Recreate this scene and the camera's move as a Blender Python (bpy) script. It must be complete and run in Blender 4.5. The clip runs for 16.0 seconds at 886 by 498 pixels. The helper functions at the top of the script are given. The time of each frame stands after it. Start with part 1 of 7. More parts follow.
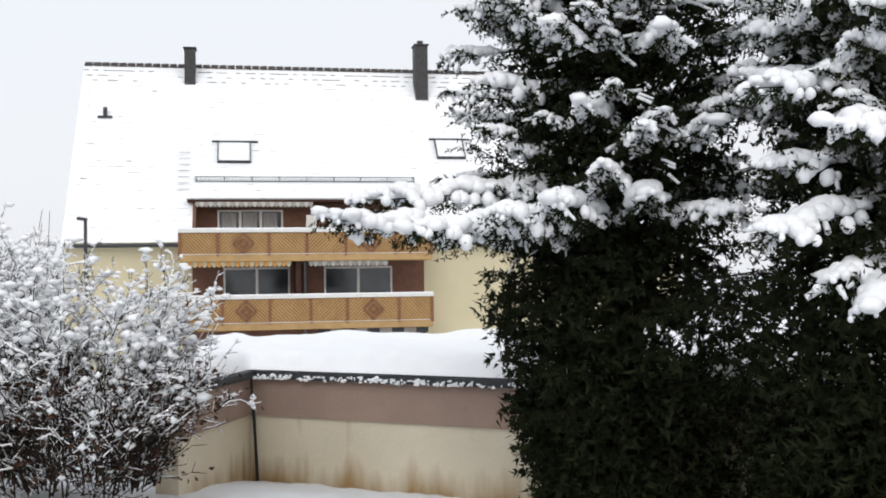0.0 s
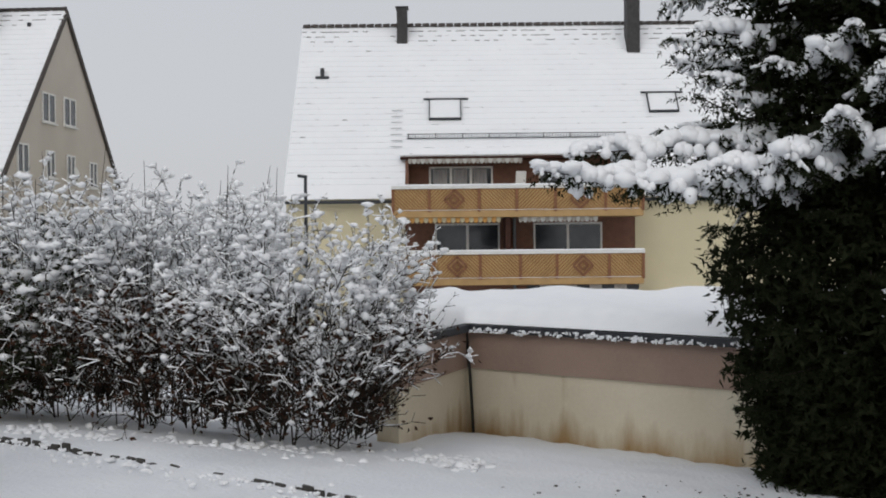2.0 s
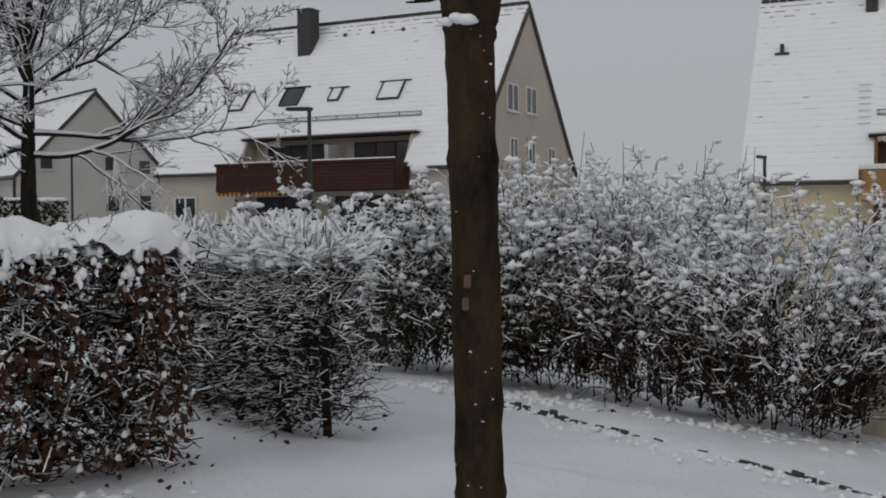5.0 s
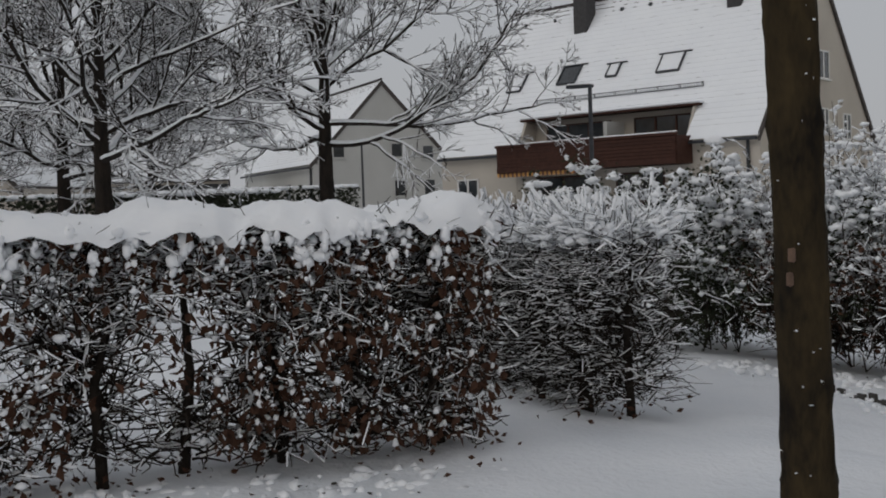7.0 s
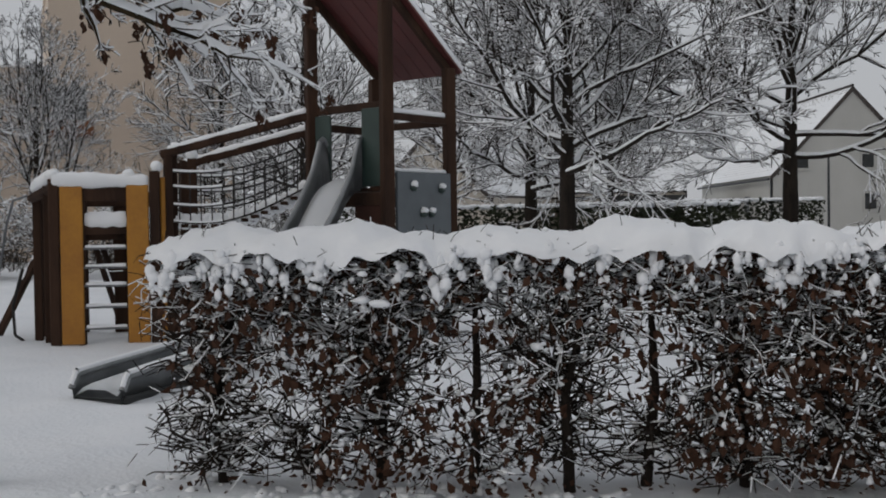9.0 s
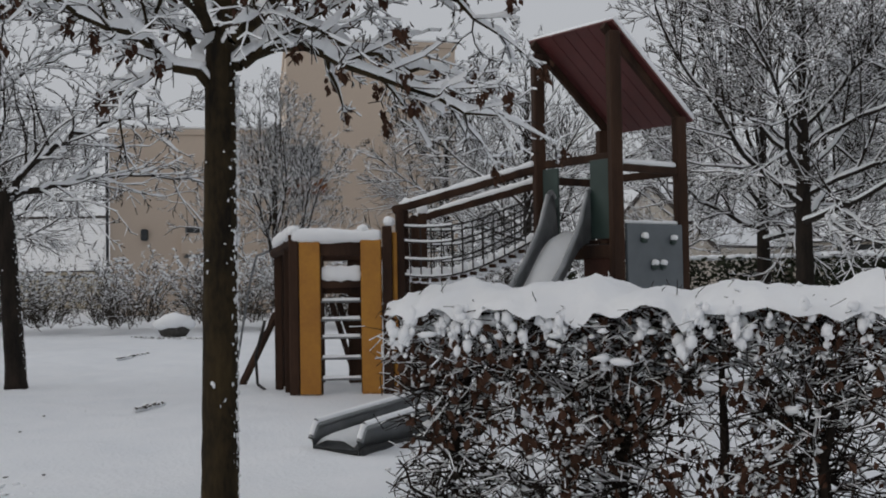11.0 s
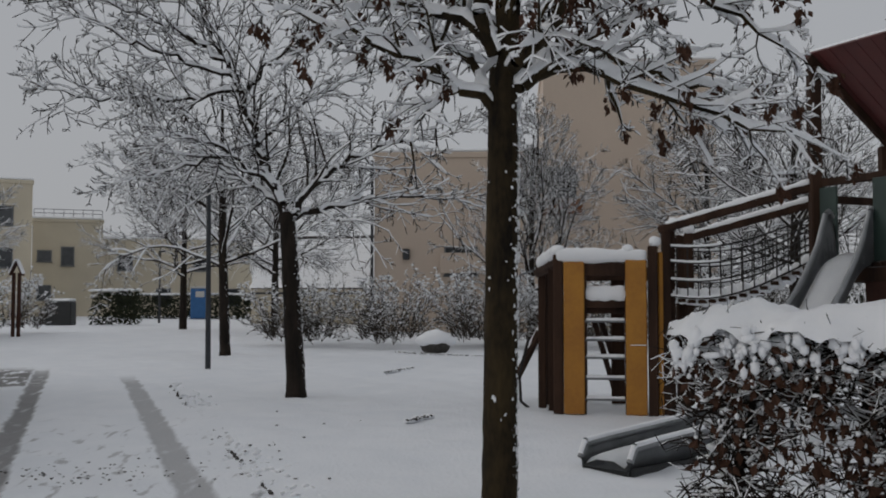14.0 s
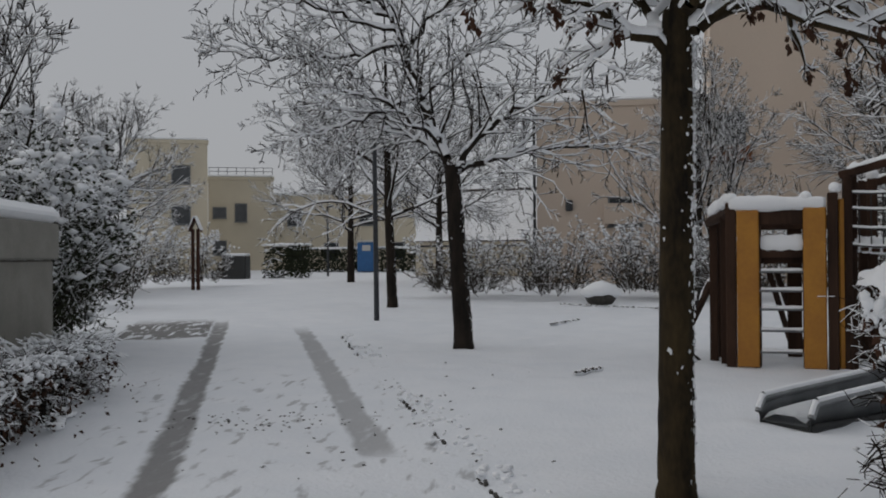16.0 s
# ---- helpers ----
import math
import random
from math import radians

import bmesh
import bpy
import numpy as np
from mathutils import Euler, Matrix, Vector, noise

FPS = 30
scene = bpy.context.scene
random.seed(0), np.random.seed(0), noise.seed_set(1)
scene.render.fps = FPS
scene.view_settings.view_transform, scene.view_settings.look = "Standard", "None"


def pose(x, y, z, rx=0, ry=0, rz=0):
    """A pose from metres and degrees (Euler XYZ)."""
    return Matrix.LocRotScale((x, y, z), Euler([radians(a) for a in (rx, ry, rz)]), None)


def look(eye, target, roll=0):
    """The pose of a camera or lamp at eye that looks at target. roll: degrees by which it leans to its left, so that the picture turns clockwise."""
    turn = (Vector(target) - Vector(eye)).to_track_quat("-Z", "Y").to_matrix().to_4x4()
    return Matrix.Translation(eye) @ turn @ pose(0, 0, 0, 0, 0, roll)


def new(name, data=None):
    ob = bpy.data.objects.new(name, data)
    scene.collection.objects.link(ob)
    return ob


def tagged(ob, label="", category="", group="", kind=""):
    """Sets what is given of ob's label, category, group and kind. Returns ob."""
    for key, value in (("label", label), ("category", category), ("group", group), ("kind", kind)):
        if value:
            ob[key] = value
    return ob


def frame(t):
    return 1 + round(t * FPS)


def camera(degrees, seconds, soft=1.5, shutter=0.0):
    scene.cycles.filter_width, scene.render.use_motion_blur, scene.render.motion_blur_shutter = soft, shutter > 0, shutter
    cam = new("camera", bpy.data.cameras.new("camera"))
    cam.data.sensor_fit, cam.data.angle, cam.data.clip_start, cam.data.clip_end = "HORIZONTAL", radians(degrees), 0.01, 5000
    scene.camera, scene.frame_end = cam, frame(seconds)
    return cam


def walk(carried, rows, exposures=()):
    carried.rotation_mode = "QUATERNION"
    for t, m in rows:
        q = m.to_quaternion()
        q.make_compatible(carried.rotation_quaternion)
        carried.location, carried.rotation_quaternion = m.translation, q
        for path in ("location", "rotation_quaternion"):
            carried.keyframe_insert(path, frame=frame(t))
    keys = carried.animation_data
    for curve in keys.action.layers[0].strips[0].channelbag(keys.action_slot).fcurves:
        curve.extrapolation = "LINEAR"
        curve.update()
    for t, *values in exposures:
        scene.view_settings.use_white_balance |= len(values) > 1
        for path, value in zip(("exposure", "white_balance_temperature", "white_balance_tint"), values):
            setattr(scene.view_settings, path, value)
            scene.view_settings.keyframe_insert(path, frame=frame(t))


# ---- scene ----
# ---------------- camera ----------------
cam = camera(45.1, 16.0, soft=1.9)
PATH = [
    (0.0, 0.000, 0.001, 1.597, 91.44, 0.77, -10.95),
    (0.5, -0.049, 0.047, 1.571, 90.33, 0.85, -6.61),
    (1.0, -0.051, 0.074, 1.577, 89.76, 0.89, -3.64),
    (1.5, -0.042, 0.106, 1.564, 89.41, 0.91, -2.25),
    (2.0, -0.090, 0.106, 1.578, 89.24, 0.58, 0.12),
    (2.5, -0.169, 0.101, 1.574, 89.26, 0.33, 4.67),
    (3.0, -0.198, 0.027, 1.584, 89.35, 0.55, 10.13),
    (3.5, -0.241, 0.004, 1.582, 89.41, 0.36, 14.03),
    (4.0, -0.255, -0.047, 1.581, 88.85, 0.25, 17.05),
    (4.5, -0.307, -0.049, 1.560, 88.66, 0.16, 20.65),
    (7.0, -0.582, -0.011, 1.532, 87.70, 1.99, 38.46),
    (7.5, -0.542, -0.027, 1.538, 87.73, 2.43, 45.77),
    (8.0, -0.485, -0.049, 1.558, 88.24, 3.76, 52.99),
    (8.5, -0.532, -0.095, 1.575, 88.86, 2.32, 58.40),
    (11.0, -0.729, -0.179, 1.610, 91.77, 0.98, 74.28),
    (11.5, -0.756, -0.232, 1.656, 95.32, 1.17, 77.46),
    (12.0, -0.740, -0.255, 1.689, 98.36, 1.36, 79.89),
    (12.5, -0.703, -0.295, 1.700, 99.87, 1.24, 83.07),
    (13.0, -0.678, -0.330, 1.681, 98.67, 0.60, 85.73),
    (13.5, -0.680, -0.356, 1.629, 95.04, 0.24, 87.17),
    (14.0, -0.697, -0.366, 1.594, 92.99, -0.03, 87.68),
    (14.5, -0.737, -0.365, 1.573, 90.66, -0.53, 88.07),
    (15.0, -0.744, -0.384, 1.576, 89.61, -0.11, 90.03),
    (15.5, -0.707, -0.416, 1.562, 89.33, -0.02, 93.15),
    (16.0, -0.753, -0.430, 1.593, 90.45, 0.47, 96.35),
]
EXPOSURES = [(0.0, 1.06), (1.0, 0.95), (2.0, 0.45), (3.0, -0.02), (4.5, -0.1), (7.0, -0.1), (8.5, 0.0), (11.0, 0.1), (12.5, -0.05), (14.0, -0.2), (16.0, -0.2)]
walk(cam, [(t, pose(x, y, z, rx, ry, rz)) for t, x, y, z, rx, ry, rz in PATH], EXPOSURES)

# ---------------- overcast winter light ----------------
world = bpy.data.worlds.new("overcast_sky")
scene.world = world
world.use_nodes = True
wn, wl = world.node_tree.nodes, world.node_tree.links
wn.clear()
sky = wn.new("ShaderNodeTexSky")
sky.sky_type, sky.sun_disc = "NISHITA", False
sky.sun_elevation, sky.sun_rotation = radians(28), radians(150)
sky.dust_density, sky.air_density = 6.0, 1.0
cloud = wn.new("ShaderNodeMix")
cloud.data_type, cloud.blend_type = "RGBA", "MIX"
cloud.inputs[0].default_value = 0.93
cloud.inputs[7].default_value = (3.62, 3.70, 3.88, 1)
wl.new(sky.outputs[0], cloud.inputs[6])
back = wn.new("ShaderNodeBackground")
back.inputs[1].default_value = 0.12
wl.new(cloud.outputs[2], back.inputs[0])
wout = wn.new("ShaderNodeOutputWorld")
wl.new(back.outputs[0], wout.inputs[0])

sun_data = bpy.data.lights.new("sun", "SUN")
sun_data.energy, sun_data.angle, sun_data.color = 0.5, radians(40), (1.0, 0.98, 0.95)
sun = new("sun", sun_data)
sun.matrix_world = look((0, 0, 60), (20, 34, 28))

# ---------------- materials ----------------
def material(name, colour, colour2=None, rough=0.7, scale=8.0, bump=0.2, metal=0.0, fine=60.0, stretch=(1, 1, 1), island=0.0, spec=0.5, sub=0.0):
    m = bpy.data.materials.new(name)
    m.use_nodes = True
    n, l = m.node_tree.nodes, m.node_tree.links
    b = n["Principled BSDF"]
    b.inputs["Roughness"].default_value, b.inputs["Metallic"].default_value = rough, metal
    b.inputs["Specular IOR Level"].default_value = spec
    co = n.new("ShaderNodeTexCoord")
    mp = n.new("ShaderNodeMapping")
    mp.inputs["Scale"].default_value = stretch
    l.new(co.outputs["Object"], mp.inputs[0])
    n1 = n.new("ShaderNodeTexNoise")
    n1.inputs["Scale"].default_value, n1.inputs["Detail"].default_value = scale, 4
    n2 = n.new("ShaderNodeTexNoise")
    n2.inputs["Scale"].default_value, n2.inputs["Detail"].default_value = fine, 3
    l.new(mp.outputs[0], n1.inputs[0]), l.new(mp.outputs[0], n2.inputs[0])
    mx = n.new("ShaderNodeMath")
    mx.operation = "MULTIPLY_ADD"
    mx.inputs[1].default_value = 0.35
    l.new(n2.outputs[0], mx.inputs[0]), l.new(n1.outputs[0], mx.inputs[2])
    last = mx.outputs[0]
    if island:
        ge = n.new("ShaderNodeNewGeometry")
        ob = n.new("ShaderNodeObjectInfo")
        ad = n.new("ShaderNodeMath")
        ad.operation = "ADD"
        l.new(ge.outputs["Random Per Island"], ad.inputs[0]), l.new(ob.outputs["Random"], ad.inputs[1])
        ma = n.new("ShaderNodeMath")
        ma.operation = "MULTIPLY_ADD"
        ma.inputs[1].default_value = island
        l.new(ad.outputs[0], ma.inputs[0]), l.new(last, ma.inputs[2])
        last = ma.outputs[0]
    rp = n.new("ShaderNodeValToRGB")
    c2 = colour2 or tuple(c * 0.7 for c in colour)
    rp.color_ramp.elements[0].position, rp.color_ramp.elements[1].position = 0.42, 0.95 + island * 0.6
    rp.color_ramp.elements[0].color, rp.color_ramp.elements[1].color = (*c2, 1), (*colour, 1)
    l.new(last, rp.inputs[0]), l.new(rp.outputs[0], b.inputs["Base Color"])
    if bump:
        bp = n.new("ShaderNodeBump")
        bp.inputs["Strength"].default_value, bp.inputs["Distance"].default_value = bump, 0.02
        l.new(mx.outputs[0], bp.inputs["Height"]), l.new(bp.outputs[0], b.inputs["Normal"])
    if sub:
        b.inputs["Subsurface Weight"].default_value, b.inputs["Subsurface Scale"].default_value = sub, 0.03
    return m


SNOW = material("snow", (0.92, 0.935, 0.95), (0.87, 0.89, 0.92), 0.65, 5, 0.25, fine=45, spec=0.25)
ROOF_SNOW = material("roof_snow", (0.87, 0.89, 0.91), (0.83, 0.85, 0.88), 0.7, 0.8, 0.05, fine=6, spec=0.2)
BARK = material("wet_dark_bark", (0.036, 0.027, 0.021), (0.009, 0.008, 0.007), 0.85, 9, 0.9, fine=50, stretch=(1, 1, 0.25), spec=0.15)
MOSSY = material("mossy_bark", (0.062, 0.044, 0.021), (0.011, 0.009, 0.007), 0.9, 6, 1.0, fine=40, stretch=(1, 1, 0.4), spec=0.12)
for k in [q for q in MOSSY.node_tree.nodes if q.type == "VALTORGB"]:
    k.color_ramp.elements[0].position, k.color_ramp.elements[1].position = 0.48, 0.95
TWIG = material("dark_twig", (0.042, 0.032, 0.026), (0.012, 0.010, 0.008), 0.85, 6, 0.0, fine=30, spec=0.12)
GREY_TWIG = material("grey_twig", (0.085, 0.074, 0.064), (0.028, 0.024, 0.020), 0.85, 6, 0.0, fine=30, spec=0.12)
DEAD_LEAF = material("withered_leaf", (0.066, 0.033, 0.021), (0.013, 0.008, 0.006), 0.8, 20, 0.2, island=0.35, spec=0.15)
# darker than real foliage: shade within the dense boughs is put into this green
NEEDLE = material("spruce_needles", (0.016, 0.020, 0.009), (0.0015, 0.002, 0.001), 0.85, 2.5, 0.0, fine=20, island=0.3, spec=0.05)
EVERGREEN = material("evergreen_leaf", (0.034, 0.040, 0.022), (0.009, 0.012, 0.007), 0.7, 5, 0.1, island=0.3, spec=0.15)
PLASTER_GREY = material("warm_grey_render", (0.50, 0.46, 0.40), (0.44, 0.40, 0.35), 0.9, 0.6, 0.15, fine=20)
PLASTER_YELLOW = material("pale_yellow_render", (0.60, 0.54, 0.37), (0.52, 0.47, 0.32), 0.9, 0.6, 0.15, fine=20)
PLASTER_ROSE = material("faded_apricot_render", (0.59, 0.49, 0.40), (0.52, 0.43, 0.35), 0.9, 0.25, 0.1, fine=8)
PLASTER_PALE = material("faded_sand_render", (0.60, 0.54, 0.42), (0.50, 0.45, 0.35), 0.9, 0.4, 0.1, fine=10)
# honey wood darkened in its colour, for the shade behind the balcony slats
HONEY_SHADED = material("shade_tinted_honey", (0.30, 0.155, 0.05), (0.23, 0.115, 0.035), 0.7, 3, 0.2)
SCAR = material("weathered_bark_scar", (0.16, 0.10, 0.07), (0.08, 0.05, 0.035), 0.9, 20, 0.4)
PLASTER_WHITE = material("grey_white_render", (0.52, 0.52, 0.50), (0.45, 0.45, 0.43), 0.9, 0.5, 0.1, fine=10)
BRICK_WALL = material("brown_loggia_wall", (0.20, 0.10, 0.065), (0.13, 0.065, 0.045), 0.85, 4, 0.3, fine=30)
CONCRETE_TOP = material("rosy_brown_concrete", (0.33, 0.235, 0.185), (0.26, 0.185, 0.15), 0.9, 1.6, 0.3, fine=25)
DARK_ROOF = material("dark_roof_tile", (0.075, 0.06, 0.055), (0.035, 0.03, 0.028), 0.75, 6, 0.3)
CHIMNEY = material("slate_clad_chimney", (0.055, 0.052, 0.052), (0.025, 0.024, 0.025), 0.7, 8, 0.4)
METAL = material("zinc_sheet", (0.20, 0.21, 0.22), (0.12, 0.125, 0.13), 0.5, 10, 0.1, metal=0.6)
DARK_METAL = material("dark_painted_steel", (0.045, 0.05, 0.058), (0.025, 0.028, 0.032), 0.5, 8, 0.1, metal=0.2)
WHITE_PAINT = material("white_frame", (0.72, 0.72, 0.70), (0.62, 0.62, 0.60), 0.5, 6, 0.05)
HONEY = material("honey_stained_wood", (0.43, 0.275, 0.115), (0.31, 0.185, 0.07), 0.6, 3, 0.2, fine=40, island=0.12)
HONEY_DARK = material("brown_stained_trim", (0.24, 0.10, 0.04), (0.16, 0.065, 0.03), 0.6, 5, 0.2)
DARK_WOOD = material("dark_stained_boards", (0.062, 0.028, 0.020), (0.030, 0.014, 0.011), 0.7, 5, 0.3, fine=40, island=0.15, spec=0.15)
AWNING = material("striped_awning_cloth", (0.62, 0.33, 0.10), (0.5, 0.24, 0.06), 0.8, 5, 0.1, island=0.4)
AWNING_GREY = material("grey_awning_cloth", (0.34, 0.32, 0.29), (0.18, 0.16, 0.15), 0.8, 5, 0.1, island=0.4)
GLASS = material("dark_window_glass", (0.045, 0.052, 0.058), (0.018, 0.021, 0.024), 0.06, 1.5, 0.0, fine=4, spec=0.8)
CURTAIN = material("net_curtain", (0.42, 0.42, 0.42), (0.18, 0.18, 0.19), 0.8, 3, 0.1, stretch=(6, 1, 0.4))
PLAY_WOOD = material("weathered_play_post", (0.066, 0.036, 0.023), (0.022, 0.013, 0.010), 0.8, 4, 0.5, fine=40, stretch=(1, 1, 0.2), spec=0.15)
PLAY_YELLOW = material("yellow_play_panel", (0.47, 0.215, 0.022), (0.34, 0.14, 0.018), 0.6, 2.5, 0.1, fine=20)
PLAY_RED = material("dark_red_roof_board", (0.125, 0.029, 0.026), (0.085, 0.023, 0.021), 0.6, 2, 0.2, fine=14)
PLAY_GREEN = material("dark_green_panel", (0.035, 0.060, 0.052), (0.020, 0.036, 0.032), 0.5, 3, 0.1)
PLAY_GREY = material("blue_grey_climbing_panel", (0.13, 0.15, 0.165), (0.095, 0.11, 0.12), 0.55, 3, 0.1)
STEEL = material("dull_slide_steel", (0.30, 0.31, 0.32), (0.19, 0.20, 0.205), 0.42, 4, 0.08, metal=0.55)
ROPE = material("dark_rope", (0.035, 0.032, 0.03), (0.015, 0.014, 0.013), 0.9, 30, 0.3)
BLUE = material("blue_plastic", (0.03, 0.13, 0.32), (0.02, 0.10, 0.26), 0.45, 3, 0.05)
STONE = material("dark_kerb_stone", (0.07, 0.066, 0.06), (0.025, 0.023, 0.02), 0.85, 12, 0.5)
CONCRETE = material("grey_green_concrete", (0.28, 0.27, 0.24), (0.19, 0.185, 0.165), 0.9, 2.2, 0.4, fine=30)
BIN = material("dark_bin_plastic", (0.02, 0.022, 0.022), (0.012, 0.013, 0.013), 0.5, 4, 0.1)


def stained_wall():
    """Cream render with rust and damp that rises from the foot and runs down in streaks."""
    m = material("stained_cream_render", (0.66, 0.60, 0.47), (0.56, 0.50, 0.38), 0.9, 1.2, 0.3, fine=24)
    n, l = m.node_tree.nodes, m.node_tree.links
    b = n["Principled BSDF"]
    base = b.inputs["Base Color"].links[0].from_socket
    co = n.new("ShaderNodeTexCoord")
    mp = n.new("ShaderNodeMapping")
    mp.inputs["Scale"].default_value = (2.2, 2.2, 0.5)
    l.new(co.outputs["Object"], mp.inputs[0])
    st = n.new("ShaderNodeTexNoise")
    st.inputs["Scale"].default_value, st.inputs["Detail"].default_value = 1.6, 5
    l.new(mp.outputs[0], st.inputs[0])
    sp = n.new("ShaderNodeSeparateXYZ")
    l.new(co.outputs["Object"], sp.inputs[0])
    h = n.new("ShaderNodeMapRange")
    h.inputs[1].default_value, h.inputs[2].default_value, h.inputs[3].default_value, h.inputs[4].default_value = -0.95, -0.35, 0.55, 0.0
    l.new(sp.outputs[2], h.inputs[0])
    ad = n.new("ShaderNodeMath")
    l.new(st.outputs[0], ad.inputs[0]), l.new(h.outputs[0], ad.inputs[1])
    rp = n.new("ShaderNodeValToRGB")
    rp.color_ramp.elements[0].position, rp.color_ramp.elements[1].position = 0.62, 1.1
    rp.color_ramp.elements[0].color, rp.color_ramp.elements[1].color = (0, 0, 0, 1), (1, 1, 1, 1)
    l.new(ad.outputs[0], rp.inputs[0])
    mix = n.new("ShaderNodeMix")
    mix.data_type = "RGBA"
    mix.inputs[7].default_value = (0.30, 0.19, 0.08, 1)
    l.new(rp.outputs[0], mix.inputs[0]), l.new(base, mix.inputs[6]), l.new(mix.outputs[2], b.inputs["Base Color"])
    return m


CREAM = stained_wall()

# ---------------- mesh tools ----------------
def mesh_data(name, verts, faces, mats, index=None, smooth=False):
    """A mesh from arrays: faces is an (n, k) array or a list of such arrays."""
    groups = faces if isinstance(faces, list) else [faces]
    groups = [np.asarray(g, dtype=np.int64) for g in groups if len(g)]
    me = bpy.data.meshes.new(name)
    verts = np.asarray(verts, dtype=np.float64)
    loops = np.concatenate([g.ravel() for g in groups])
    sizes = np.concatenate([np.full(len(g), g.shape[1]) for g in groups])
    me.vertices.add(len(verts))
    me.vertices.foreach_set("co", verts.ravel())
    me.loops.add(len(loops))
    me.loops.foreach_set("vertex_index", loops)
    me.polygons.add(len(sizes))
    me.polygons.foreach_set("loop_start", np.concatenate([[0], np.cumsum(sizes)[:-1]]))
    for mm in (mats if isinstance(mats, (list, tuple)) else [mats]):
        me.materials.append(mm)
    if index is not None:
        me.polygons.foreach_set("material_index", np.asarray(index))
    me.polygons.foreach_set("use_smooth", np.full(len(sizes), smooth))
    me.update(calc_edges=True)
    return me


def link(name, me, parent=None, label="", m=None):
    ob = new(name, me)
    if m is not None:
        ob.matrix_world = m
    if parent is not None:
        ob.parent = parent
    if label:
        ob["label"] = label
    return ob


def part(name, bm, mat, parent, label="", smooth=False):
    me = bpy.data.meshes.new(name)
    for f in bm.faces:
        f.smooth = smooth
    bm.to_mesh(me)
    bm.free()
    me.materials.append(mat)
    return link(name, me, parent, label)


def thing(name, label, category, m=None, group="", kind=""):
    ob = new(name)
    if m is not None:
        ob.matrix_world = m
    return tagged(ob, label, category, group, kind)


def box(bm, x0, x1, y0, y1, z0, z1, bevel=0.0, m=None):
    vs = [bm.verts.new((x, y, z)) for x in (x0, x1) for y in (y0, y1) for z in (z0, z1)]
    fs = [bm.faces.new([vs[i] for i in q]) for q in ((0, 1, 3, 2), (4, 6, 7, 5), (0, 4, 5, 1), (2, 3, 7, 6), (0, 2, 6, 4), (1, 5, 7, 3))]
    if bevel:
        es = list({e for f in fs for e in f.edges})
        r = bmesh.ops.bevel(bm, geom=es, offset=bevel, segments=1, affect="EDGES")
        vs = list({v for f in r["faces"] for v in f.verts} | {v for v in vs if v.is_valid})
    if m is not None:
        bmesh.ops.transform(bm, matrix=m, verts=[v for v in vs if v.is_valid])
    return bm


def beam(bm, a, b, w, h, bevel=0.0):
    """A square bar from a to b, w wide and h high."""
    a, b = Vector(a), Vector(b)
    d = b - a
    q = d.to_track_quat("X", "Z").to_matrix().to_4x4()
    return box(bm, 0, d.length, -w / 2, w / 2, -h / 2, h / 2, bevel, Matrix.Translation(a) @ q)


def B():
    return bmesh.new()


def frames(d):
    """Side and up vectors, square to each direction."""
    d = d / np.maximum(np.linalg.norm(d, axis=1, keepdims=True), 1e-9)
    z = np.tile(np.array([0.0, 0.0, 1.0]), (len(d), 1))
    z[np.abs(d[:, 2]) > 0.97] = (1.0, 0.0, 0.0)
    s = np.cross(d, z)
    s /= np.linalg.norm(s, axis=1, keepdims=True)
    return s, np.cross(s, d)


def tubes(p0, p1, r0, r1, n=4, tall=1.0):
    """Tapered n-sided sticks; tall stretches the section upward."""
    p0, p1 = np.asarray(p0, float), np.asarray(p1, float)
    s, u = frames(p1 - p0)
    k = len(p0)
    ang = np.arange(n) * 2 * np.pi / n + np.pi / n
    ring = np.cos(ang)[None, :, None] * s[:, None, :] + tall * np.sin(ang)[None, :, None] * u[:, None, :]
    v = np.concatenate([p0[:, None, :] + ring * np.asarray(r0)[:, None, None], p1[:, None, :] + ring * np.asarray(r1)[:, None, None]], axis=1)
    i = np.arange(n)
    j = (i + 1) % n
    quad = np.stack([i, j, j + n, i + n], axis=1)
    f = (quad[None] + (np.arange(k) * 2 * n)[:, None, None]).reshape(-1, 4)
    return v.reshape(-1, 3), f


def ico(level):
    bm = bmesh.new()
    bmesh.ops.create_icosphere(bm, subdivisions=level, radius=1.0)
    v = np.array([x.co[:] for x in bm.verts])
    f = np.array([[x.index for x in q.verts] for q in bm.faces])
    bm.free()
    return v, f


ICO1, ICO2 = ico(1), ico(2)
OCTA = (np.array([(1, 0, 0), (0, 1, 0), (-1, 0, 0), (0, -1, 0), (0, 0, 1), (0, 0, -1.0)]), np.array([(0, 1, 4), (1, 2, 4), (2, 3, 4), (3, 0, 4), (1, 0, 5), (2, 1, 5), (3, 2, 5), (0, 3, 5)]))


def blobs(c, r, rng, rough=0.18, shape=ICO2):
    """Uneven lumps: centres (n, 3), radii (n, 3)."""
    c, r = np.asarray(c, float), np.asarray(r, float)
    v0, f0 = shape
    k = len(c)
    a = rng.uniform(0, 2 * np.pi, k)
    ca, sa = np.cos(a), np.sin(a)
    w = v0[None] * (1 + rough * rng.normal(size=(k, len(v0), 1))) * r[:, None, :]
    v = np.stack([w[..., 0] * ca[:, None] - w[..., 1] * sa[:, None], w[..., 0] * sa[:, None] + w[..., 1] * ca[:, None], w[..., 2]], axis=2) + c[:, None, :]
    f = (f0[None] + (np.arange(k) * len(v0))[:, None, None]).reshape(-1, 3)
    return v.reshape(-1, 3), f


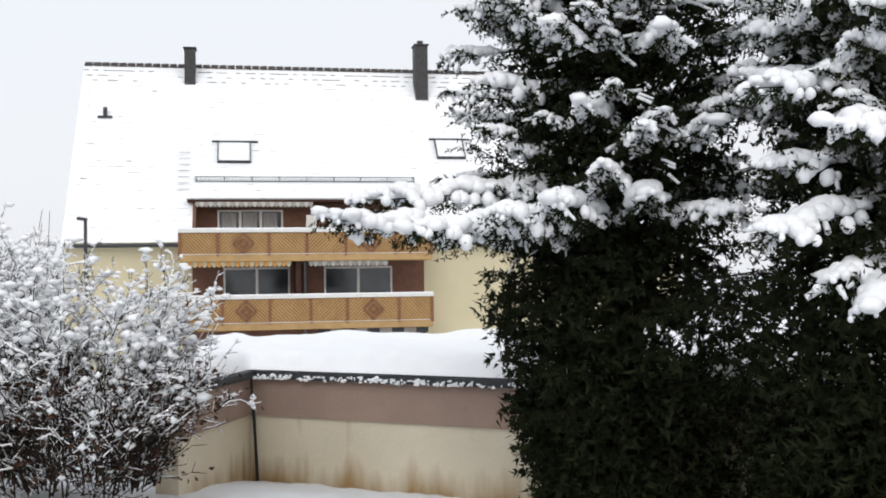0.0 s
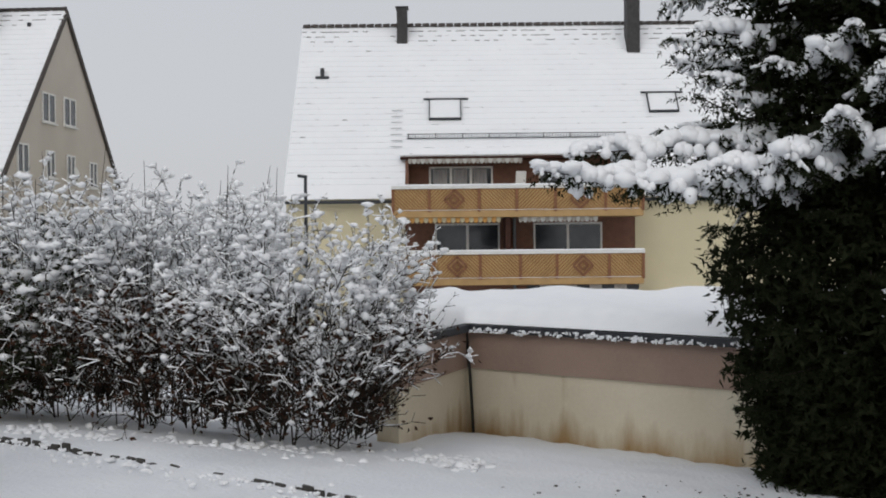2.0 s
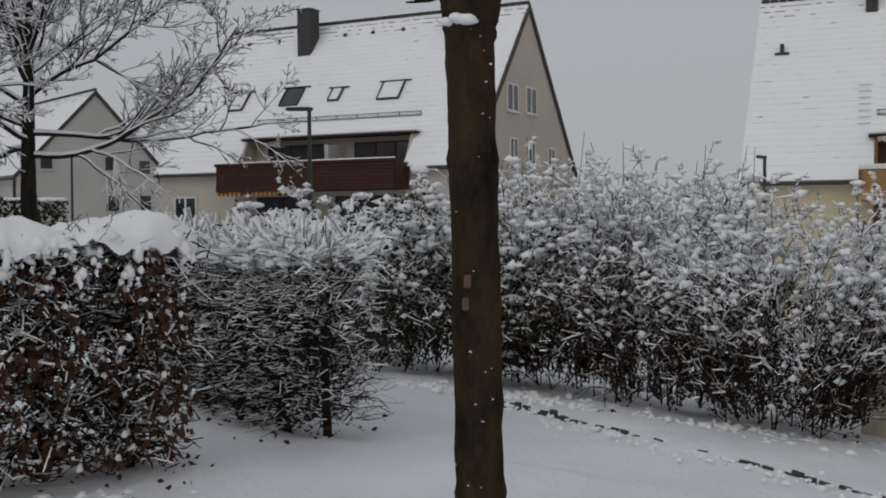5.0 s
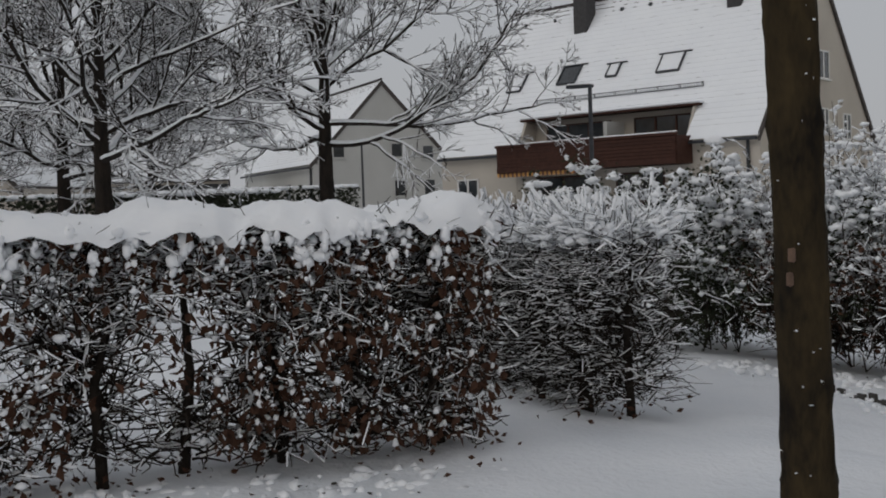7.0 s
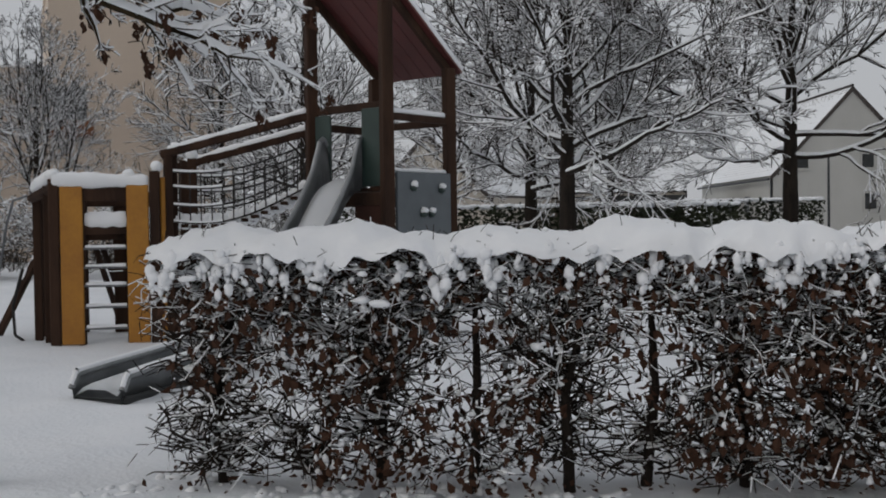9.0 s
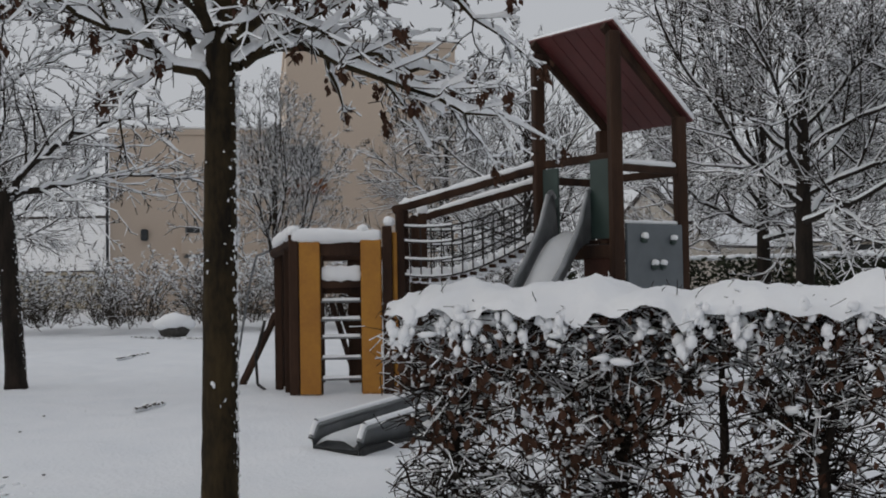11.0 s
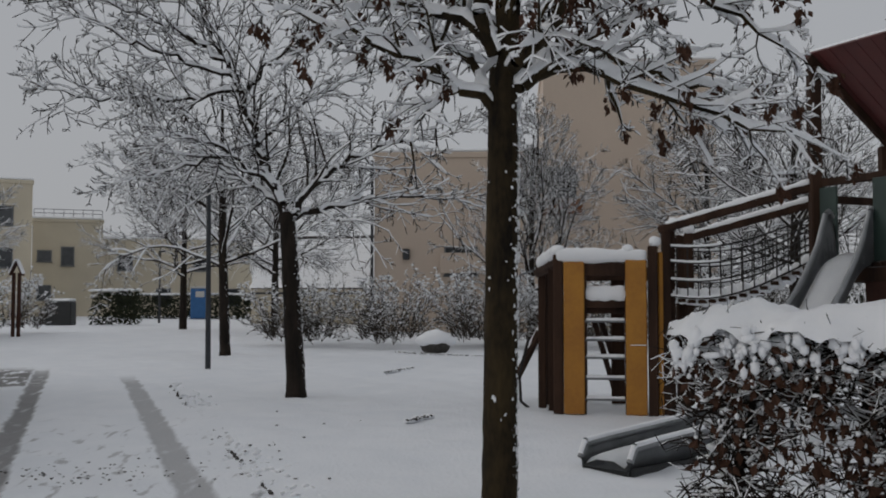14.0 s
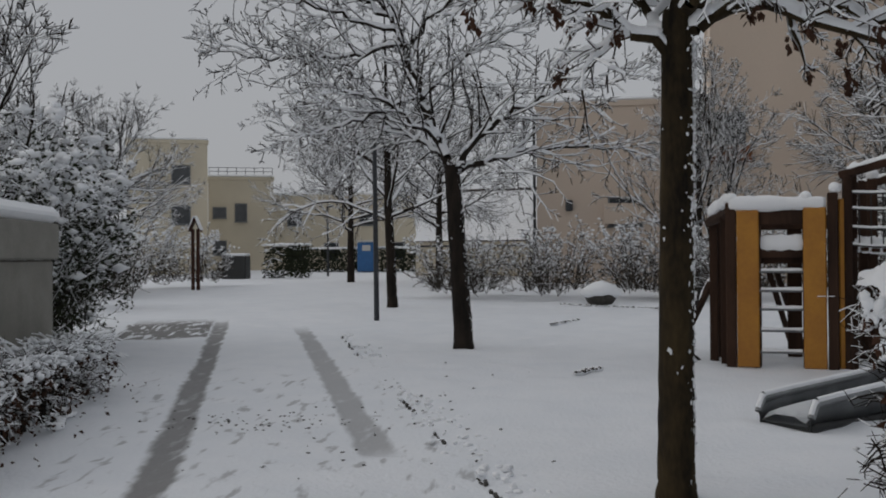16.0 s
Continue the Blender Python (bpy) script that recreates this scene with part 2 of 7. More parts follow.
def leaves(c, size, rng, hang=0.7):
    """Curled leaves of two bent halves at the places c."""
    k = len(c)
    a = rng.normal(size=(k, 3))
    a[:, 2] = a[:, 2] * 0.5 - hang
    a /= np.linalg.norm(a, axis=1, keepdims=True)
    s, u = frames(a)
    th = rng.uniform(0, 6.28, k)[:, None]
    w = s * np.cos(th) + u * np.sin(th)
    nrm = np.cross(a, w)
    L = (size * rng.uniform(0.6, 1.3, k))[:, None]
    p = [c, c + a * L * 0.5 + w * L * 0.3 + nrm * L * 0.15, c + a * L, c + a * L * 0.5 - w * L * 0.3 + nrm * L * 0.15]
    v = np.stack(p, axis=1).reshape(-1, 3)
    o = (np.arange(k) * 4)[:, None]
    return v, np.concatenate([o + np.array([[0, 1, 2]]), o + np.array([[0, 2, 3]])])


def joined(pieces):
    vs, fs, o = [], {}, 0
    for v, f in pieces:
        if len(v) == 0:
            continue
        vs.append(v)
        for q in f if isinstance(f, list) else [f]:
            fs.setdefault(q.shape[1], []).append(q + o)
        o += len(v)
    return np.concatenate(vs), [np.concatenate(x) for x in fs.values()]


def joined2(quads, tris):
    """Sticks and the lumps at their joints as one set of faces."""
    t = tris[1] + len(quads[0])
    return np.concatenate([quads[0], tris[0]]), [quads[1], t]


def lumpy(p, k=1.0):
    """A smooth uneven value about 0 to 1 at each place."""
    x, y, z = p[:, 0] * 7.3 * k, p[:, 1] * 6.7 * k, p[:, 2] * 8.1 * k
    return 0.5 + 0.2 * np.sin(x + 1.3 * np.sin(y)) + 0.2 * np.sin(y * 1.7 + z) + 0.15 * np.sin(z * 2.3 + x * 2.9)


def ridges(p0, p1, w0, w1, h0, h1, section):
    """Ridges of snow along sticks: half widths w, heights h, section as (across, up) points."""
    s, u = frames(p1 - p0)
    sec = np.array(section, float)
    n, k = len(sec), len(p0)

    def ring(p, w, h):
        return p[:, None, :] + s[:, None, :] * (sec[None, :, 0] * w[:, None])[..., None] + u[:, None, :] * (sec[None, :, 1] * h[:, None])[..., None]
    v = np.concatenate([ring(p0, w0, h0), ring(p1, w1, h1)], axis=1)
    i = np.arange(n - 1)
    q = np.stack([i, i + 1, i + 1 + n, i + n], 1)
    return v.reshape(-1, 3), (q[None] + (np.arange(k) * 2 * n)[:, None, None]).reshape(-1, 4)


RIDGE_FINE = [(1, 0), (0.55, 0.95), (-0.55, 0.95), (-1, 0)]
RIDGE_ROUND = [(0.95, -0.15), (1.05, 0.3), (0.6, 0.85), (0, 1), (-0.6, 0.85), (-1.05, 0.3), (-0.95, -0.15)]


def snow_on(segs, thick, rng, cover=0.85, n=5, least=0.0, tall=1.0, sheltered=None, grain=1.0, knots=False):
    """Snow lying on top of the sticks, higher on the flat ones; their undersides stay bare."""
    p0, p1, r0, r1 = segs
    d = p1 - p0
    flat = np.hypot(d[:, 0], d[:, 1]) / np.maximum(np.linalg.norm(d, axis=1), 1e-9)
    if sheltered:
        # little snow reaches the twigs low down inside a thicket
        cover = cover * np.clip((p0[:, 2] - sheltered[0]) / (sheltered[1] - sheltered[0]), sheltered[2], 1)
    keep = (flat > 0.35) & (rng.uniform(size=len(p0)) < cover)
    p0, p1, r0, r1, flat = p0[keep], p1[keep], r0[keep], r1[keep], flat[keep]
    l0, l1 = lumpy(p0, grain) ** 2, lumpy(p1, grain) ** 2
    b0, b1 = np.maximum(r0, least), np.maximum(r1, least)
    w0, w1 = b0 * 0.95 + thick * 0.22 * l0, b1 * 0.95 + thick * 0.22 * l1
    h0 = (b0 * 0.9 + thick * (0.15 + 1.1 * l0)) * (0.4 + 0.6 * flat) * tall
    h1 = (b1 * 0.9 + thick * (0.15 + 1.1 * l1)) * (0.4 + 0.6 * flat) * tall
    up = np.array([0, 0, 1.0])
    a, b = p0 + up * (r0 * 0.3)[:, None], p1 + up * (r1 * 0.3)[:, None]
    e = (b - a) * 0.05
    piece = ridges(a - e, b + e, w0, w1, h0, h1, RIDGE_ROUND if n > 4 else RIDGE_FINE)
    if knots:
        return joined2(piece, blobs(b + up * (h1 * 0.45)[:, None], np.stack([w1 * 1.3, w1 * 1.3, h1 * 0.72], 1), rng, 0.12, ICO1))
    return piece


# ---------------- branching growth ----------------
class Grower:
    def __init__(self, seed):
        self.rng = np.random.default_rng(seed)
        self.levels = {}

    def stick(self, level, p, q, r, s):
        self.levels.setdefault(level, []).append((*p, *q, r, s))

    def limb(self, p, d, length, r, level, last, step=0.25, wander=0.12, lift=0.03, kids=6, angle=(30, 65), ratio=(0.4, 0.65), bare=0.15, taper=0.35, flat=0.5, droop=0.0):
        rng = self.rng
        p, d = np.array(p, float), np.array(d, float)
        d /= np.linalg.norm(d)
        n = max(2, int(length / step)) if level < last else max(1, int(length / step / 1.5))
        spots = np.sort(rng.uniform(bare, 1.0, kids)) if level < last else []
        j, side = 0, 1
        for i in range(n):
            f = (i + 1) / n
            d = d + rng.normal(size=3) * wander + np.array([0, 0, lift - droop * f])
            d /= np.linalg.norm(d)
            q = p + d * length / n
            ra, rb = r * (1 - (1 - taper) * i / n), r * (1 - (1 - taper) * f)
            self.stick(level, p, q, ra, rb)
            while j < len(spots) and spots[j] <= f:
                a = radians(rng.uniform(*angle))
                s = np.cross(d, [0, 0, 1.0]) + 1e-3
                s /= np.linalg.norm(s)
                u = np.cross(s, d)
                th = rng.normal() * (1.6 - 1.2 * flat)
                side = -side
                w = s * np.cos(th) * side + u * np.sin(th)
                c = d * math.cos(a) + w * math.sin(a)
                rem = 1 - 0.55 * spots[j]
                cl = length * rng.uniform(*ratio) * rem
                self.limb(q, c, cl, max(rb * 0.62, 0.004), level + 1, last, step * 0.75, wander * 1.15, lift, max(2, int(kids * 0.75)), angle, ratio, 0.1, taper, flat, droop)
                j += 1
            p = q

    def path(self, points, r0, r1, level, last, shoots, reach=(0.3, 0.9), step=0.16, sway=0.03, low=0.12, **kw):
        """A main limb along a smooth line, with side branches."""
        rng = self.rng
        pts = np.array(points, float)
        k = len(pts) - 1
        n = max(4, int(np.linalg.norm(np.diff(pts, axis=0), axis=1).sum() / step))
        tt = np.linspace(0, k, n + 1)
        c = np.stack([np.interp(tt, range(k + 1), pts[:, j]) for j in range(3)], 1)
        for i in range(2):
            c[1:-1] = (c[:-2] + 2 * c[1:-1] + c[2:]) / 4
        c[1:] += rng.normal(size=(n, 3)) * sway
        spots = np.linspace(low, 0.98, shoots)
        j, side = 0, 1
        for i in range(n):
            f = (i + 1) / n
            d = (c[i + 1] - c[i]) / np.linalg.norm(c[i + 1] - c[i])
            self.stick(level, c[i], c[i + 1], r0 + (r1 - r0) * i / n, r0 + (r1 - r0) * f)
            while j < shoots and spots[j] <= f:
                a = radians(rng.uniform(25, 65))
                s = np.cross(d, [0, 0, 1.0]) + 1e-3
                s /= np.linalg.norm(s)
                th = rng.normal() * 0.9
                side = -side
                w = s * math.cos(th) * side + np.cross(s, d) * math.sin(th)
                e = d * math.cos(a) + w * math.sin(a) + np.array([0, 0, 0.12])
                self.limb(c[i + 1], e, rng.uniform(*reach) * (1.15 - 0.5 * f), max(0.006, (r0 + (r1 - r0) * f) * 0.42), level + 1, last, step * 0.8, **kw)
                j += 1

    def segs(self, *levels):
        a = np.array([s for k in levels for s in self.levels.get(k, [])], float).reshape(-1, 8)
        return a[:, :3], a[:, 3:6], a[:, 6], a[:, 7]


def trunk_mesh(points, radii, rng, n=14, rough=0.06):
    """One connected, slightly uneven trunk through the points."""
    pts = np.array(points, float)
    t = np.linspace(0, len(pts) - 1, (len(pts) - 1) * 10 + 1)
    c = np.stack([np.interp(t, range(len(pts)), pts[:, k]) for k in range(3)], axis=1)
    r = np.interp(t, range(len(radii)), radii)
    a = np.arange(n) * 2 * np.pi / n
    rr = r[:, None] * (1 + rough * rng.normal(size=(len(t), n)) * 0.5 + rough * np.sin(a * 3 + 0.8)[None])
    v = np.stack([c[:, None, 0] + rr * np.cos(a), c[:, None, 1] + rr * np.sin(a), np.repeat(c[:, 2:3], n, 1)], axis=2).reshape(-1, 3)
    k = len(t)
    i, j = np.meshgrid(np.arange(k - 1), np.arange(n), indexing="ij")
    f = np.stack([i * n + j, i * n + (j + 1) % n, (i + 1) * n + (j + 1) % n, (i + 1) * n + j], axis=2).reshape(-1, 4)
    return v, f


# ---------------- ground ----------------
def ground_z(x, y):
    s = np.minimum((y + 0.8 * x - 5) / 1.5, 50)
    f = 0.15 * np.log1p(np.exp(s))
    f = -2.9 * (1 - np.exp(-f / 2.9 * 1.15))
    return f + 0.008 * np.clip(-x - 0.7, 0, 90)


def gz(x, y):
    return float(ground_z(np.array(float(x)), np.array(float(y))))


def snow_ground():
    def axis(lo, hi, step, far):
        core = np.arange(lo, hi + step / 2, step)
        grow = step * np.cumsum(1.22 ** np.arange(1, 60))
        grow = grow[grow < far]
        return np.concatenate([(lo - grow)[::-1], core, hi + grow])
    xs, ys = axis(-34, 7, 0.17, 1600), axis(-9, 17, 0.17, 1600)
    x, y = np.meshgrid(xs, ys, indexing="ij")
    z = ground_z(x, y)
    near = np.exp(-np.clip(np.hypot(x + 8, y - 2) - 30, 0, None) / 12)
    z += near * (0.025 * np.sin(x * 0.9 + 1.1 * np.sin(y * 0.7)) * np.cos(y * 1.1) + 0.012 * np.sin(x * 3.1 + y * 1.7) + 0.008 * np.sin(y * 4.3 - x * 2.2))
    rng = np.random.default_rng(4)
    z += near * rng.normal(size=z.shape) * 0.008
    z += near * 0.012 * np.sin(x * 6.1 + 2 * np.sin(y * 2.3)) * np.sin(y * 5.3 + 2 * np.sin(x * 1.9))
    sd, al = 0.2828 * x - 0.9591 * y, -0.9591 * x - 0.2828 * y
    on = (al > 2) & (al < 27)
    for c, a in ((0.902, 0.035), (-0.778, 0.02)):
        z -= on * a * np.exp(-((sd - c) / 0.16) ** 2)
    z -= 0.03 / (1 + np.exp(np.clip((-(sd + 1.448)) / 0.05, -40, 40))) * (al > 2) * (al < 24) * (sd < 3)
    lip = (-0.509 * (x + 3.6) - 0.861 * (y - 9.25))
    z -= 0.04 / (1 + np.exp(np.clip(-lip / 0.04, -40, 40))) * (y > 6.8) * (x > -5) * (x < 0.6)
    nx, ny = x.shape
    v = np.stack([x, y, z], axis=2).reshape(-1, 3)
    i, j = np.meshgrid(np.arange(nx - 1), np.arange(ny - 1), indexing="ij")
    f = np.stack([i * ny + j, (i + 1) * ny + j, (i + 1) * ny + j + 1, i * ny + j + 1], axis=2).reshape(-1, 4)
    m = material("trodden_snow", (0.84, 0.86, 0.89), (0.77, 0.80, 0.84), 0.65, 1.4, 0.8, fine=22, spec=0.25)
    n, l = m.node_tree.nodes, m.node_tree.links
    n["Bump"].inputs["Distance"].default_value = 0.05
    b = n["Principled BSDF"]
    base = b.inputs["Base Color"].links[0].from_socket
    co = n.new("ShaderNodeTexCoord")
    sp = n.new("ShaderNodeSeparateXYZ")
    l.new(co.outputs["Object"], sp.inputs[0])

    def mathn(op, *ins):
        k = n.new("ShaderNodeMath")
        k.operation = op
        k.use_clamp = op == "CLAMPED"
        for q, val in enumerate(ins):
            if isinstance(val, (int, float)):
                k.inputs[q].default_value = val
            else:
                l.new(val, k.inputs[q])
        return k.outputs[0]

    def ramp(val, a, c):
        k = n.new("ShaderNodeMapRange")
        k.interpolation_type = "SMOOTHSTEP"
        k.inputs[1].default_value, k.inputs[2].default_value = a, c
        l.new(val, k.inputs[0])
        return k.outputs[0]
    X, Y = sp.outputs[0], sp.outputs[1]
    across = mathn("ADD", mathn("MULTIPLY", X, 0.2828), mathn("MULTIPLY", Y, -0.9591))
    along = mathn("ADD", mathn("MULTIPLY", X, -0.9591), mathn("MULTIPLY", Y, -0.2828))
    mp = n.new("ShaderNodeMapping")
    mp.inputs["Rotation"].default_value = (0, 0, radians(-16.4))
    mp.inputs["Scale"].default_value = (1.0, 3.5, 1.0)
    l.new(co.outputs["Object"], mp.inputs[0])
    nz = n.new("ShaderNodeTexNoise")
    nz.inputs["Scale"].default_value, nz.inputs["Detail"].default_value = 1.9, 6
    l.new(mp.outputs[0], nz.inputs[0])
    wob = mathn("MULTIPLY", mathn("SUBTRACT", nz.outputs[0], 0.5), 0.16)

    def track(centre, half, a0, a1, amount):
        dist = mathn("ABSOLUTE", mathn("ADD", mathn("SUBTRACT", across, centre), wob))
        edge = ramp(dist, half + 0.05, half - 0.03)
        run = mathn("MULTIPLY", ramp(along, a0 - 0.4, a0 + 0.4), ramp(along, a1 + 1.5, a1 - 1.5))
        return mathn("MULTIPLY", mathn("MULTIPLY", edge, run), mathn("MULTIPLY", ramp(nz.outputs[0], 0.12, 0.46), amount))
    left = track(0.902, 0.135, 2.0, 25.0, 0.86)
    right = track(-0.778, 0.14, 9.4, 23.0, 0.58)
    patch = mathn("MULTIPLY", track(1.95, 0.85, 21.5, 25.5, 0.95), ramp(nz.outputs[0], 0.38, 0.46))
    worn = mathn("MULTIPLY", mathn("MULTIPLY", track(0.102, 1.6, 3.0, 15.0, 1.0), ramp(nz.outputs[0], 0.57, 0.68)), 0.5)
    total = mathn("MAXIMUM", mathn("MAXIMUM", left, right), mathn("MAXIMUM", patch, worn))
    mix = n.new("ShaderNodeMix")
    mix.data_type = "RGBA"
    mix.inputs[7].default_value = (0.17, 0.165, 0.16, 1)
    l.new(total, mix.inputs[0]), l.new(base, mix.inputs[6]), l.new(mix.outputs[2], b.inputs["Base Color"])
    tagged(link("ground", mesh_data("ground", v, f, m, smooth=True)), "snow-covered ground with dark wheel tracks along the path", "ground", kind="structure")


snow_ground()


def kerb(name, label, a, b, count, seed, lift):
    """Edging stones that just peep out of the snow."""
    rng = np.random.default_rng(seed)
    a, b = Vector(a), Vector(b)
    d = (b - a).normalized()
    t = thing(name, label, "kerb", pose(a.x, a.y, 0), kind="structure")
    bm = B()
    box(bm, -0.048, 0.048, -0.014, 0.014, -0.12, 0.0, 0.006)
    me = bpy.data.meshes.new("stone")
    bm.to_mesh(me)
    bm.free()
    me.materials.append(STONE)
    L = (b - a).length
    for i in range(count):
        p = d * (L * (i + 0.5) / count)
        x, y = a.x + p.x, a.y + p.y
        link("stone", me, t, m=None).matrix_local = pose(p.x + rng.normal() * 0.012, p.y + rng.normal() * 0.012, gz(x, y) + lift + rng.normal() * 0.016, rng.normal() * 3, rng.normal() * 3, math.degrees(math.atan2(d.y, d.x)) + rng.normal() * 4)


kerb("path_kerb", "dark edging stones half buried in snow along the path", (-6.51, -0.5, 0), (-20.4, -4.56, 0), 150, 1, -0.034)
kerb("lawn_kerb", "dark edging stones half buried in snow before the shrubs", (-4.1, 9.55, 0), (-0.3, 7.3, 0), 46, 2, 0.004)


# ---------------- houses ----------------
def window(parent, x, z, w, h, y=0.0, panes=1, curtain=False, frame_mat=WHITE_PAINT, sill=True, plane=None):
    """A window in a wall whose outside is at y, seen from -y; plane turns it into another wall."""
    m = plane or Matrix.Identity(4)
    t = 0.07
    o = part("window", box(box(box(box(B(), x - w / 2, x + w / 2, y - 0.03, y + 0.05, z, z + t, 0, m), x - w / 2, x + w / 2, y - 0.03, y + 0.05, z + h - t, z + h, 0, m), x - w / 2, x - w / 2 + t, y - 0.03, y + 0.05, z + t, z + h - t, 0, m), x + w / 2 - t, x + w / 2, y - 0.03, y + 0.05, z + t, z + h - t, 0, m), frame_mat, parent)
    pw = (w - 2 * t) / panes
    for i in range(panes):
        a = x - w / 2 + t + i * pw
        if i:
            part("mullion", box(B(), a - 0.05, a + 0.05, y - 0.028, y + 0.045, z + t, z + h - t, 0, m), frame_mat, o)
        part("pane", box(B(), a + (0.05 if i else 0), a + pw - (0.05 if i < panes - 1 else 0), y + 0.0, y + 0.012, z + t, z + h - t, 0, m), GLASS, o)
        if curtain:
            part("curtain", box(B(), a + pw * 0.12, a + pw * 0.8, y - 0.004, y - 0.0015, z + h * 0.3, z + h - t * 1.5, 0, m), CURTAIN, o)
    if sill:
        part("sill", box(B(), x - w / 2 - 0.06, x + w / 2 + 0.06, y - 0.12, y + 0.02, z - 0.06, z - 0.004, 0.008, m), frame_mat, o)
    return o


def snowy_roof(house, x0, x1, ze, zr, half, notch, seed, over=0.3):
    """A boarded roof; the front slope carries snow-covered tile courses, cut back over the loggia."""
    rng = np.random.default_rng(seed)
    n = 30
    rise, run = zr - ze, half
    bm = B()
    for xa, xb, nz in ((x0, x1, None),) if not notch else ((x0, notch[0], None), (notch[1], x1, None), (notch[0], notch[1], notch[2])):
        f = 0 if nz is None else (nz - ze) / rise
        pts = [(run * f, ze + rise * f + 0.03), (run, zr + 0.03), (2 * run, ze + 0.03), (2 * run, ze - 0.10), (run, zr - 0.12), (run * f, ze + rise * f - 0.10)]
        for k in range(6):
            p, q = pts[k], pts[(k + 1) % 6]
            bm.faces.new([bm.verts.new(v) for v in ((xa, *p), (xb, *p), (xb, *q), (xa, *q))])
    roof = part("roof", bm, DARK_ROOF, house, "steep tiled roof under snow, tile rows showing near the ridge")
    part("back_snow", box(B(), x0, x1, 0, math.hypot(rise, run), 0.04, 0.10, 0, Matrix.Translation((0, run, zr)) @ Matrix.Rotation(-math.atan2(rise, run), 4, "X")), ROOF_SNOW, roof)
    for c in range(n):
        f0, f1 = c / n - (0.045 if c == 0 else 0), (c + 1) / n
        ya, za, yb, zb = run * f0, ze + rise * f0 + 0.085, run * f1, ze + rise * f1 + 0.06
        spans = [(x0 - over * 0.3, x1 + over * 0.3)]
        if notch and zb < notch[2]:
            spans = [(x0 - over * 0.3, notch[0]), (notch[1], x1 + over * 0.3)]
        bare = 0.15 + 0.15 * (c - n + 5) if c > n - 5 else 0.004
        for xa, xb in spans:
            m = max(6, int((xb - xa) / 0.2))
            x = np.linspace(xa, xb, m + 1)
            j = 0.004 * rng.normal(size=m + 1)
            V = np.concatenate([np.stack([x, np.full(m + 1, yy), zz + j], 1) for yy, zz in ((ya, za), (yb, zb), (yb, zb + 0.028))])
            k = np.arange(m)
            F = np.concatenate([np.stack([k + o, k + 1 + o, k + 1 + o + m + 1, k + o + m + 1], 1) for o in (0, m + 1)])
            I = np.concatenate([np.zeros(m, int), (rng.uniform(size=m) < bare).astype(int)])
            link("tile_course", mesh_data("tile_course", V, F, [ROOF_SNOW, DARK_ROOF], I), roof)
    # dark verge boards up the gables
    for x in (x1 + 0.02,):
        bm = B()
        for ya, za, yb, zb in ((-0.25, ze - 0.3, run, zr), (2 * run + 0.25, ze - 0.3, run, zr)):
            vs = [bm.verts.new(q) for q in ((x, ya, za - 0.18), (x, yb, zb - 0.22), (x, yb, zb + 0.08), (x, ya, za + 0.12), (x + 0.1, ya, za - 0.18), (x + 0.1, yb, zb - 0.22), (x + 0.1, yb, zb + 0.08), (x + 0.1, ya, za + 0.12))]
            for q in ((0, 1, 2, 3), (7, 6, 5, 4), (0, 4, 5, 1), (1, 5, 6, 2), (2, 6, 7, 3), (3, 7, 4, 0)):
                bm.faces.new([vs[i] for i in q])
        part("verge_board", bm, DARK_ROOF, house)
    # ridge tiles, each a small cap
    k = int((x1 - x0) / 0.34)
    c = np.stack([np.linspace(x0 + 0.1, x1 - 0.1, k), np.full(k, run), np.full(k, zr + 0.12)], axis=1)
    e = np.array([0.15, 0, 0])
    v, f = tubes(c - e, c + e, np.full(k, 0.085), np.full(k, 0.10), 6)
    link("ridge_tiles", mesh_data("ridge_tiles", v, f, DARK_ROOF), house)


def chimney(house, x, y, z0, z1, w=0.5, d=0.7, cap=True):
    o = part("chimney", box(B(), x - w / 2, x + w / 2, y - d / 2, y + d / 2, z0, z1, 0.02), CHIMNEY, house, "dark slate-clad chimney")
    part("chimney_cap", box(B(), x - w / 2 - 0.05, x + w / 2 + 0.05, y - d / 2 - 0.05, y + d / 2 + 0.05, z1 + 0.003, z1 + 0.06, 0.01), CHIMNEY, o)
    if cap:
        part("flue", box(B(), x - 0.12, x + 0.12, y - 0.12, y + 0.12, z1 + 0.063, z1 + 0.26, 0.02), CHIMNEY, o)


def skylight(house, x, z, w, h, ze, slope, open_dark=False):
    """A roof window lying in the front slope, its lower edge at height z."""
    m = Matrix.Translation((x, (z - ze) / math.tan(slope), z + 0.13)) @ Matrix.Rotation(slope, 4, "X")
    bm = B()
    t = 0.035
    for a in ((-w / 2, w / 2, 0, t), (-w / 2, w / 2, h - t, h), (-w / 2, -w / 2 + t, t, h - t), (w / 2 - t, w / 2, t, h - t)):
        box(bm, *a, -0.05, 0.09, 0, m)
    o = part("skylight", bm, DARK_METAL, house, "roof window in the snowy slope")
    part("pane", box(B(), -w / 2 + t, w / 2 - t, t, h - t, 0.0, 0.03, 0, m), GLASS if open_dark else ROOF_SNOW, o, "" if open_dark else "pane under snow")
    part("flashing", box(B(), -w / 2 - 0.22, w / 2 + 0.3, h + 0.004, h + 0.035, -0.02, 0.06, 0, m), DARK_METAL, o)


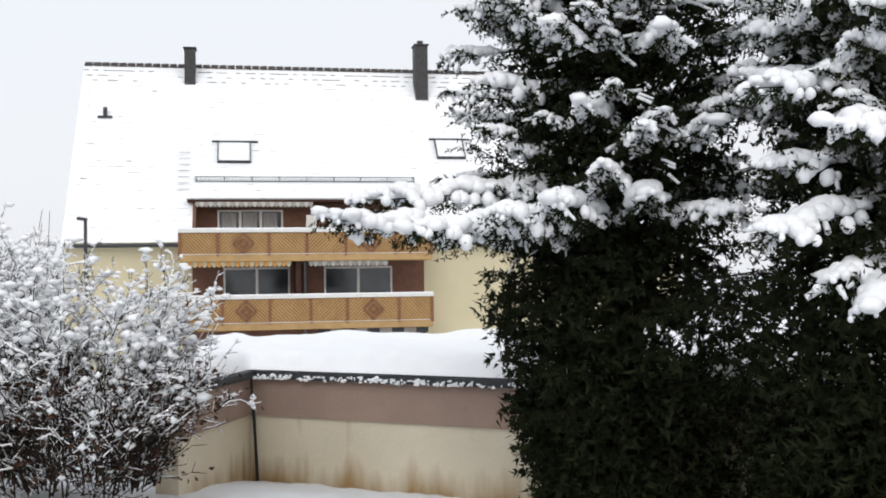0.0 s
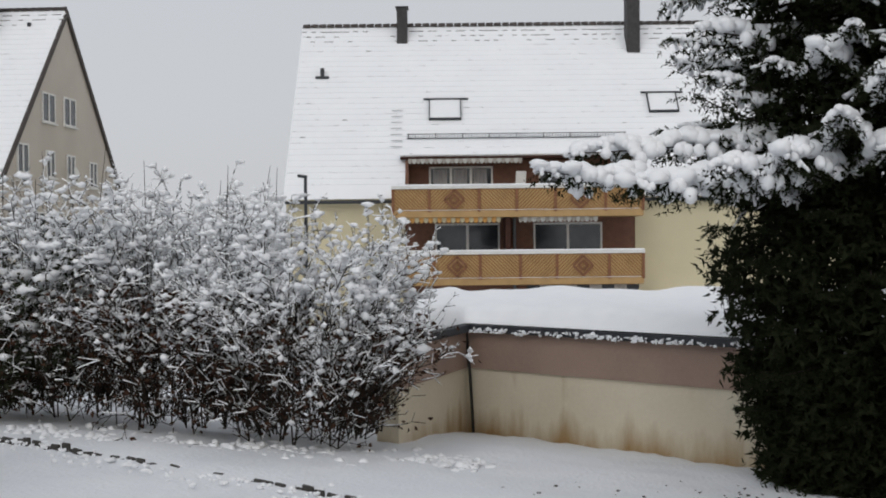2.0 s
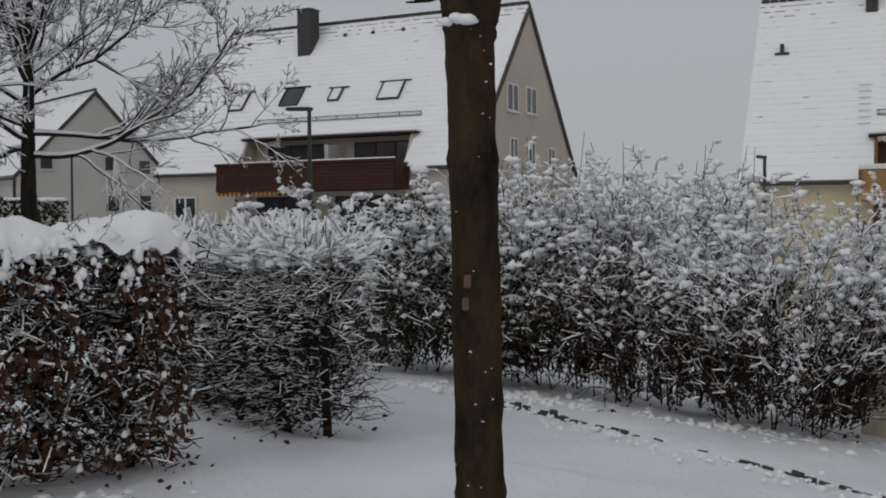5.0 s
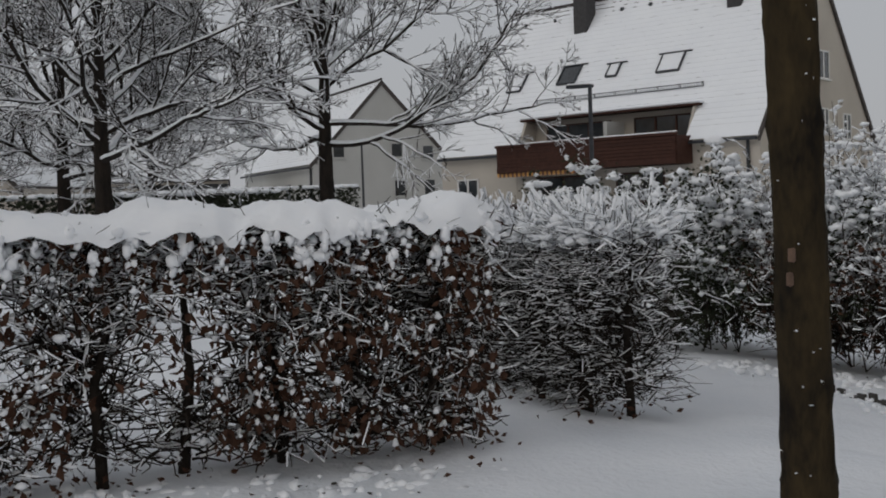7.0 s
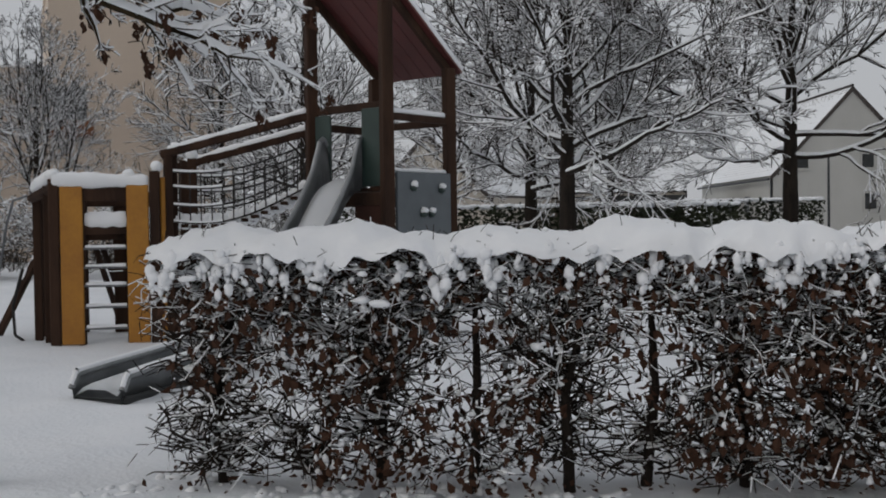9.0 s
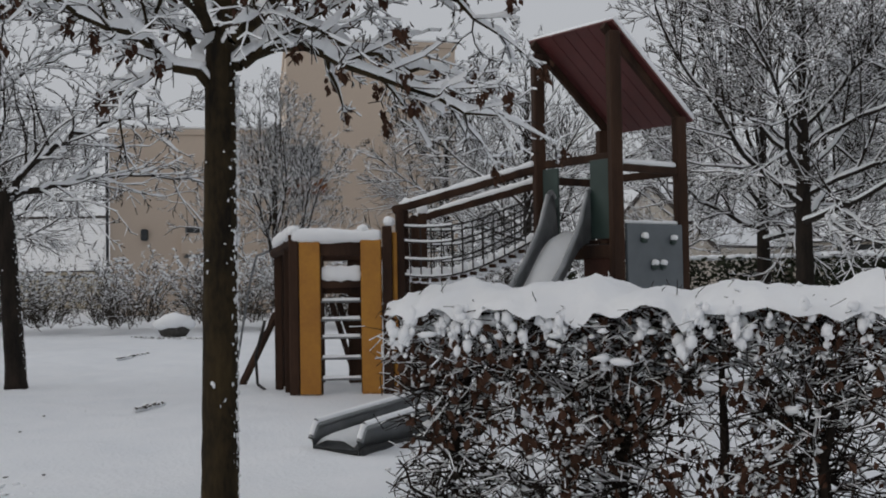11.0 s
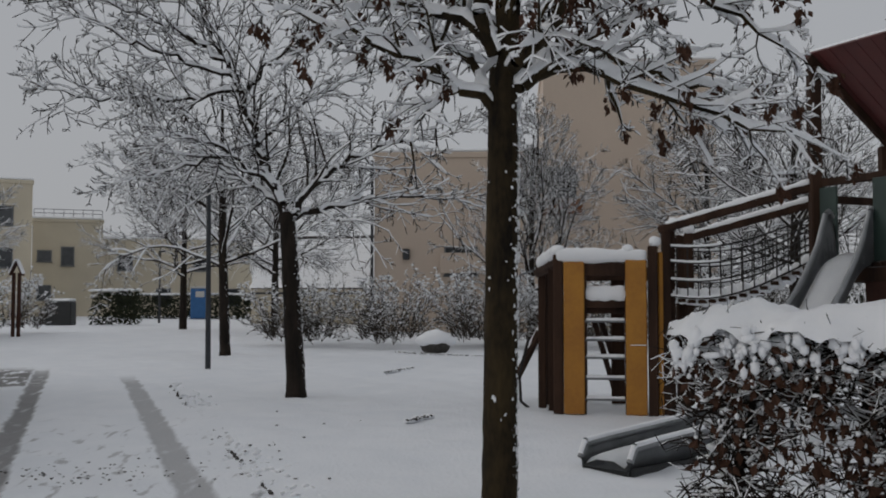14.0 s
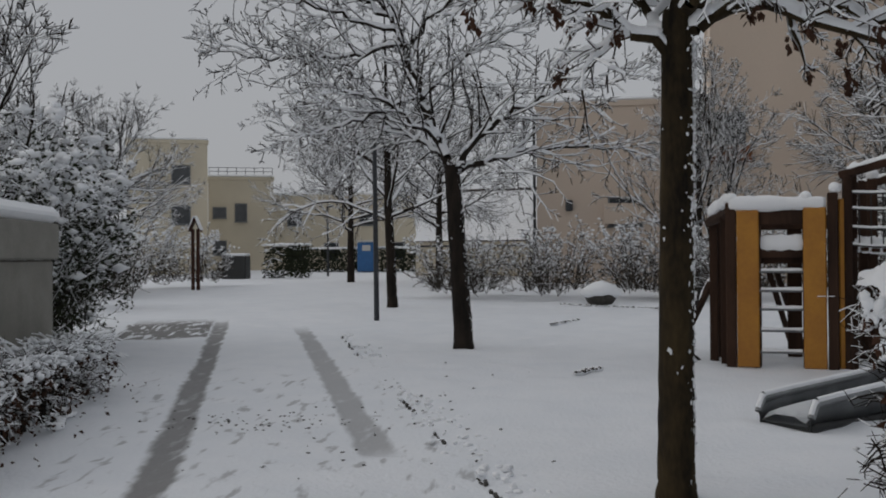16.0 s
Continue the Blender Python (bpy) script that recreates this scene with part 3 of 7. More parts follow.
def scallops(name, house, x0, x1, y, z, mats, label, drop=0.2, step=0.16):
    """The scalloped edge of an awning: one strip of cloth in alternating stripes."""
    n = int((x1 - x0) / step)
    q = np.arange(n * 6 + 1)
    x = x0 + (x1 - x0) * q / (n * 6)
    yy = y + 0.01 * np.sin(q)
    low = z - drop * (0.6 + 0.4 * np.abs(np.sin(np.pi * q / 6)))
    V = np.concatenate([np.stack([x, yy + o, zz], 1) for o in (0.0, 0.015) for zz in (np.full(len(q), z), low)])
    m, k = len(q), np.arange(n * 6)
    F = np.concatenate([np.stack([k, k + m, k + m + 1, k + 1], 1), np.stack([k + 2 * m, k + 2 * m + 1, k + 3 * m + 1, k + 3 * m], 1), np.stack([k + m, k + 3 * m, k + 3 * m + 1, k + m + 1], 1)])
    I = np.tile((k // 6) % len(mats), 3)
    link(name, mesh_data(name, V, F, mats, I), house, label)


def balcony(house, x0, x1, y, z0, z1, back, fancy, bays):
    """A boarded balcony: slab, rail, posts, and bays of slanted slats with diamonds, or plain dark planks."""
    slab = part("balcony", box(B(), x0, x1, y, back, z0 - 0.22, z0 - 0.03, 0.01), HONEY if fancy else DARK_WOOD, house, "honey-coloured wooden balcony" if fancy else "dark brown boarded balcony")
    part("hand_rail", box(B(), x0 - 0.06, x1 + 0.06, y - 0.09, y + 0.09, z1 - 0.11, z1, 0.015), WHITE_PAINT if fancy else DARK_WOOD, slab)
    part("rail_snow", box(B(), x0 - 0.05, x1 + 0.05, y - 0.08, y + 0.08, z1 + 0.002, z1 + 0.06, 0.025), SNOW, slab)
    wood, trim = (HONEY, HONEY_DARK) if fancy else (DARK_WOOD, DARK_WOOD)
    part("bottom_board", box(B(), x0, x1, y - 0.05, y + 0.02, z0 - 0.2, z0 + 0.04), wood, slab)
    # on the fancy balcony the shade between slats is put into this board's colour
    part("backing", box(B(), x0, x1, y - 0.005, y + 0.02, z0 + 0.044, z1 - 0.114), HONEY_SHADED if fancy else wood, slab)
    for s, xe in ((-1, x0), (1, x1)):
        part("side_board", box(B(), xe - 0.03, xe + 0.03, y + 0.024, back - 0.01, z0 - 0.2, z1 - 0.115), wood, slab)
    if not fancy:
        n = int((z1 - z0) / 0.16)
        for i in range(n):
            a = z0 + 0.05 + (z1 - z0 - 0.17) * i / n
            part("plank", box(B(), x0 + 0.01, x1 - 0.01, y - 0.035, y - 0.009, a, a + 0.13, 0.006), wood, slab)
        return slab
    za, zb = z0 + 0.05, z1 - 0.12
    edges = [x0 + (x1 - x0) * b for b in bays[0]]
    for e in edges:
        part("post", box(B(), e - 0.05, e + 0.05, y - 0.07, y - 0.052, z0 - 0.02, z1 - 0.115), trim, slab)
        part("post", box(B(), e - 0.045, e + 0.045, y - 0.051, y - 0.0055, za, zb), wood, slab)
    for i in range(len(edges) - 1):
        a, b = edges[i] + 0.055, edges[i + 1] - 0.055
        kind = bays[1][i]
        bm = B()
        step, H = 0.135, zb - za
        mid = (a + b) / 2
        xs = np.arange(a - H, b + H, step)
        for xx in xs:
            for lo, hi, sg in (((a, mid, 1), (mid, b, -1)) if kind == "diamond" else ((a, b, 1 if kind == "up" else -1),)):
                # the slat runs at 45 degrees; clip it to the bay
                p, q = [], []
                xs0, zs0 = (xx, za) if sg > 0 else (xx + H, za)
                t0, t1 = 0.0, H
                if sg > 0:
                    t0, t1 = max(t0, lo - xs0), min(t1, hi - xs0)
                else:
                    t0, t1 = max(t0, xs0 - hi), min(t1, xs0 - lo)
                if t1 - t0 < 0.05:
                    continue
                beam(bm, (xs0 + sg * t0, y - 0.018, zs0 + t0), (xs0 + sg * t1, y - 0.018, zs0 + t1), 0.022, 0.05)
        part("slats", bm, wood, slab, "slanted slats")
        if kind == "diamond":
            c = (mid, (za + zb) / 2)
            for r, mt in ((0.36, trim), (0.17, trim)):
                bm = B()
                for (ax, az), (bx, bz) in (((-r, 0), (0, r)), ((0, r), (r, 0)), ((r, 0), (0, -r)), ((0, -r), (-r, 0))):
                    beam(bm, (c[0] + ax, y - 0.05 - r * 0.02, c[1] + az), (c[0] + bx, y - 0.05 - r * 0.02, c[1] + bz), 0.03, 0.085)
                part("diamond", bm, mt, slab, "brown diamond of boards")
    bm = B()
    box(bm, x0 + 0.1, x1 - 0.1, y - 0.085, y - 0.072, z0 + 0.05, z0 + 0.062)
    part("ledge_snow", bm, SNOW, slab)
    return slab


def house(name, label, m, x0, x1, base, ze, zr, half, wall, seed, loggia=None, fancy=True):
    h = thing(name, label, "house", m)
    back = 2 * half
    slope = math.atan2(zr - ze, half)
    if loggia:
        a, b, top, up0, up1, lo0, lo1 = loggia
    # walls: front in three stretches with the loggia set back
    t = 0.3
    for xa, xb in ((x0, a), (b, x1)) if loggia else ((x0, x1),):
        part("front_wall", box(B(), xa, xb, 0, t, base, ze - 0.12), wall, h)
    part("back_wall", box(B(), x0, x1, back - t, back, base, ze - 0.12), wall, h)
    for x, nm in ((x0, "gable_wall"), (x1 - t, "gable_wall")):
        bm = B()
        vs = []
        for xx in (x, x + t):
            vs.append([bm.verts.new((xx, yy, zz)) for yy, zz in ((t + 0.002, base), (back - t - 0.002, base), (back - t - 0.002, ze + (zr - ze) * t / half - 0.14), (half, zr - 0.14), (t + 0.002, ze + (zr - ze) * t / half - 0.14))])
        bm.faces.new(vs[0][::-1]), bm.faces.new(vs[1])
        for i in range(5):
            j = (i + 1) % 5
            bm.faces.new((vs[0][i], vs[0][j], vs[1][j], vs[1][i]))
        part(nm, bm, wall, h)
    snowy_roof(h, x0, x1, ze, zr, half, (a, b, top) if loggia else None, seed)
    part("gutter", box(B(), x0, a if loggia else x1, -0.38, -0.24, ze - 0.42, ze - 0.30, 0.02), DARK_METAL, h)
    if loggia:
        part("gutter", box(B(), b, x1, -0.38, -0.24, ze - 0.42, ze - 0.30, 0.02), DARK_METAL, h)
        lw = BRICK_WALL if fancy else wall
        yb = (top - ze) / math.tan(slope)
        part("loggia_wall", box(B(), a, b, 0.02, 0.25, base, up0 - 0.23), lw, h, "brown wall behind the balcony")
        part("loggia_wall", box(B(), a, b, yb + 0.35, yb + 0.55, up0 - 0.03, top - 0.12), lw, h, "brown wall behind the upper balcony")
        for x in (a, b - 0.12):
            bm = B()
            vs = [[bm.verts.new((xx, yy, zz)) for yy, zz in ((-0.3, up0 - 0.02), (yb + 0.34, up0 - 0.02), (yb + 0.34, top - 0.13), (yb - 0.35, top - 0.13))] for xx in (x, x + 0.12)]
            bm.faces.new(vs[0][::-1]), bm.faces.new(vs[1])
            for i in range(4):
                j = (i + 1) % 4
                bm.faces.new((vs[0][i], vs[0][j], vs[1][j], vs[1][i]))
            part("cheek_wall", bm, lw, h)
        part("lintel", box(B(), a - 0.2, b + 0.2, yb - 0.45, yb + 0.4, top - 0.12, top - 0.02, 0.02), DARK_WOOD, h)
        part("eaves_snow", box(B(), a - 0.25, b + 0.25, yb - 0.48, yb + 0.3, top - 0.016, top + 0.10, 0.04), ROOF_SNOW, h)
        # snow guard rail over the loggia
        g = (top + 0.62 - ze) / math.tan(slope)
        gz0 = top + 0.62 + 0.12
        bm = B()
        for dz in (0.02, 0.19):
            beam(bm, (a + 0.05, g, gz0 + dz), (b - 0.05, g, gz0 + dz), 0.03, 0.03)
        for i in range(int((b - a) / 0.11)):
            x = a + 0.05 + i * 0.11
            beam(bm, (x, g, gz0), (x, g, gz0 + 0.2), 0.012, 0.012)
        for i in range(9):
            x = a + 0.1 + (b - a - 0.2) * i / 8
            beam(bm, (x, g + 0.1, gz0), (x, g, gz0 + 0.22), 0.03, 0.03)
        part("snow_guard", bm, DARK_METAL, h, "thin metal snow guard")
    return h


SL1 = math.atan2(10.55 - 3.2, 6.0)
h1 = house("house", "pale yellow apartment house with snowy roof and wooden balconies", pose(0, 40.5, 0), -6.1, 17.5, -3.2, 3.2, 10.55, 6.0, PLASTER_YELLOW, 11,
           (-1.6, 7.1, 4.62, 2.42, 3.36, -0.06, 0.96))
BAYS_UP = ([0.0, 0.145, 0.345, 0.495, 0.65, 0.85, 1.0], ["plain", "diamond", "down", "up", "diamond", "plain"])
BAYS_LOW = ([0.0, 0.14, 0.33, 0.495, 0.645, 0.86, 1.0], ["plain", "diamond", "down", "up", "diamond", "down"])
balcony(h1, -1.98, 7.12, -1.5, 2.42, 3.36, 0.9, True, BAYS_UP)
balcony(h1, -1.75, 7.12, -1.5, -0.06, 0.96, 0.015, True, BAYS_LOW)
yb1 = (4.62 - 3.2) / math.tan(SL1) + 0.35
for args in ((0.55, 2.5, 2.5, 1.75, 3, True), (4.9, 2.5, 2.6, 1.75, 2, False)):
    x, z, w, hh, n, c = args
    window(h1, x, z, w, hh, yb1 - 0.025, n, c)
window(h1, 0.75, 0.05, 2.45, 1.95, -0.005, 2, False)
window(h1, 4.55, 0.05, 2.6, 1.95, -0.005, 2, False)
part("open_door", box(B(), 2.45, 2.85, yb1 - 0.75, yb1 - 0.7, 2.45, 4.15, 0.02, Matrix.Rotation(radians(3), 4, "Y")), WHITE_PAINT, h1, "white shutter board standing on the balcony")
part("drain_pipe", box(B(), 2.45, 2.57, -0.32, -0.2, -3.0, 2.2, 0.03), METAL, h1)
part("loggia_divider", box(B(), 2.12, 2.3, -1.3, 0.0, -0.02, 2.19), DARK_WOOD, h1)
scallops("awning", h1, -1.5, 2.9, yb1 - 0.9, 4.5, [AWNING_GREY, PLASTER_WHITE], "grey striped awning edge")
scallops("awning", h1, -1.7, 1.95, -1.35, 2.2, [AWNING, PLASTER_YELLOW], "yellow awning edge")
scallops("awning", h1, 2.6, 5.5, -1.35, 2.2, [AWNING_GREY, PLASTER_WHITE], "grey awning edge")
scallops("awning", h1, 2.9, 7.0, -1.3, -0.3, [DARK_METAL, AWNING_GREY], "dark patterned awning edge", 0.26, 0.42)
chimney(h1, -1.85, 5.6, 9.3, 11.3, 0.45, 0.6, False)
chimney(h1, 7.95, 5.2, 8.9, 11.6, 0.55, 0.75)
skylight(h1, -0.05, 6.05, 1.3, 1.15, 3.2, SL1)
skylight(h1, 8.75, 6.3, 1.2, 1.1, 3.2, SL1)
part("roof_vent", box(box(B(), -5.2, -5.05, 3.95, 4.1, 8.1, 8.55), -5.4, -4.85, 3.9, 4.15, 8.1, 8.2), DARK_METAL, h1)
for k in range(7):
    part("bare_tile_row", box(B(), -2.2, -1.75, (4.9 + 0.26 * k - 3.2) / math.tan(SL1) - 0.03, (4.9 + 0.26 * k - 3.2) / math.tan(SL1) + 0.0, 5.04 + 0.26 * k, 5.055 + 0.26 * k), METAL, h1)

SL2 = SL1
h2 = house("house", "warm grey apartment house with snowy roof and dark balcony", pose(-16.96, 40.84, 0, 0, 0, -3.5), -16.9, 0, -2.4, 4.15, 11.5, 6.0, PLASTER_GREY, 12,
           (-12.2, -3.2, 5.5, 3.15, 4.2, 0.5, 1.5), False)
balcony(h2, -12.3, -3.0, -1.3, 3.15, 4.2, 0.9, False, None)
balcony(h2, -12.3, -3.0, -1.3, 0.45, 1.5, 0.015, False, None)
yb2 = (5.5 - 4.15) / math.tan(SL2) + 0.35
for x, w, n in ((-9.6, 3.6, 3), (-5.0, 3.2, 3)):
    window(h2, x, 3.3, w, 1.85, yb2 - 0.025, n, False, DARK_WOOD)
part("balcony_divider", box(B(), -7.3, -7.1, 0.0, yb2 - 0.04, 3.2, 5.0, 0.01), PLASTER_WHITE, h2, "white partition between the balconies")
for x, w in ((-9.5, 3.0), (-5.5, 2.4)):
    window(h2, x, 0.8, w, 1.9, -0.005, 2, False, DARK_WOOD)
window(h2, -15.2, 1.6, 1.35, 1.2, -0.03, 2)
window(h2, -1.5, 0.9, 1.3, 1.2, -0.03, 2)
scallops("awning", h2, -12.4, -8.0, -1.2, 2.95, [AWNING, BRICK_WALL], "orange awning edge", 0.22, 0.12)
part("awning_cloth", box(B(), -12.4, -8.0, -0.9, 0.0, 2.96, 2.99, 0, Matrix.Rotation(radians(-3), 4, "X")), AWNING, h2)
chimney(h2, -11.5, 5.0, 9.2, 12.15, 0.8, 0.8, False)
chimney(h2, -3.3, 5.0, 9.2, 12.3, 0.7, 0.7, False)
for x, z, w, hh, o in ((-14.0, 6.9, 0.85, 1.25, False), (-10.9, 7.0, 1.05, 1.2, True), (-8.4, 7.1, 0.6, 0.85, False), (-5.4, 7.0, 1.15, 1.15, False)):
    skylight(h2, x, z, w, hh, 4.15, SL2, o)
G2 = Matrix.Translation((0, 0, 0)) @ Matrix.Rotation(radians(90), 4, "Z")
for y, z, w, hh in ((4.1, 6.45, 1.25, 1.25), (6.25, 6.5, 1.25, 1.25), (1.65, 4.2, 1.0, 1.2), (4.2, 4.15, 0.85, 1.15), (6.3, 4.1, 0.85, 1.15), (8.8, 3.9, 0.9, 1.2), (3.0, 1.5, 1.2, 1.2), (7.5, 1.5, 1.2, 1.2)):
    window(h2, y, z, w, hh, -0.03, 2, False, WHITE_PAINT, True, G2)
vd, fd = tubes(np.array([(0.05, 6.0, 4.35), (0.33, 6.0, 4.4)]), np.array([(0.33, 6.0, 4.4), (0.42, 6.0, 4.42)]), np.array([0.02, 0.06]), np.array([0.02, 0.30]), 12)
link("satellite_dish", mesh_data("satellite_dish", vd, fd, WHITE_PAINT, smooth=True), h2, "small white satellite dish on the gable")
part("drain_pipe", box(B(), -0.55, -0.43, -0.14, -0.02, -2.4, 3.85, 0.03), DARK_METAL, h2)
for k, x in enumerate((-15.5, -13.6, -9.6, -8.0, -6.3, -1.4)):
    part("vent_tile", box(B(), x, x + 0.14, 5.3, 5.4, 10.75, 10.92), DARK_METAL, h2)

h3 = house("house", "grey-white gabled house beyond the street", pose(-48.0, 46.9, 0, 0, 0, -26), -16, 0, -0.5, 4.55, 9.6, 4.75, PLASTER_WHITE, 13)
for y, z in ((5.8, 2.25), (7.9, 2.25), (1.7, 4.75), (5.65, 4.75), (7.85, 4.6)):
    window(h3, y, z, 0.85, 1.1 if z < 3 else 0.95, -0.03, 1, False, PLASTER_WHITE, True, G2)
for x in (-14.6, -12.2, -8.5, -5.1):
    window(h3, x, 2.2, 1.2, 1.15, -0.03, 1, False, PLASTER_WHITE)
part("drain_pipe", box(B(), -0.35, -0.22, -0.15, -0.02, -0.5, 4.2, 0.03), DARK_METAL, h3)
h4 = house("house", "low far house with snowy roof behind trees", pose(-66, 34, 0, 0, 0, -58), -9, 9, -0.3, 3.4, 7.2, 4.2, PLASTER_GREY, 14)
for x in (-6.5, -3, 0.5, 4.5):
    window(h4, x, 0.9, 1.2, 1.3, -0.03, 2)
part("carport_roof", box(B(), -8, 2, -3.0, -0.4, 2.5, 2.75), DARK_WOOD, h4)


def block(name, label, m, w, d, z0, z1, wall, seed, wins, cat="apartment block"):
    """A flat-roofed block seen on its front and side; wins: (x, z, width, height) on the front."""
    o = thing(name, label, cat, m)
    part("wall", box(B(), 0, w, 0, d, z0, z1), wall, o)
    part("parapet", box(B(), -0.08, w + 0.08, -0.08, d + 0.08, z1 + 0.002, z1 + 0.25, 0.02), wall, o)
    part("roof_snow", box(B(), -0.05, w + 0.05, -0.05, d + 0.05, z1 + 0.255, z1 + 0.42, 0.08), ROOF_SNOW, o)
    for x, z, ww, hh in wins:
        window(o, x, z, ww, hh, -0.03, 1, False, METAL)
    return o


# apricot block of flats behind the playground, in two heights; the open corner wall has few windows
R90 = pose(0, 0, 0, 0, 0, 84)
b1 = block("apartment_block", "apricot rendered block of flats, nearly windowless side wall", pose(-48.74, -1.51, 0, 0, 0, 84), 7.6, 12, -0.2, 8.2, PLASTER_ROSE, 1, [(3.9, 2.9, 1.5, 1.3)])
b2 = block("apartment_block", "taller apricot rendered block of flats", pose(-47.77, 6.02, 0, 0, 0, 84), 7.6, 12, -0.2, 12.2, PLASTER_ROSE, 2, [])
for bx, bz in ((0.8, 6.4),):
    window(b2, bx, bz, 1.3, 1.3, -0.03, 1, False, METAL)
    part("shutter_box", box(B(), bx - 0.9, bx + 0.9, -0.35, -0.04, bz - 0.85, bz - 0.15, 0.03), HONEY_DARK, b2, "brown balcony box")
part("corner_pipe", box(B(), -0.16, -0.04, -0.14, -0.02, -0.2, 8.1, 0.02), DARK_METAL, b1)
part("balcony_box", box(B(), 3.0, 4.8, -0.5, -0.002, 3.0, 3.9, 0.03), PLASTER_ROSE, b1)
part("wall_lamp", box(B(), 1.3, 1.6, -0.3, -0.002, 3.6, 4.1, 0.05), DARK_METAL, b1)
b3 = block("row_house", "pale yellow flat-roofed house with roof railing", pose(-84.07, -28.71, 0, 0, 0, 108), 5.2, 10, 0.3, 8.0, PLASTER_PALE, 3, [(0.9, 4.9, 1.1, 0.9), (2.6, 4.6, 1.0, 1.5), (0.9, 1.9, 1.1, 1.2)], "house")
bm = B()
for i in range(8):
    beam(bm, (0.1 + i * 0.72, 0.1, 8.4), (0.1 + i * 0.72, 0.1, 9.0), 0.04, 0.04)
for z in (8.7, 9.0):
    beam(bm, (0.1, 0.1, z), (5.1, 0.1, z), 0.04, 0.04)
part("roof_railing", bm, DARK_METAL, b3)
block("row_house", "low pale yellow row house in the distance", pose(-86.65, -24.3, 0, 0, 0, 100), 12, 10, 0.3, 6.6, PLASTER_PALE, 4, [(2, 1.5, 1.2, 1.4), (5, 1.5, 1.2, 1.4), (8, 1.5, 1.2, 1.4), (10.5, 1.5, 1.2, 1.4), (2, 4.3, 1.2, 1.2), (8, 4.3, 1.2, 1.2)], "house")
block("row_house", "taller pale yellow house among trees", pose(-70.49, -29.82, 0, 0, 0, 112), 5.4, 10, 0.3, 9.6, PLASTER_PALE, 5, [(3.6, 6.8, 1.3, 1.3), (3.6, 4.0, 1.3, 1.3)], "house")
h5 = house("house", "far house with long snowy roof", pose(-62.27, -7.01, 0, 0, 0, 75), -2, 7, 0.2, 2.6, 5.6, 4.5, PLASTER_PALE, 15)

h6 = house("house", "low grey house with dark loggia beyond the street trees", pose(-55, 41.3, 0, 0, 0, 53), -4.2, 3.6, -0.5, 3.7, 6.2, 4.0, PLASTER_GREY, 16)
# no recess here: the loggia's shade is a near-black box before the wall
part("loggia", box(B(), -1.6, 3.5, -0.9, -0.02, 2.0, 3.4), BIN, h6, "solid dark box that stands for the shade in the loggia")
part("loggia_rail", box(B(), -1.7, 4.8, -1.6, -1.5, 0.7, 1.75, 0.02), BIN, h6, "dark balcony front")
part("loggia_floor", box(B(), -1.7, 4.8, -1.496, -0.02, 0.6, 0.75, 0.02), CONCRETE, h6)
for x in (-3.2, -0.6, 1.4):
    window(h6, x, 0.5, 1.1, 1.2, -0.03, 2)


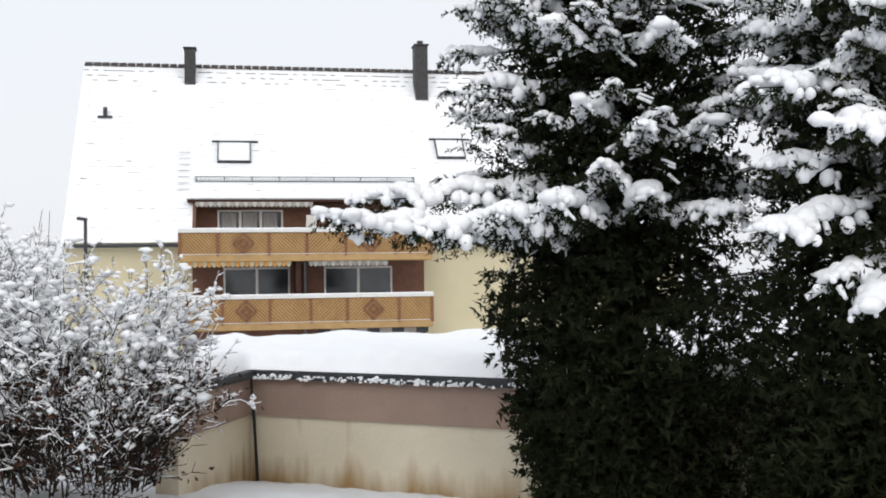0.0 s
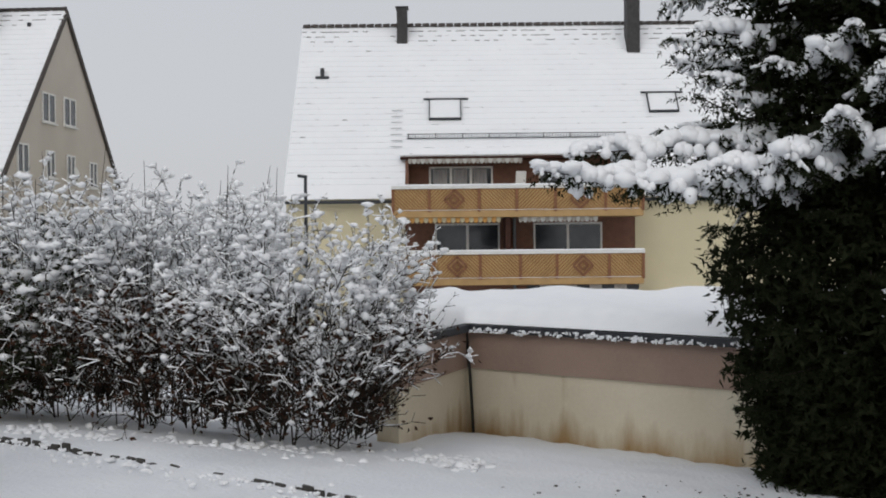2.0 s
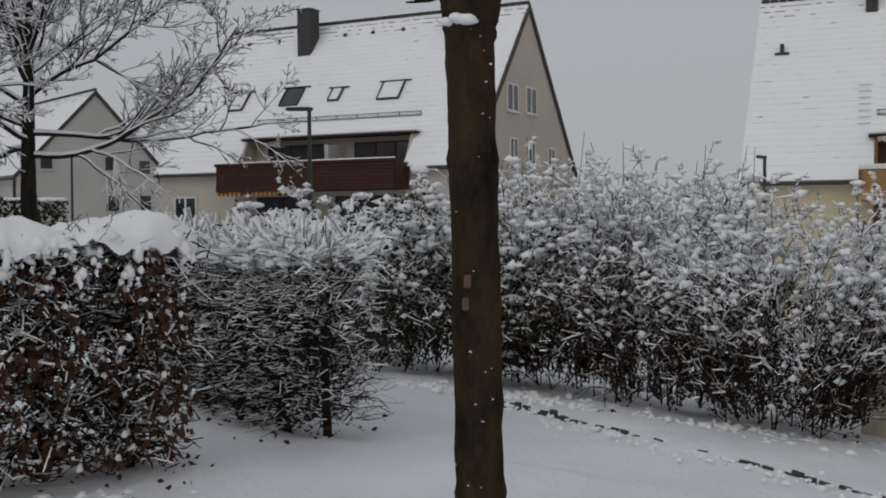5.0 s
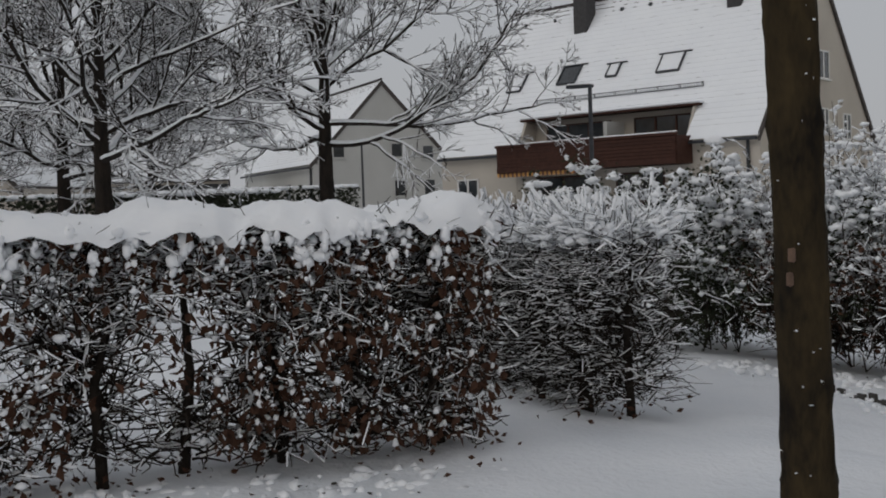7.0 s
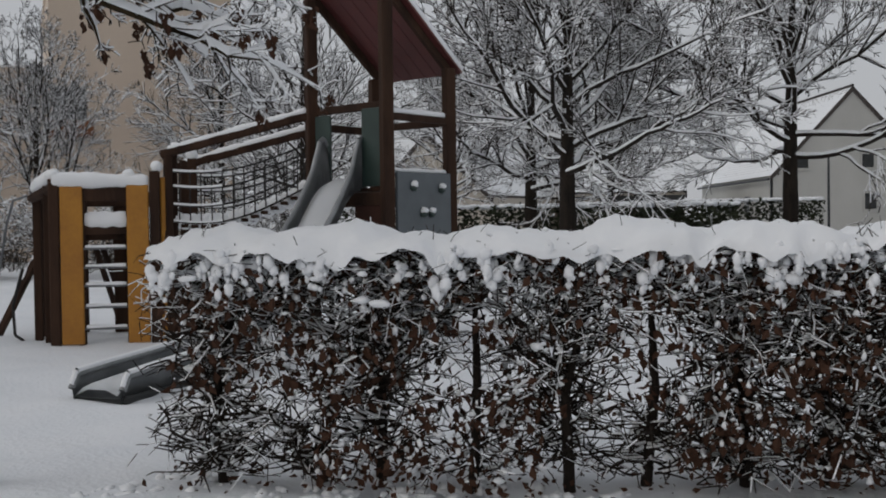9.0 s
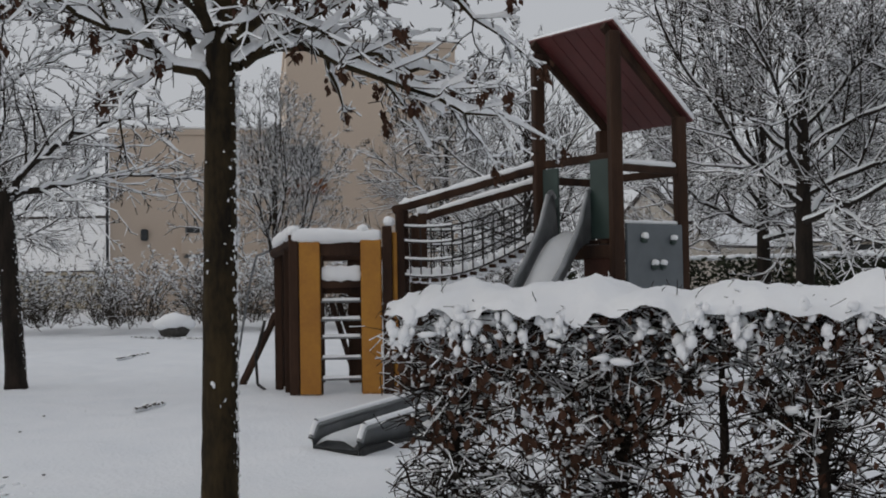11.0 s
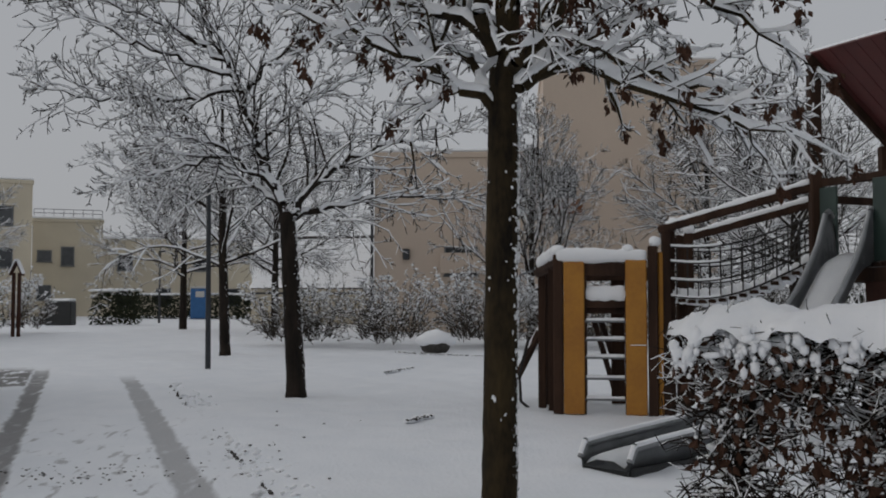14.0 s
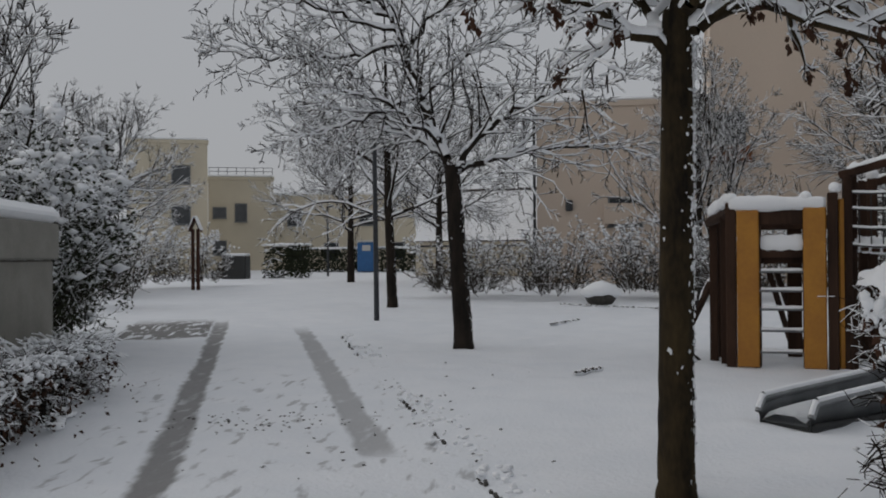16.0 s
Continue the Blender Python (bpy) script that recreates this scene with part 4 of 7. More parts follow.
# ---------------- half-sunken garage ----------------
def garage():
    g = thing("garage", "low garage with brown band, cream stained wall and thick snow roof", "garage")
    c, r, l = Vector((0.15, 13.02)), Vector((2.69, 11.03)), Vector((-0.55, 11.30))
    e = (r - c).normalized()
    far = c + e * 11
    nrm = Vector((-e.y, e.x))  # away from the viewer

    def wall(bm, a, b, z0, z1, out, t=0.25):
        d = (b - a).normalized()
        n = Vector((d.y, -d.x))
        q = [(*(a + n * out), z0), (*(b + n * out), z0), (*(b + n * out - n * t), z0), (*(a + n * out - n * t), z0)]
        lo = [bm.verts.new(p) for p in q]
        hi = [bm.verts.new((p[0], p[1], z1)) for p in q]
        bm.faces.new(lo[::-1]), bm.faces.new(hi)
        for i in range(4):
            j = (i + 1) % 4
            bm.faces.new((lo[i], lo[j], hi[j], hi[i]))
        return bm
    ll = l + (l - c).normalized() * 0.12
    part("lower_wall", wall(B(), c, far, -2.2, -0.03, 0.0), CREAM, g, "cream render with rusty damp stains")
    part("lower_wall", wall(B(), ll, c, -2.2, -0.03, 0.0), CREAM, g, "cream render with rusty damp stains")
    part("upper_band", wall(B(), c, far, -0.026, 0.41, 0.03), CONCRETE_TOP, g, "rosy brown concrete band")
    part("upper_band", wall(B(), ll, c, -0.026, 0.41, 0.03), CONCRETE_TOP, g, "rosy brown concrete band")
    part("metal_edge", wall(B(), c, far, 0.415, 0.50, 0.10, 0.30), DARK_METAL, g, "dark sheet metal edge")
    part("metal_edge", wall(B(), ll, c, 0.415, 0.50, 0.10, 0.30), DARK_METAL, g, "dark sheet metal edge")
    bm = B()
    beam(bm, (c.x + e.x * 0.1, c.y + e.y * 0.1 - 0.05, -0.9), (c.x + e.x * 0.05, c.y + e.y * 0.05 - 0.05, -0.05), 0.025, 0.025)
    beam(bm, (c.x + e.x * 0.05, c.y + e.y * 0.05 - 0.05, -0.05), (c.x, c.y - 0.06, 0.4), 0.025, 0.025)
    part("cable", bm, BIN, g)
    # thick rounded snow on the roof
    rng = np.random.default_rng(3)
    far_y = 17.2
    nu, nv = 90, 24
    V = []
    poly_a = [ll, c, far]
    lens = [(c - ll).length, (far - c).length]
    for i in range(nu):
        s = (lens[0] + lens[1]) * i / (nu - 1)
        d1 = (c - ll).normalized()
        base = ll + d1 * s if s < lens[0] else c + e * (s - lens[0])
        tgt = Vector((base.x * 0.98 + 0.2, far_y))
        for j in range(nv):
            f = j / (nv - 1)
            p = base.lerp(tgt, f * f * 0.4 + f * 0.6)
            out = -0.08 * (1 - f)
            h = 0.515 + 0.22 * min(1, (f / 0.10)) ** 0.5 + 0.03 * math.sin(s * 2.1) * min(1, f * 8) + 0.015 * math.sin(s * 5 + f * 9) * min(1, f * 8)
            if f > 0.95:
                h -= 0.1
            V.append((p.x, p.y + out, h + rng.normal() * 0.003 * min(1, f * 8)))
    i, j = np.meshgrid(np.arange(nu - 1), np.arange(nv - 1), indexing="ij")
    F = np.stack([i * nv + j, (i + 1) * nv + j, (i + 1) * nv + j + 1, i * nv + j + 1], axis=2).reshape(-1, 4)
    link("roof_snow", mesh_data("roof_snow", V, F, SNOW, smooth=True), g, "thick smooth snow on the flat roof")
    part("back_wall", box(B(), -1.6, 11, 17.15, 17.35, -2.4, 0.5), CONCRETE, g)
    # crust of snow stuck to the metal edge
    k = 330
    s = rng.uniform(0, 6.5, k)
    cc = np.stack([c.x + e.x * s + e.y * 0.11, c.y + e.y * s - e.x * 0.11, rng.uniform(0.415, 0.47, k)], axis=1)
    v, f = blobs(cc, np.stack([rng.uniform(0.012, 0.05, k), rng.uniform(0.006, 0.012, k), rng.uniform(0.008, 0.022, k)], axis=1), rng, 0.2, ICO1)
    link("edge_snow", mesh_data("edge_snow", v, f, SNOW, smooth=True), g)["kind"] = "stuff"


garage()


# ---------------- trees ----------------
def tree(name, label, x, y, seed, height, r, fork, limbs, crown, lean=(0, 0), thick=0.03, leaf=0, last=3, bark=BARK, top=True, plaster=0, tip=None, group="bare trees", least=0.004, mains=(), reach=(0.35, 1.0)):
    """A bare tree: trunk, limbs given as (height, azimuth, rise, length), snow on every branch."""
    z = gz(x, y)
    t = thing(name, label, "tree", pose(x, y, z), group)
    g = Grower(seed)
    rng = g.rng
    pts = [(0, 0, -0.15), (0.01, 0.0, 0.12), (lean[0] * 0.4, lean[1] * 0.4, fork * 0.45), (lean[0], lean[1], fork)]
    rad = [r * 1.3, r * 1.04, r * 0.95, r * 0.82]
    if top:
        pts += [(lean[0] * 1.3 + (tip[0] * 0.4 if tip else 0), lean[1] * 1.3 + (tip[1] * 0.4 if tip else 0), (fork + height) / 2), tip or (lean[0] * 1.5 + 0.1, lean[1] * 1.6, height)]
        rad += [r * 0.4, r * 0.08]
    link("trunk", mesh_data("trunk", *trunk_mesh(pts, rad, rng), bark, smooth=True), t)
    for h, az, rise, length, rr in limbs:
        f = min(1.0, h / fork)
        fx = lean[0] * (0.4 + 0.6 * f) if h < fork else lean[0] * (1 + 0.5 * (h - fork) / max(height - fork, 0.1))
        fy = lean[1] * (0.4 + 0.6 * f) if h < fork else lean[1] * (1 + 0.6 * (h - fork) / max(height - fork, 0.1))
        a = radians(az)
        d = (math.cos(a) * math.cos(radians(rise)), math.sin(a) * math.cos(radians(rise)), math.sin(radians(rise)))
        g.limb((fx, fy, h), d, length, rr, 1, last, **crown)
    for line, r0, r1, k in mains:
        g.path(line, r0, r1, 1, last, k, reach, **crown)
    n = max(g.levels)
    low = [k for k in range(1, n + 1)]
    s1, s2 = g.segs(*[k for k in low if k <= 2]), g.segs(*[k for k in low if k > 2])
    s2 = (s2[0], s2[1], np.maximum(s2[2], least), np.maximum(s2[3], least * 0.7))
    link("limb_work", mesh_data("limb_work", *joined([tubes(*s1, 6)]), bark, smooth=True), t)["kind"] = "stuff"
    if len(s2[0]):
        link("twig_work", mesh_data("twig_work", *joined([tubes(*s2, 3)]), TWIG), t)["kind"] = "stuff"
    sn = [snow_on(s1, thick * 1.05, rng, 0.97, 6, 0.005, 1.0, None, 2.0, thick > 0.03)]
    if len(s2[0]):
        near = thick > 0.045
        fine_snow = snow_on(s2, thick * 0.3, rng, 0.85, 6 if near else 3, least * 0.6, 1.0, None, 1.6)
        link("twig_snow", mesh_data("twig_snow", *fine_snow, SNOW, smooth=near), t)["kind"] = "stuff"
    if plaster:
        zz = rng.uniform(0.1, fork, plaster)
        a = radians(74) + rng.normal(0, 0.42, plaster) + (rng.uniform(size=plaster) < 0.03) * rng.uniform(-3, 0, plaster)
        cx = np.interp(zz, [p[2] for p in pts], [p[0] for p in pts]) + np.cos(a) * r * 0.93
        cy = np.interp(zz, [p[2] for p in pts], [p[1] for p in pts]) + np.sin(a) * r * 0.93
        w = rng.uniform(0.003, 0.013, plaster)
        sn.append(blobs(np.stack([cx, cy, zz], 1), np.stack([w, w * 0.8, w * rng.uniform(0.5, 2.2, plaster)], 1), rng, 0.5, ICO1))
    link("branch_snow", mesh_data("branch_snow", *joined(sn), SNOW, smooth=True), t, "snow lying along every branch")["kind"] = "stuff"
    if leaf:
        ends = g.segs(n)[1]
        pick = ends[rng.integers(0, len(ends), leaf // 14)]
        c = (pick[:, None, :] + rng.normal(size=(len(pick), 14, 3)) * np.array([0.018, 0.018, 0.03]) - np.array([0, 0, 0.03])).reshape(-1, 3)
        link("withered_leaves", mesh_data("withered_leaves", *leaves(c, 0.062, rng, 2.4), DEAD_LEAF), t, "clumps of withered brown leaves")["kind"] = "stuff"
    return t


CROWN = dict(step=0.2, wander=0.13, lift=0.0, kids=9, angle=(30, 70), ratio=(0.32, 0.58), bare=0.15, taper=0.3, flat=0.55)
RIGHT_LIMBS = [
    ([(0, 0.05, 2.98), (0.17, 0.45, 3.12), (0.33, 1.0, 2.85), (0.5, 1.75, 2.6)], 0.055, 0.012, 21),
    ([(0, 0.05, 3.0), (-0.2, 0.59, 3.32), (-0.4, 1.4, 3.1), (-0.6, 1.85, 3.1)], 0.05, 0.012, 19),
    ([(0, 0.06, 3.6), (0.07, 0.56, 3.92), (0.13, 1.2, 3.65), (0.2, 1.85, 3.2)], 0.05, 0.012, 21),
    ([(0, 0.08, 3.85), (0.17, 0.75, 4.33), (0.33, 1.6, 4.2), (0.5, 2.45, 4.2)], 0.045, 0.01, 23),
    ([(-0.1, 0.24, 4.25), (-0.4, 1.14, 4.92), (-0.8, 2.2, 5.3)], 0.035, 0.009, 16),
    ([(-0.2, 0.4, 4.63), (0.25, 1.16, 5.05), (0.5, 1.9, 5.3)], 0.035, 0.009, 16),
    ([(0.02, 0.08, 3.08), (0.55, 0.28, 3.3), (1.2, 0.47, 3.5)], 0.05, 0.012, 14)]
LEFT_LIMBS = [
    ([(0, -0.03, 2.83), (0.1, -0.4, 3.06), (0.2, -0.77, 3.19), (0.3, -1.33, 3.38)], 0.045, 0.012, 18),
    ([(0, -0.04, 3.25), (-0.1, -0.43, 3.53), (-0.2, -1.09, 3.73), (-0.3, -1.87, 4.07)], 0.05, 0.012, 22),
    ([(0, -0.02, 3.2), (0.1, -0.21, 3.81), (0.2, -0.44, 4.25), (0.3, -1.21, 4.45), (0.4, -2.1, 4.35)], 0.062, 0.012, 28),
    ([(0.15, -0.4, 4.2), (0.0, -0.63, 4.94), (0.0, -1.09, 5.42)], 0.035, 0.01, 15),
    ([(0, 0.04, 4.2), (-0.4, -0.38, 4.91), (-0.8, -1.06, 5.34)], 0.035, 0.01, 15),
    ([(0, -0.02, 2.95), (-0.75, -0.21, 3.47), (-1.5, -0.54, 3.64)], 0.04, 0.01, 15),
    ([(0, 0.03, 2.9), (0.0, 0.07, 3.81), (0.0, 0.04, 4.62), (0.0, -0.02, 5.9)], 0.075, 0.015, 21),
    ([(0, 0.02, 3.2), (-0.13, 0.24, 4.18), (-0.27, 0.56, 5.02), (-0.4, 0.83, 6.0)], 0.062, 0.012, 19)]
tree("tree", "bare tree with thick snow on its limbs and withered leaf clumps", -7.69, 0.29, 21, 7.2, 0.115, 3.1, [],
     dict(wander=0.16, lift=0.0, kids=6, angle=(30, 70), ratio=(0.3, 0.6), bare=0.1, taper=0.35, flat=0.35, droop=0.05), (0.0, 0.03), 0.05, 4200, 4, MOSSY, top=False, plaster=420, least=0.0054, mains=RIGHT_LIMBS + LEFT_LIMBS, reach=(0.3, 0.85))
LEANING_LIMBS = [
    ([(0, -0.15, 2.8), (0.0, -0.56, 3.8), (0.0, -1.02, 5.07), (0.0, -1.35, 5.7), (0.0, -1.95, 7.06)], 0.085, 0.015, 36),
    ([(0, -0.14, 2.85), (0.2, 0.46, 3.61), (0.4, 1.45, 4.04), (0.6, 2.77, 4.21)], 0.065, 0.012, 28),
    ([(0, -0.05, 2.85), (-0.4, 1.17, 3.27), (-0.8, 2.88, 3.24)], 0.055, 0.012, 25),
    ([(0, -0.7, 4.1), (0.25, -1.86, 3.6), (0.5, -2.68, 3.4)], 0.04, 0.01, 19),
    ([(0, -0.98, 4.93), (-0.13, -2.22, 4.76), (-0.27, -3.44, 4.81), (-0.4, -4.58, 5.19)], 0.045, 0.01, 28),
    ([(0, -0.37, 3.3), (0.6, -1.18, 3.97), (1.2, -2.01, 4.04)], 0.045, 0.01, 19),
    ([(0, -0.65, 4.07), (-0.4, 0.12, 4.89), (-0.8, 1.23, 5.47)], 0.045, 0.01, 19),
    ([(0, -0.93, 4.8), (0.25, -0.19, 5.57), (0.5, 0.72, 6.33)], 0.04, 0.01, 19),
    ([(0, -1.21, 5.43), (0.25, -2.33, 6.07), (0.5, -3.41, 6.34)], 0.04, 0.01, 19),
    ([(0, -1.1, 5.2), (0.4, -2.6, 5.6), (0.3, -4.3, 6.6)], 0.04, 0.01, 24),
    ([(0, -1.5, 6.0), (-0.4, -2.5, 7.0), (-0.6, -3.4, 8.2)], 0.035, 0.01, 20),
    ([(0, -0.3, 3.1), (-0.8, -1.2, 3.7), (-1.4, -2.4, 4.2)], 0.045, 0.01, 19)]
tree("tree", "bare leaning tree with snow on fine branches", -17.99, -2.02, 22, 7.4, 0.15, 2.95, [],
     dict(wander=0.09, lift=0.015, kids=5, angle=(28, 58), ratio=(0.32, 0.62), bare=0.1, taper=0.35, flat=0.35), (0.0, -0.17), 0.034, 0, 4, BARK, top=False, plaster=160, least=0.009, mains=LEANING_LIMBS, reach=(0.6, 1.7))
tree("tree", "slim snow-dusted tree along the path", -30.22, -5.14, 23, 8.5, 0.14, 3.0,
     [(2.4, -95, 34, 3.4, 0.05), (2.5, 85, 34, 3.4, 0.05), (2.7, 20, 36, 3.6, 0.05), (2.8, 170, 36, 3.6, 0.05), (3.0, -80, 40, 4.4, 0.05), (3.3, 100, 42, 4.2, 0.05), (3.8, -100, 46, 3.8, 0.045), (4.2, 70, 50, 3.6, 0.045), (4.8, -60, 55, 3.0, 0.04), (5.4, 110, 55, 2.8, 0.04), (6, -100, 60, 2.2, 0.03)],
     dict(CROWN, step=0.42, kids=11), (0, -0.1), 0.04, 0, 4, BARK, plaster=60, least=0.007)


def roadside(x, y, seed, h, fork, spread, label, r=0.2, kids=11, last=4, rise=(8, 62)):
    rng = np.random.default_rng(seed)
    limbs = []
    for i in range(17):
        f = i / 16
        limbs.append((fork + f * (h - fork) * 0.42, 137 * i + rng.uniform(-20, 20), rise[0] + (rise[1] - rise[0]) * f + rng.uniform(-6, 6), spread * (1.05 - 0.38 * f), r * (0.40 - 0.16 * f)))
    return tree("tree", label, x, y, seed, h, r, fork, limbs, dict(CROWN, step=0.38, kids=kids, lift=0.03, wander=0.11, flat=0.35, angle=(24, 52), ratio=(0.34, 0.58)), (0, 0), 0.026, 0, last, BARK, least=0.0105, tip=(0.1, 0.1, fork + (h - fork) * 0.7))


roadside(-19.54, 19.2, 31, 9.5, 3.1, 6.0, "spreading bare tree before the grey houses, snow on branches", kids=13, rise=(3, 64))
roadside(-20.5, 13.4, 32, 9.5, 2.6, 5.6, "spreading bare tree beyond the hedge, snow on branches", kids=13, rise=(2, 64))
roadside(-26.0, 15.9, 33, 9.0, 2.4, 4.8, "bare tree farther off beyond the hedge, snow on branches", 0.2, 10, 4)
roadside(-37.86, 10.44, 34, 10.0, 2.0, 4.2, "dense bare tree before the apricot flats", 0.16, 20, 3)
roadside(-40.0, 4.49, 35, 10.5, 0.8, 5.2, "upright bare tree before the apricot flats", 0.16, 11, 4, (38, 80))
roadside(-44.23, -5.42, 36, 9.0, 2.5, 4.5, "bare tree by the back hedge", 0.16, 16, 3)
roadside(-52.35, -10.73, 37, 10.0, 2.5, 5.0, "bare tree by the back hedge", 0.18, 16, 3)
roadside(-40.51, -18.01, 38, 9.0, 2.0, 4.2, "bare tree beyond the garden shrubs", 0.16, 18, 3)
roadside(-46.0, 24.0, 43, 11.0, 2.5, 5.0, "bare tree in the far row behind the hedge", 0.2, 16, 3)
roadside(-38.0, 27.5, 44, 10.0, 2.2, 5.0, "bare tree in the far row behind the hedge", 0.2, 16, 3)
roadside(-50.0, 17.0, 45, 11.0, 2.2, 5.5, "bare tree in the far row behind the playground", 0.2, 16, 3)
roadside(-31.5, 11.2, 46, 9.5, 2.2, 4.8, "bare tree beyond the play tower, snow on branches", 0.18, 15, 3)
roadside(-17.33, -10.13, 39, 8.0, 0.8, 3.6, "tall bare shrub tree behind the concrete garage", 0.12, 15, 3, (30, 70))


def near_trunk():
    t = thing("tree", "thick mossy trunk close by, snow caught on its knots", "tree", pose(-2.405, 4.905, gz(-2.405, 4.905)))
    rng = np.random.default_rng(5)
    link("trunk", mesh_data("trunk", *trunk_mesh([(0.04, 0.02, -0.15), (0.03, 0.02, 0.3), (0.02, 0.0, 1.5), (0.0, -0.01, 2.45), (0.0, 0.0, 2.75), (0.03, 0, 3.2), (0.1, 0.0, 4.6)], [0.140, 0.122, 0.116, 0.120, 0.158, 0.135, 0.10], rng, 26, 0.10), MOSSY, smooth=True), t)
    g = Grower(6)
    g.limb((-0.12, 0, 2.72), (-1, 0.1, 0.18), 0.34, 0.022, 1, 1, step=0.07)
    g.limb((0.1, 0.05, 3.3), (0.8, 0.3, 0.9), 2.0, 0.06, 1, 3, step=0.2)
    g.limb((-0.05, -0.05, 3.5), (-0.8, 0.2, 0.9), 2.0, 0.06, 1, 3, step=0.2)
    g.limb((0.0, 0.05, 4.2), (0.1, 0.5, 1.0), 2.0, 0.06, 1, 3, step=0.2)
    s = g.segs(*g.levels)
    link("limb_work", mesh_data("limb_work", *tubes(*s, 5), BARK, smooth=True), t)["kind"] = "stuff"
    sn = [snow_on(s, 0.04, rng, 0.9, 5, 0.006)]
    k = 40
    zz = rng.uniform(0.1, 2.7, k)
    a = radians(-80) + rng.normal(0, 0.9, k)
    w = rng.uniform(0.002, 0.006, k)
    rr = np.interp(zz, [0, 0.3, 1.5, 2.45, 2.75], [0.137, 0.122, 0.116, 0.120, 0.155])
    sn.append(blobs(np.stack([rr * np.cos(a) + 0.015, rr * np.sin(a), zz], 1), np.stack([w * 1.4, w, w * 0.8], 1), rng, 0.45, ICO1))
    sn.append(blobs(np.array([(0.0, -0.15, 2.56), (0.05, -0.14, 2.55), (-0.05, -0.14, 2.55), (0.13, -0.06, 2.9), (0.15, -0.04, 2.85), (-0.15, -0.04, 2.86)]), np.array([(0.06, 0.035, 0.025)] * 3 + [(0.05, 0.05, 0.08)] * 3), rng, 0.12))
    link("trunk_snow", mesh_data("trunk_snow", *joined(sn), SNOW, smooth=True), t)["kind"] = "stuff"
    for z, mt in ((1.24, 0.06), (1.13, 0.05)):
        part("bark_scar", box(B(), -0.05 + mt, -0.01 + mt, -0.128, -0.09, z, z + 0.08, 0.012), SCAR, t, "brown scar in the bark")


near_trunk()


# ---------------- spruces ----------------
def mantle(spine, rng, size=1.0, shape=ICO2):
    """Soft snow heaped along a bough: rounded lumps that run together and sag at the edges."""
    m = len(spine)
    n = int(m * 0.12 / (0.05 * size + 0.012)) * 5
    t = rng.uniform(0, m - 1, n)
    c = np.stack([np.interp(t, np.arange(m), spine[:, j]) for j in range(6)], 1)
    f = t / (m - 1)
    a = np.clip(rng.normal(size=n) * 0.55, -1.1, 1.1)
    body = np.clip(np.minimum(f * 7, (1 - f) * 5), 0.25, 1) ** 0.5
    swell = 0.8 + 0.3 * np.sin(t * 1.1 + rng.uniform(0, 6))
    p = c[:, :3] + c[:, 3:] * (a * 0.16 * size * body)[:, None]
    p[:, 2] += (0.10 * swell - 0.14 * a ** 2) * size * body
    r = rng.uniform(0.04, 0.088, n) * size * body * (1 - 0.35 * np.abs(a))
    return blobs(p, np.stack([r * 1.15, r * 1.15, r * (0.85 + 0.5 * np.abs(a))], 1), rng, 0.06, shape)


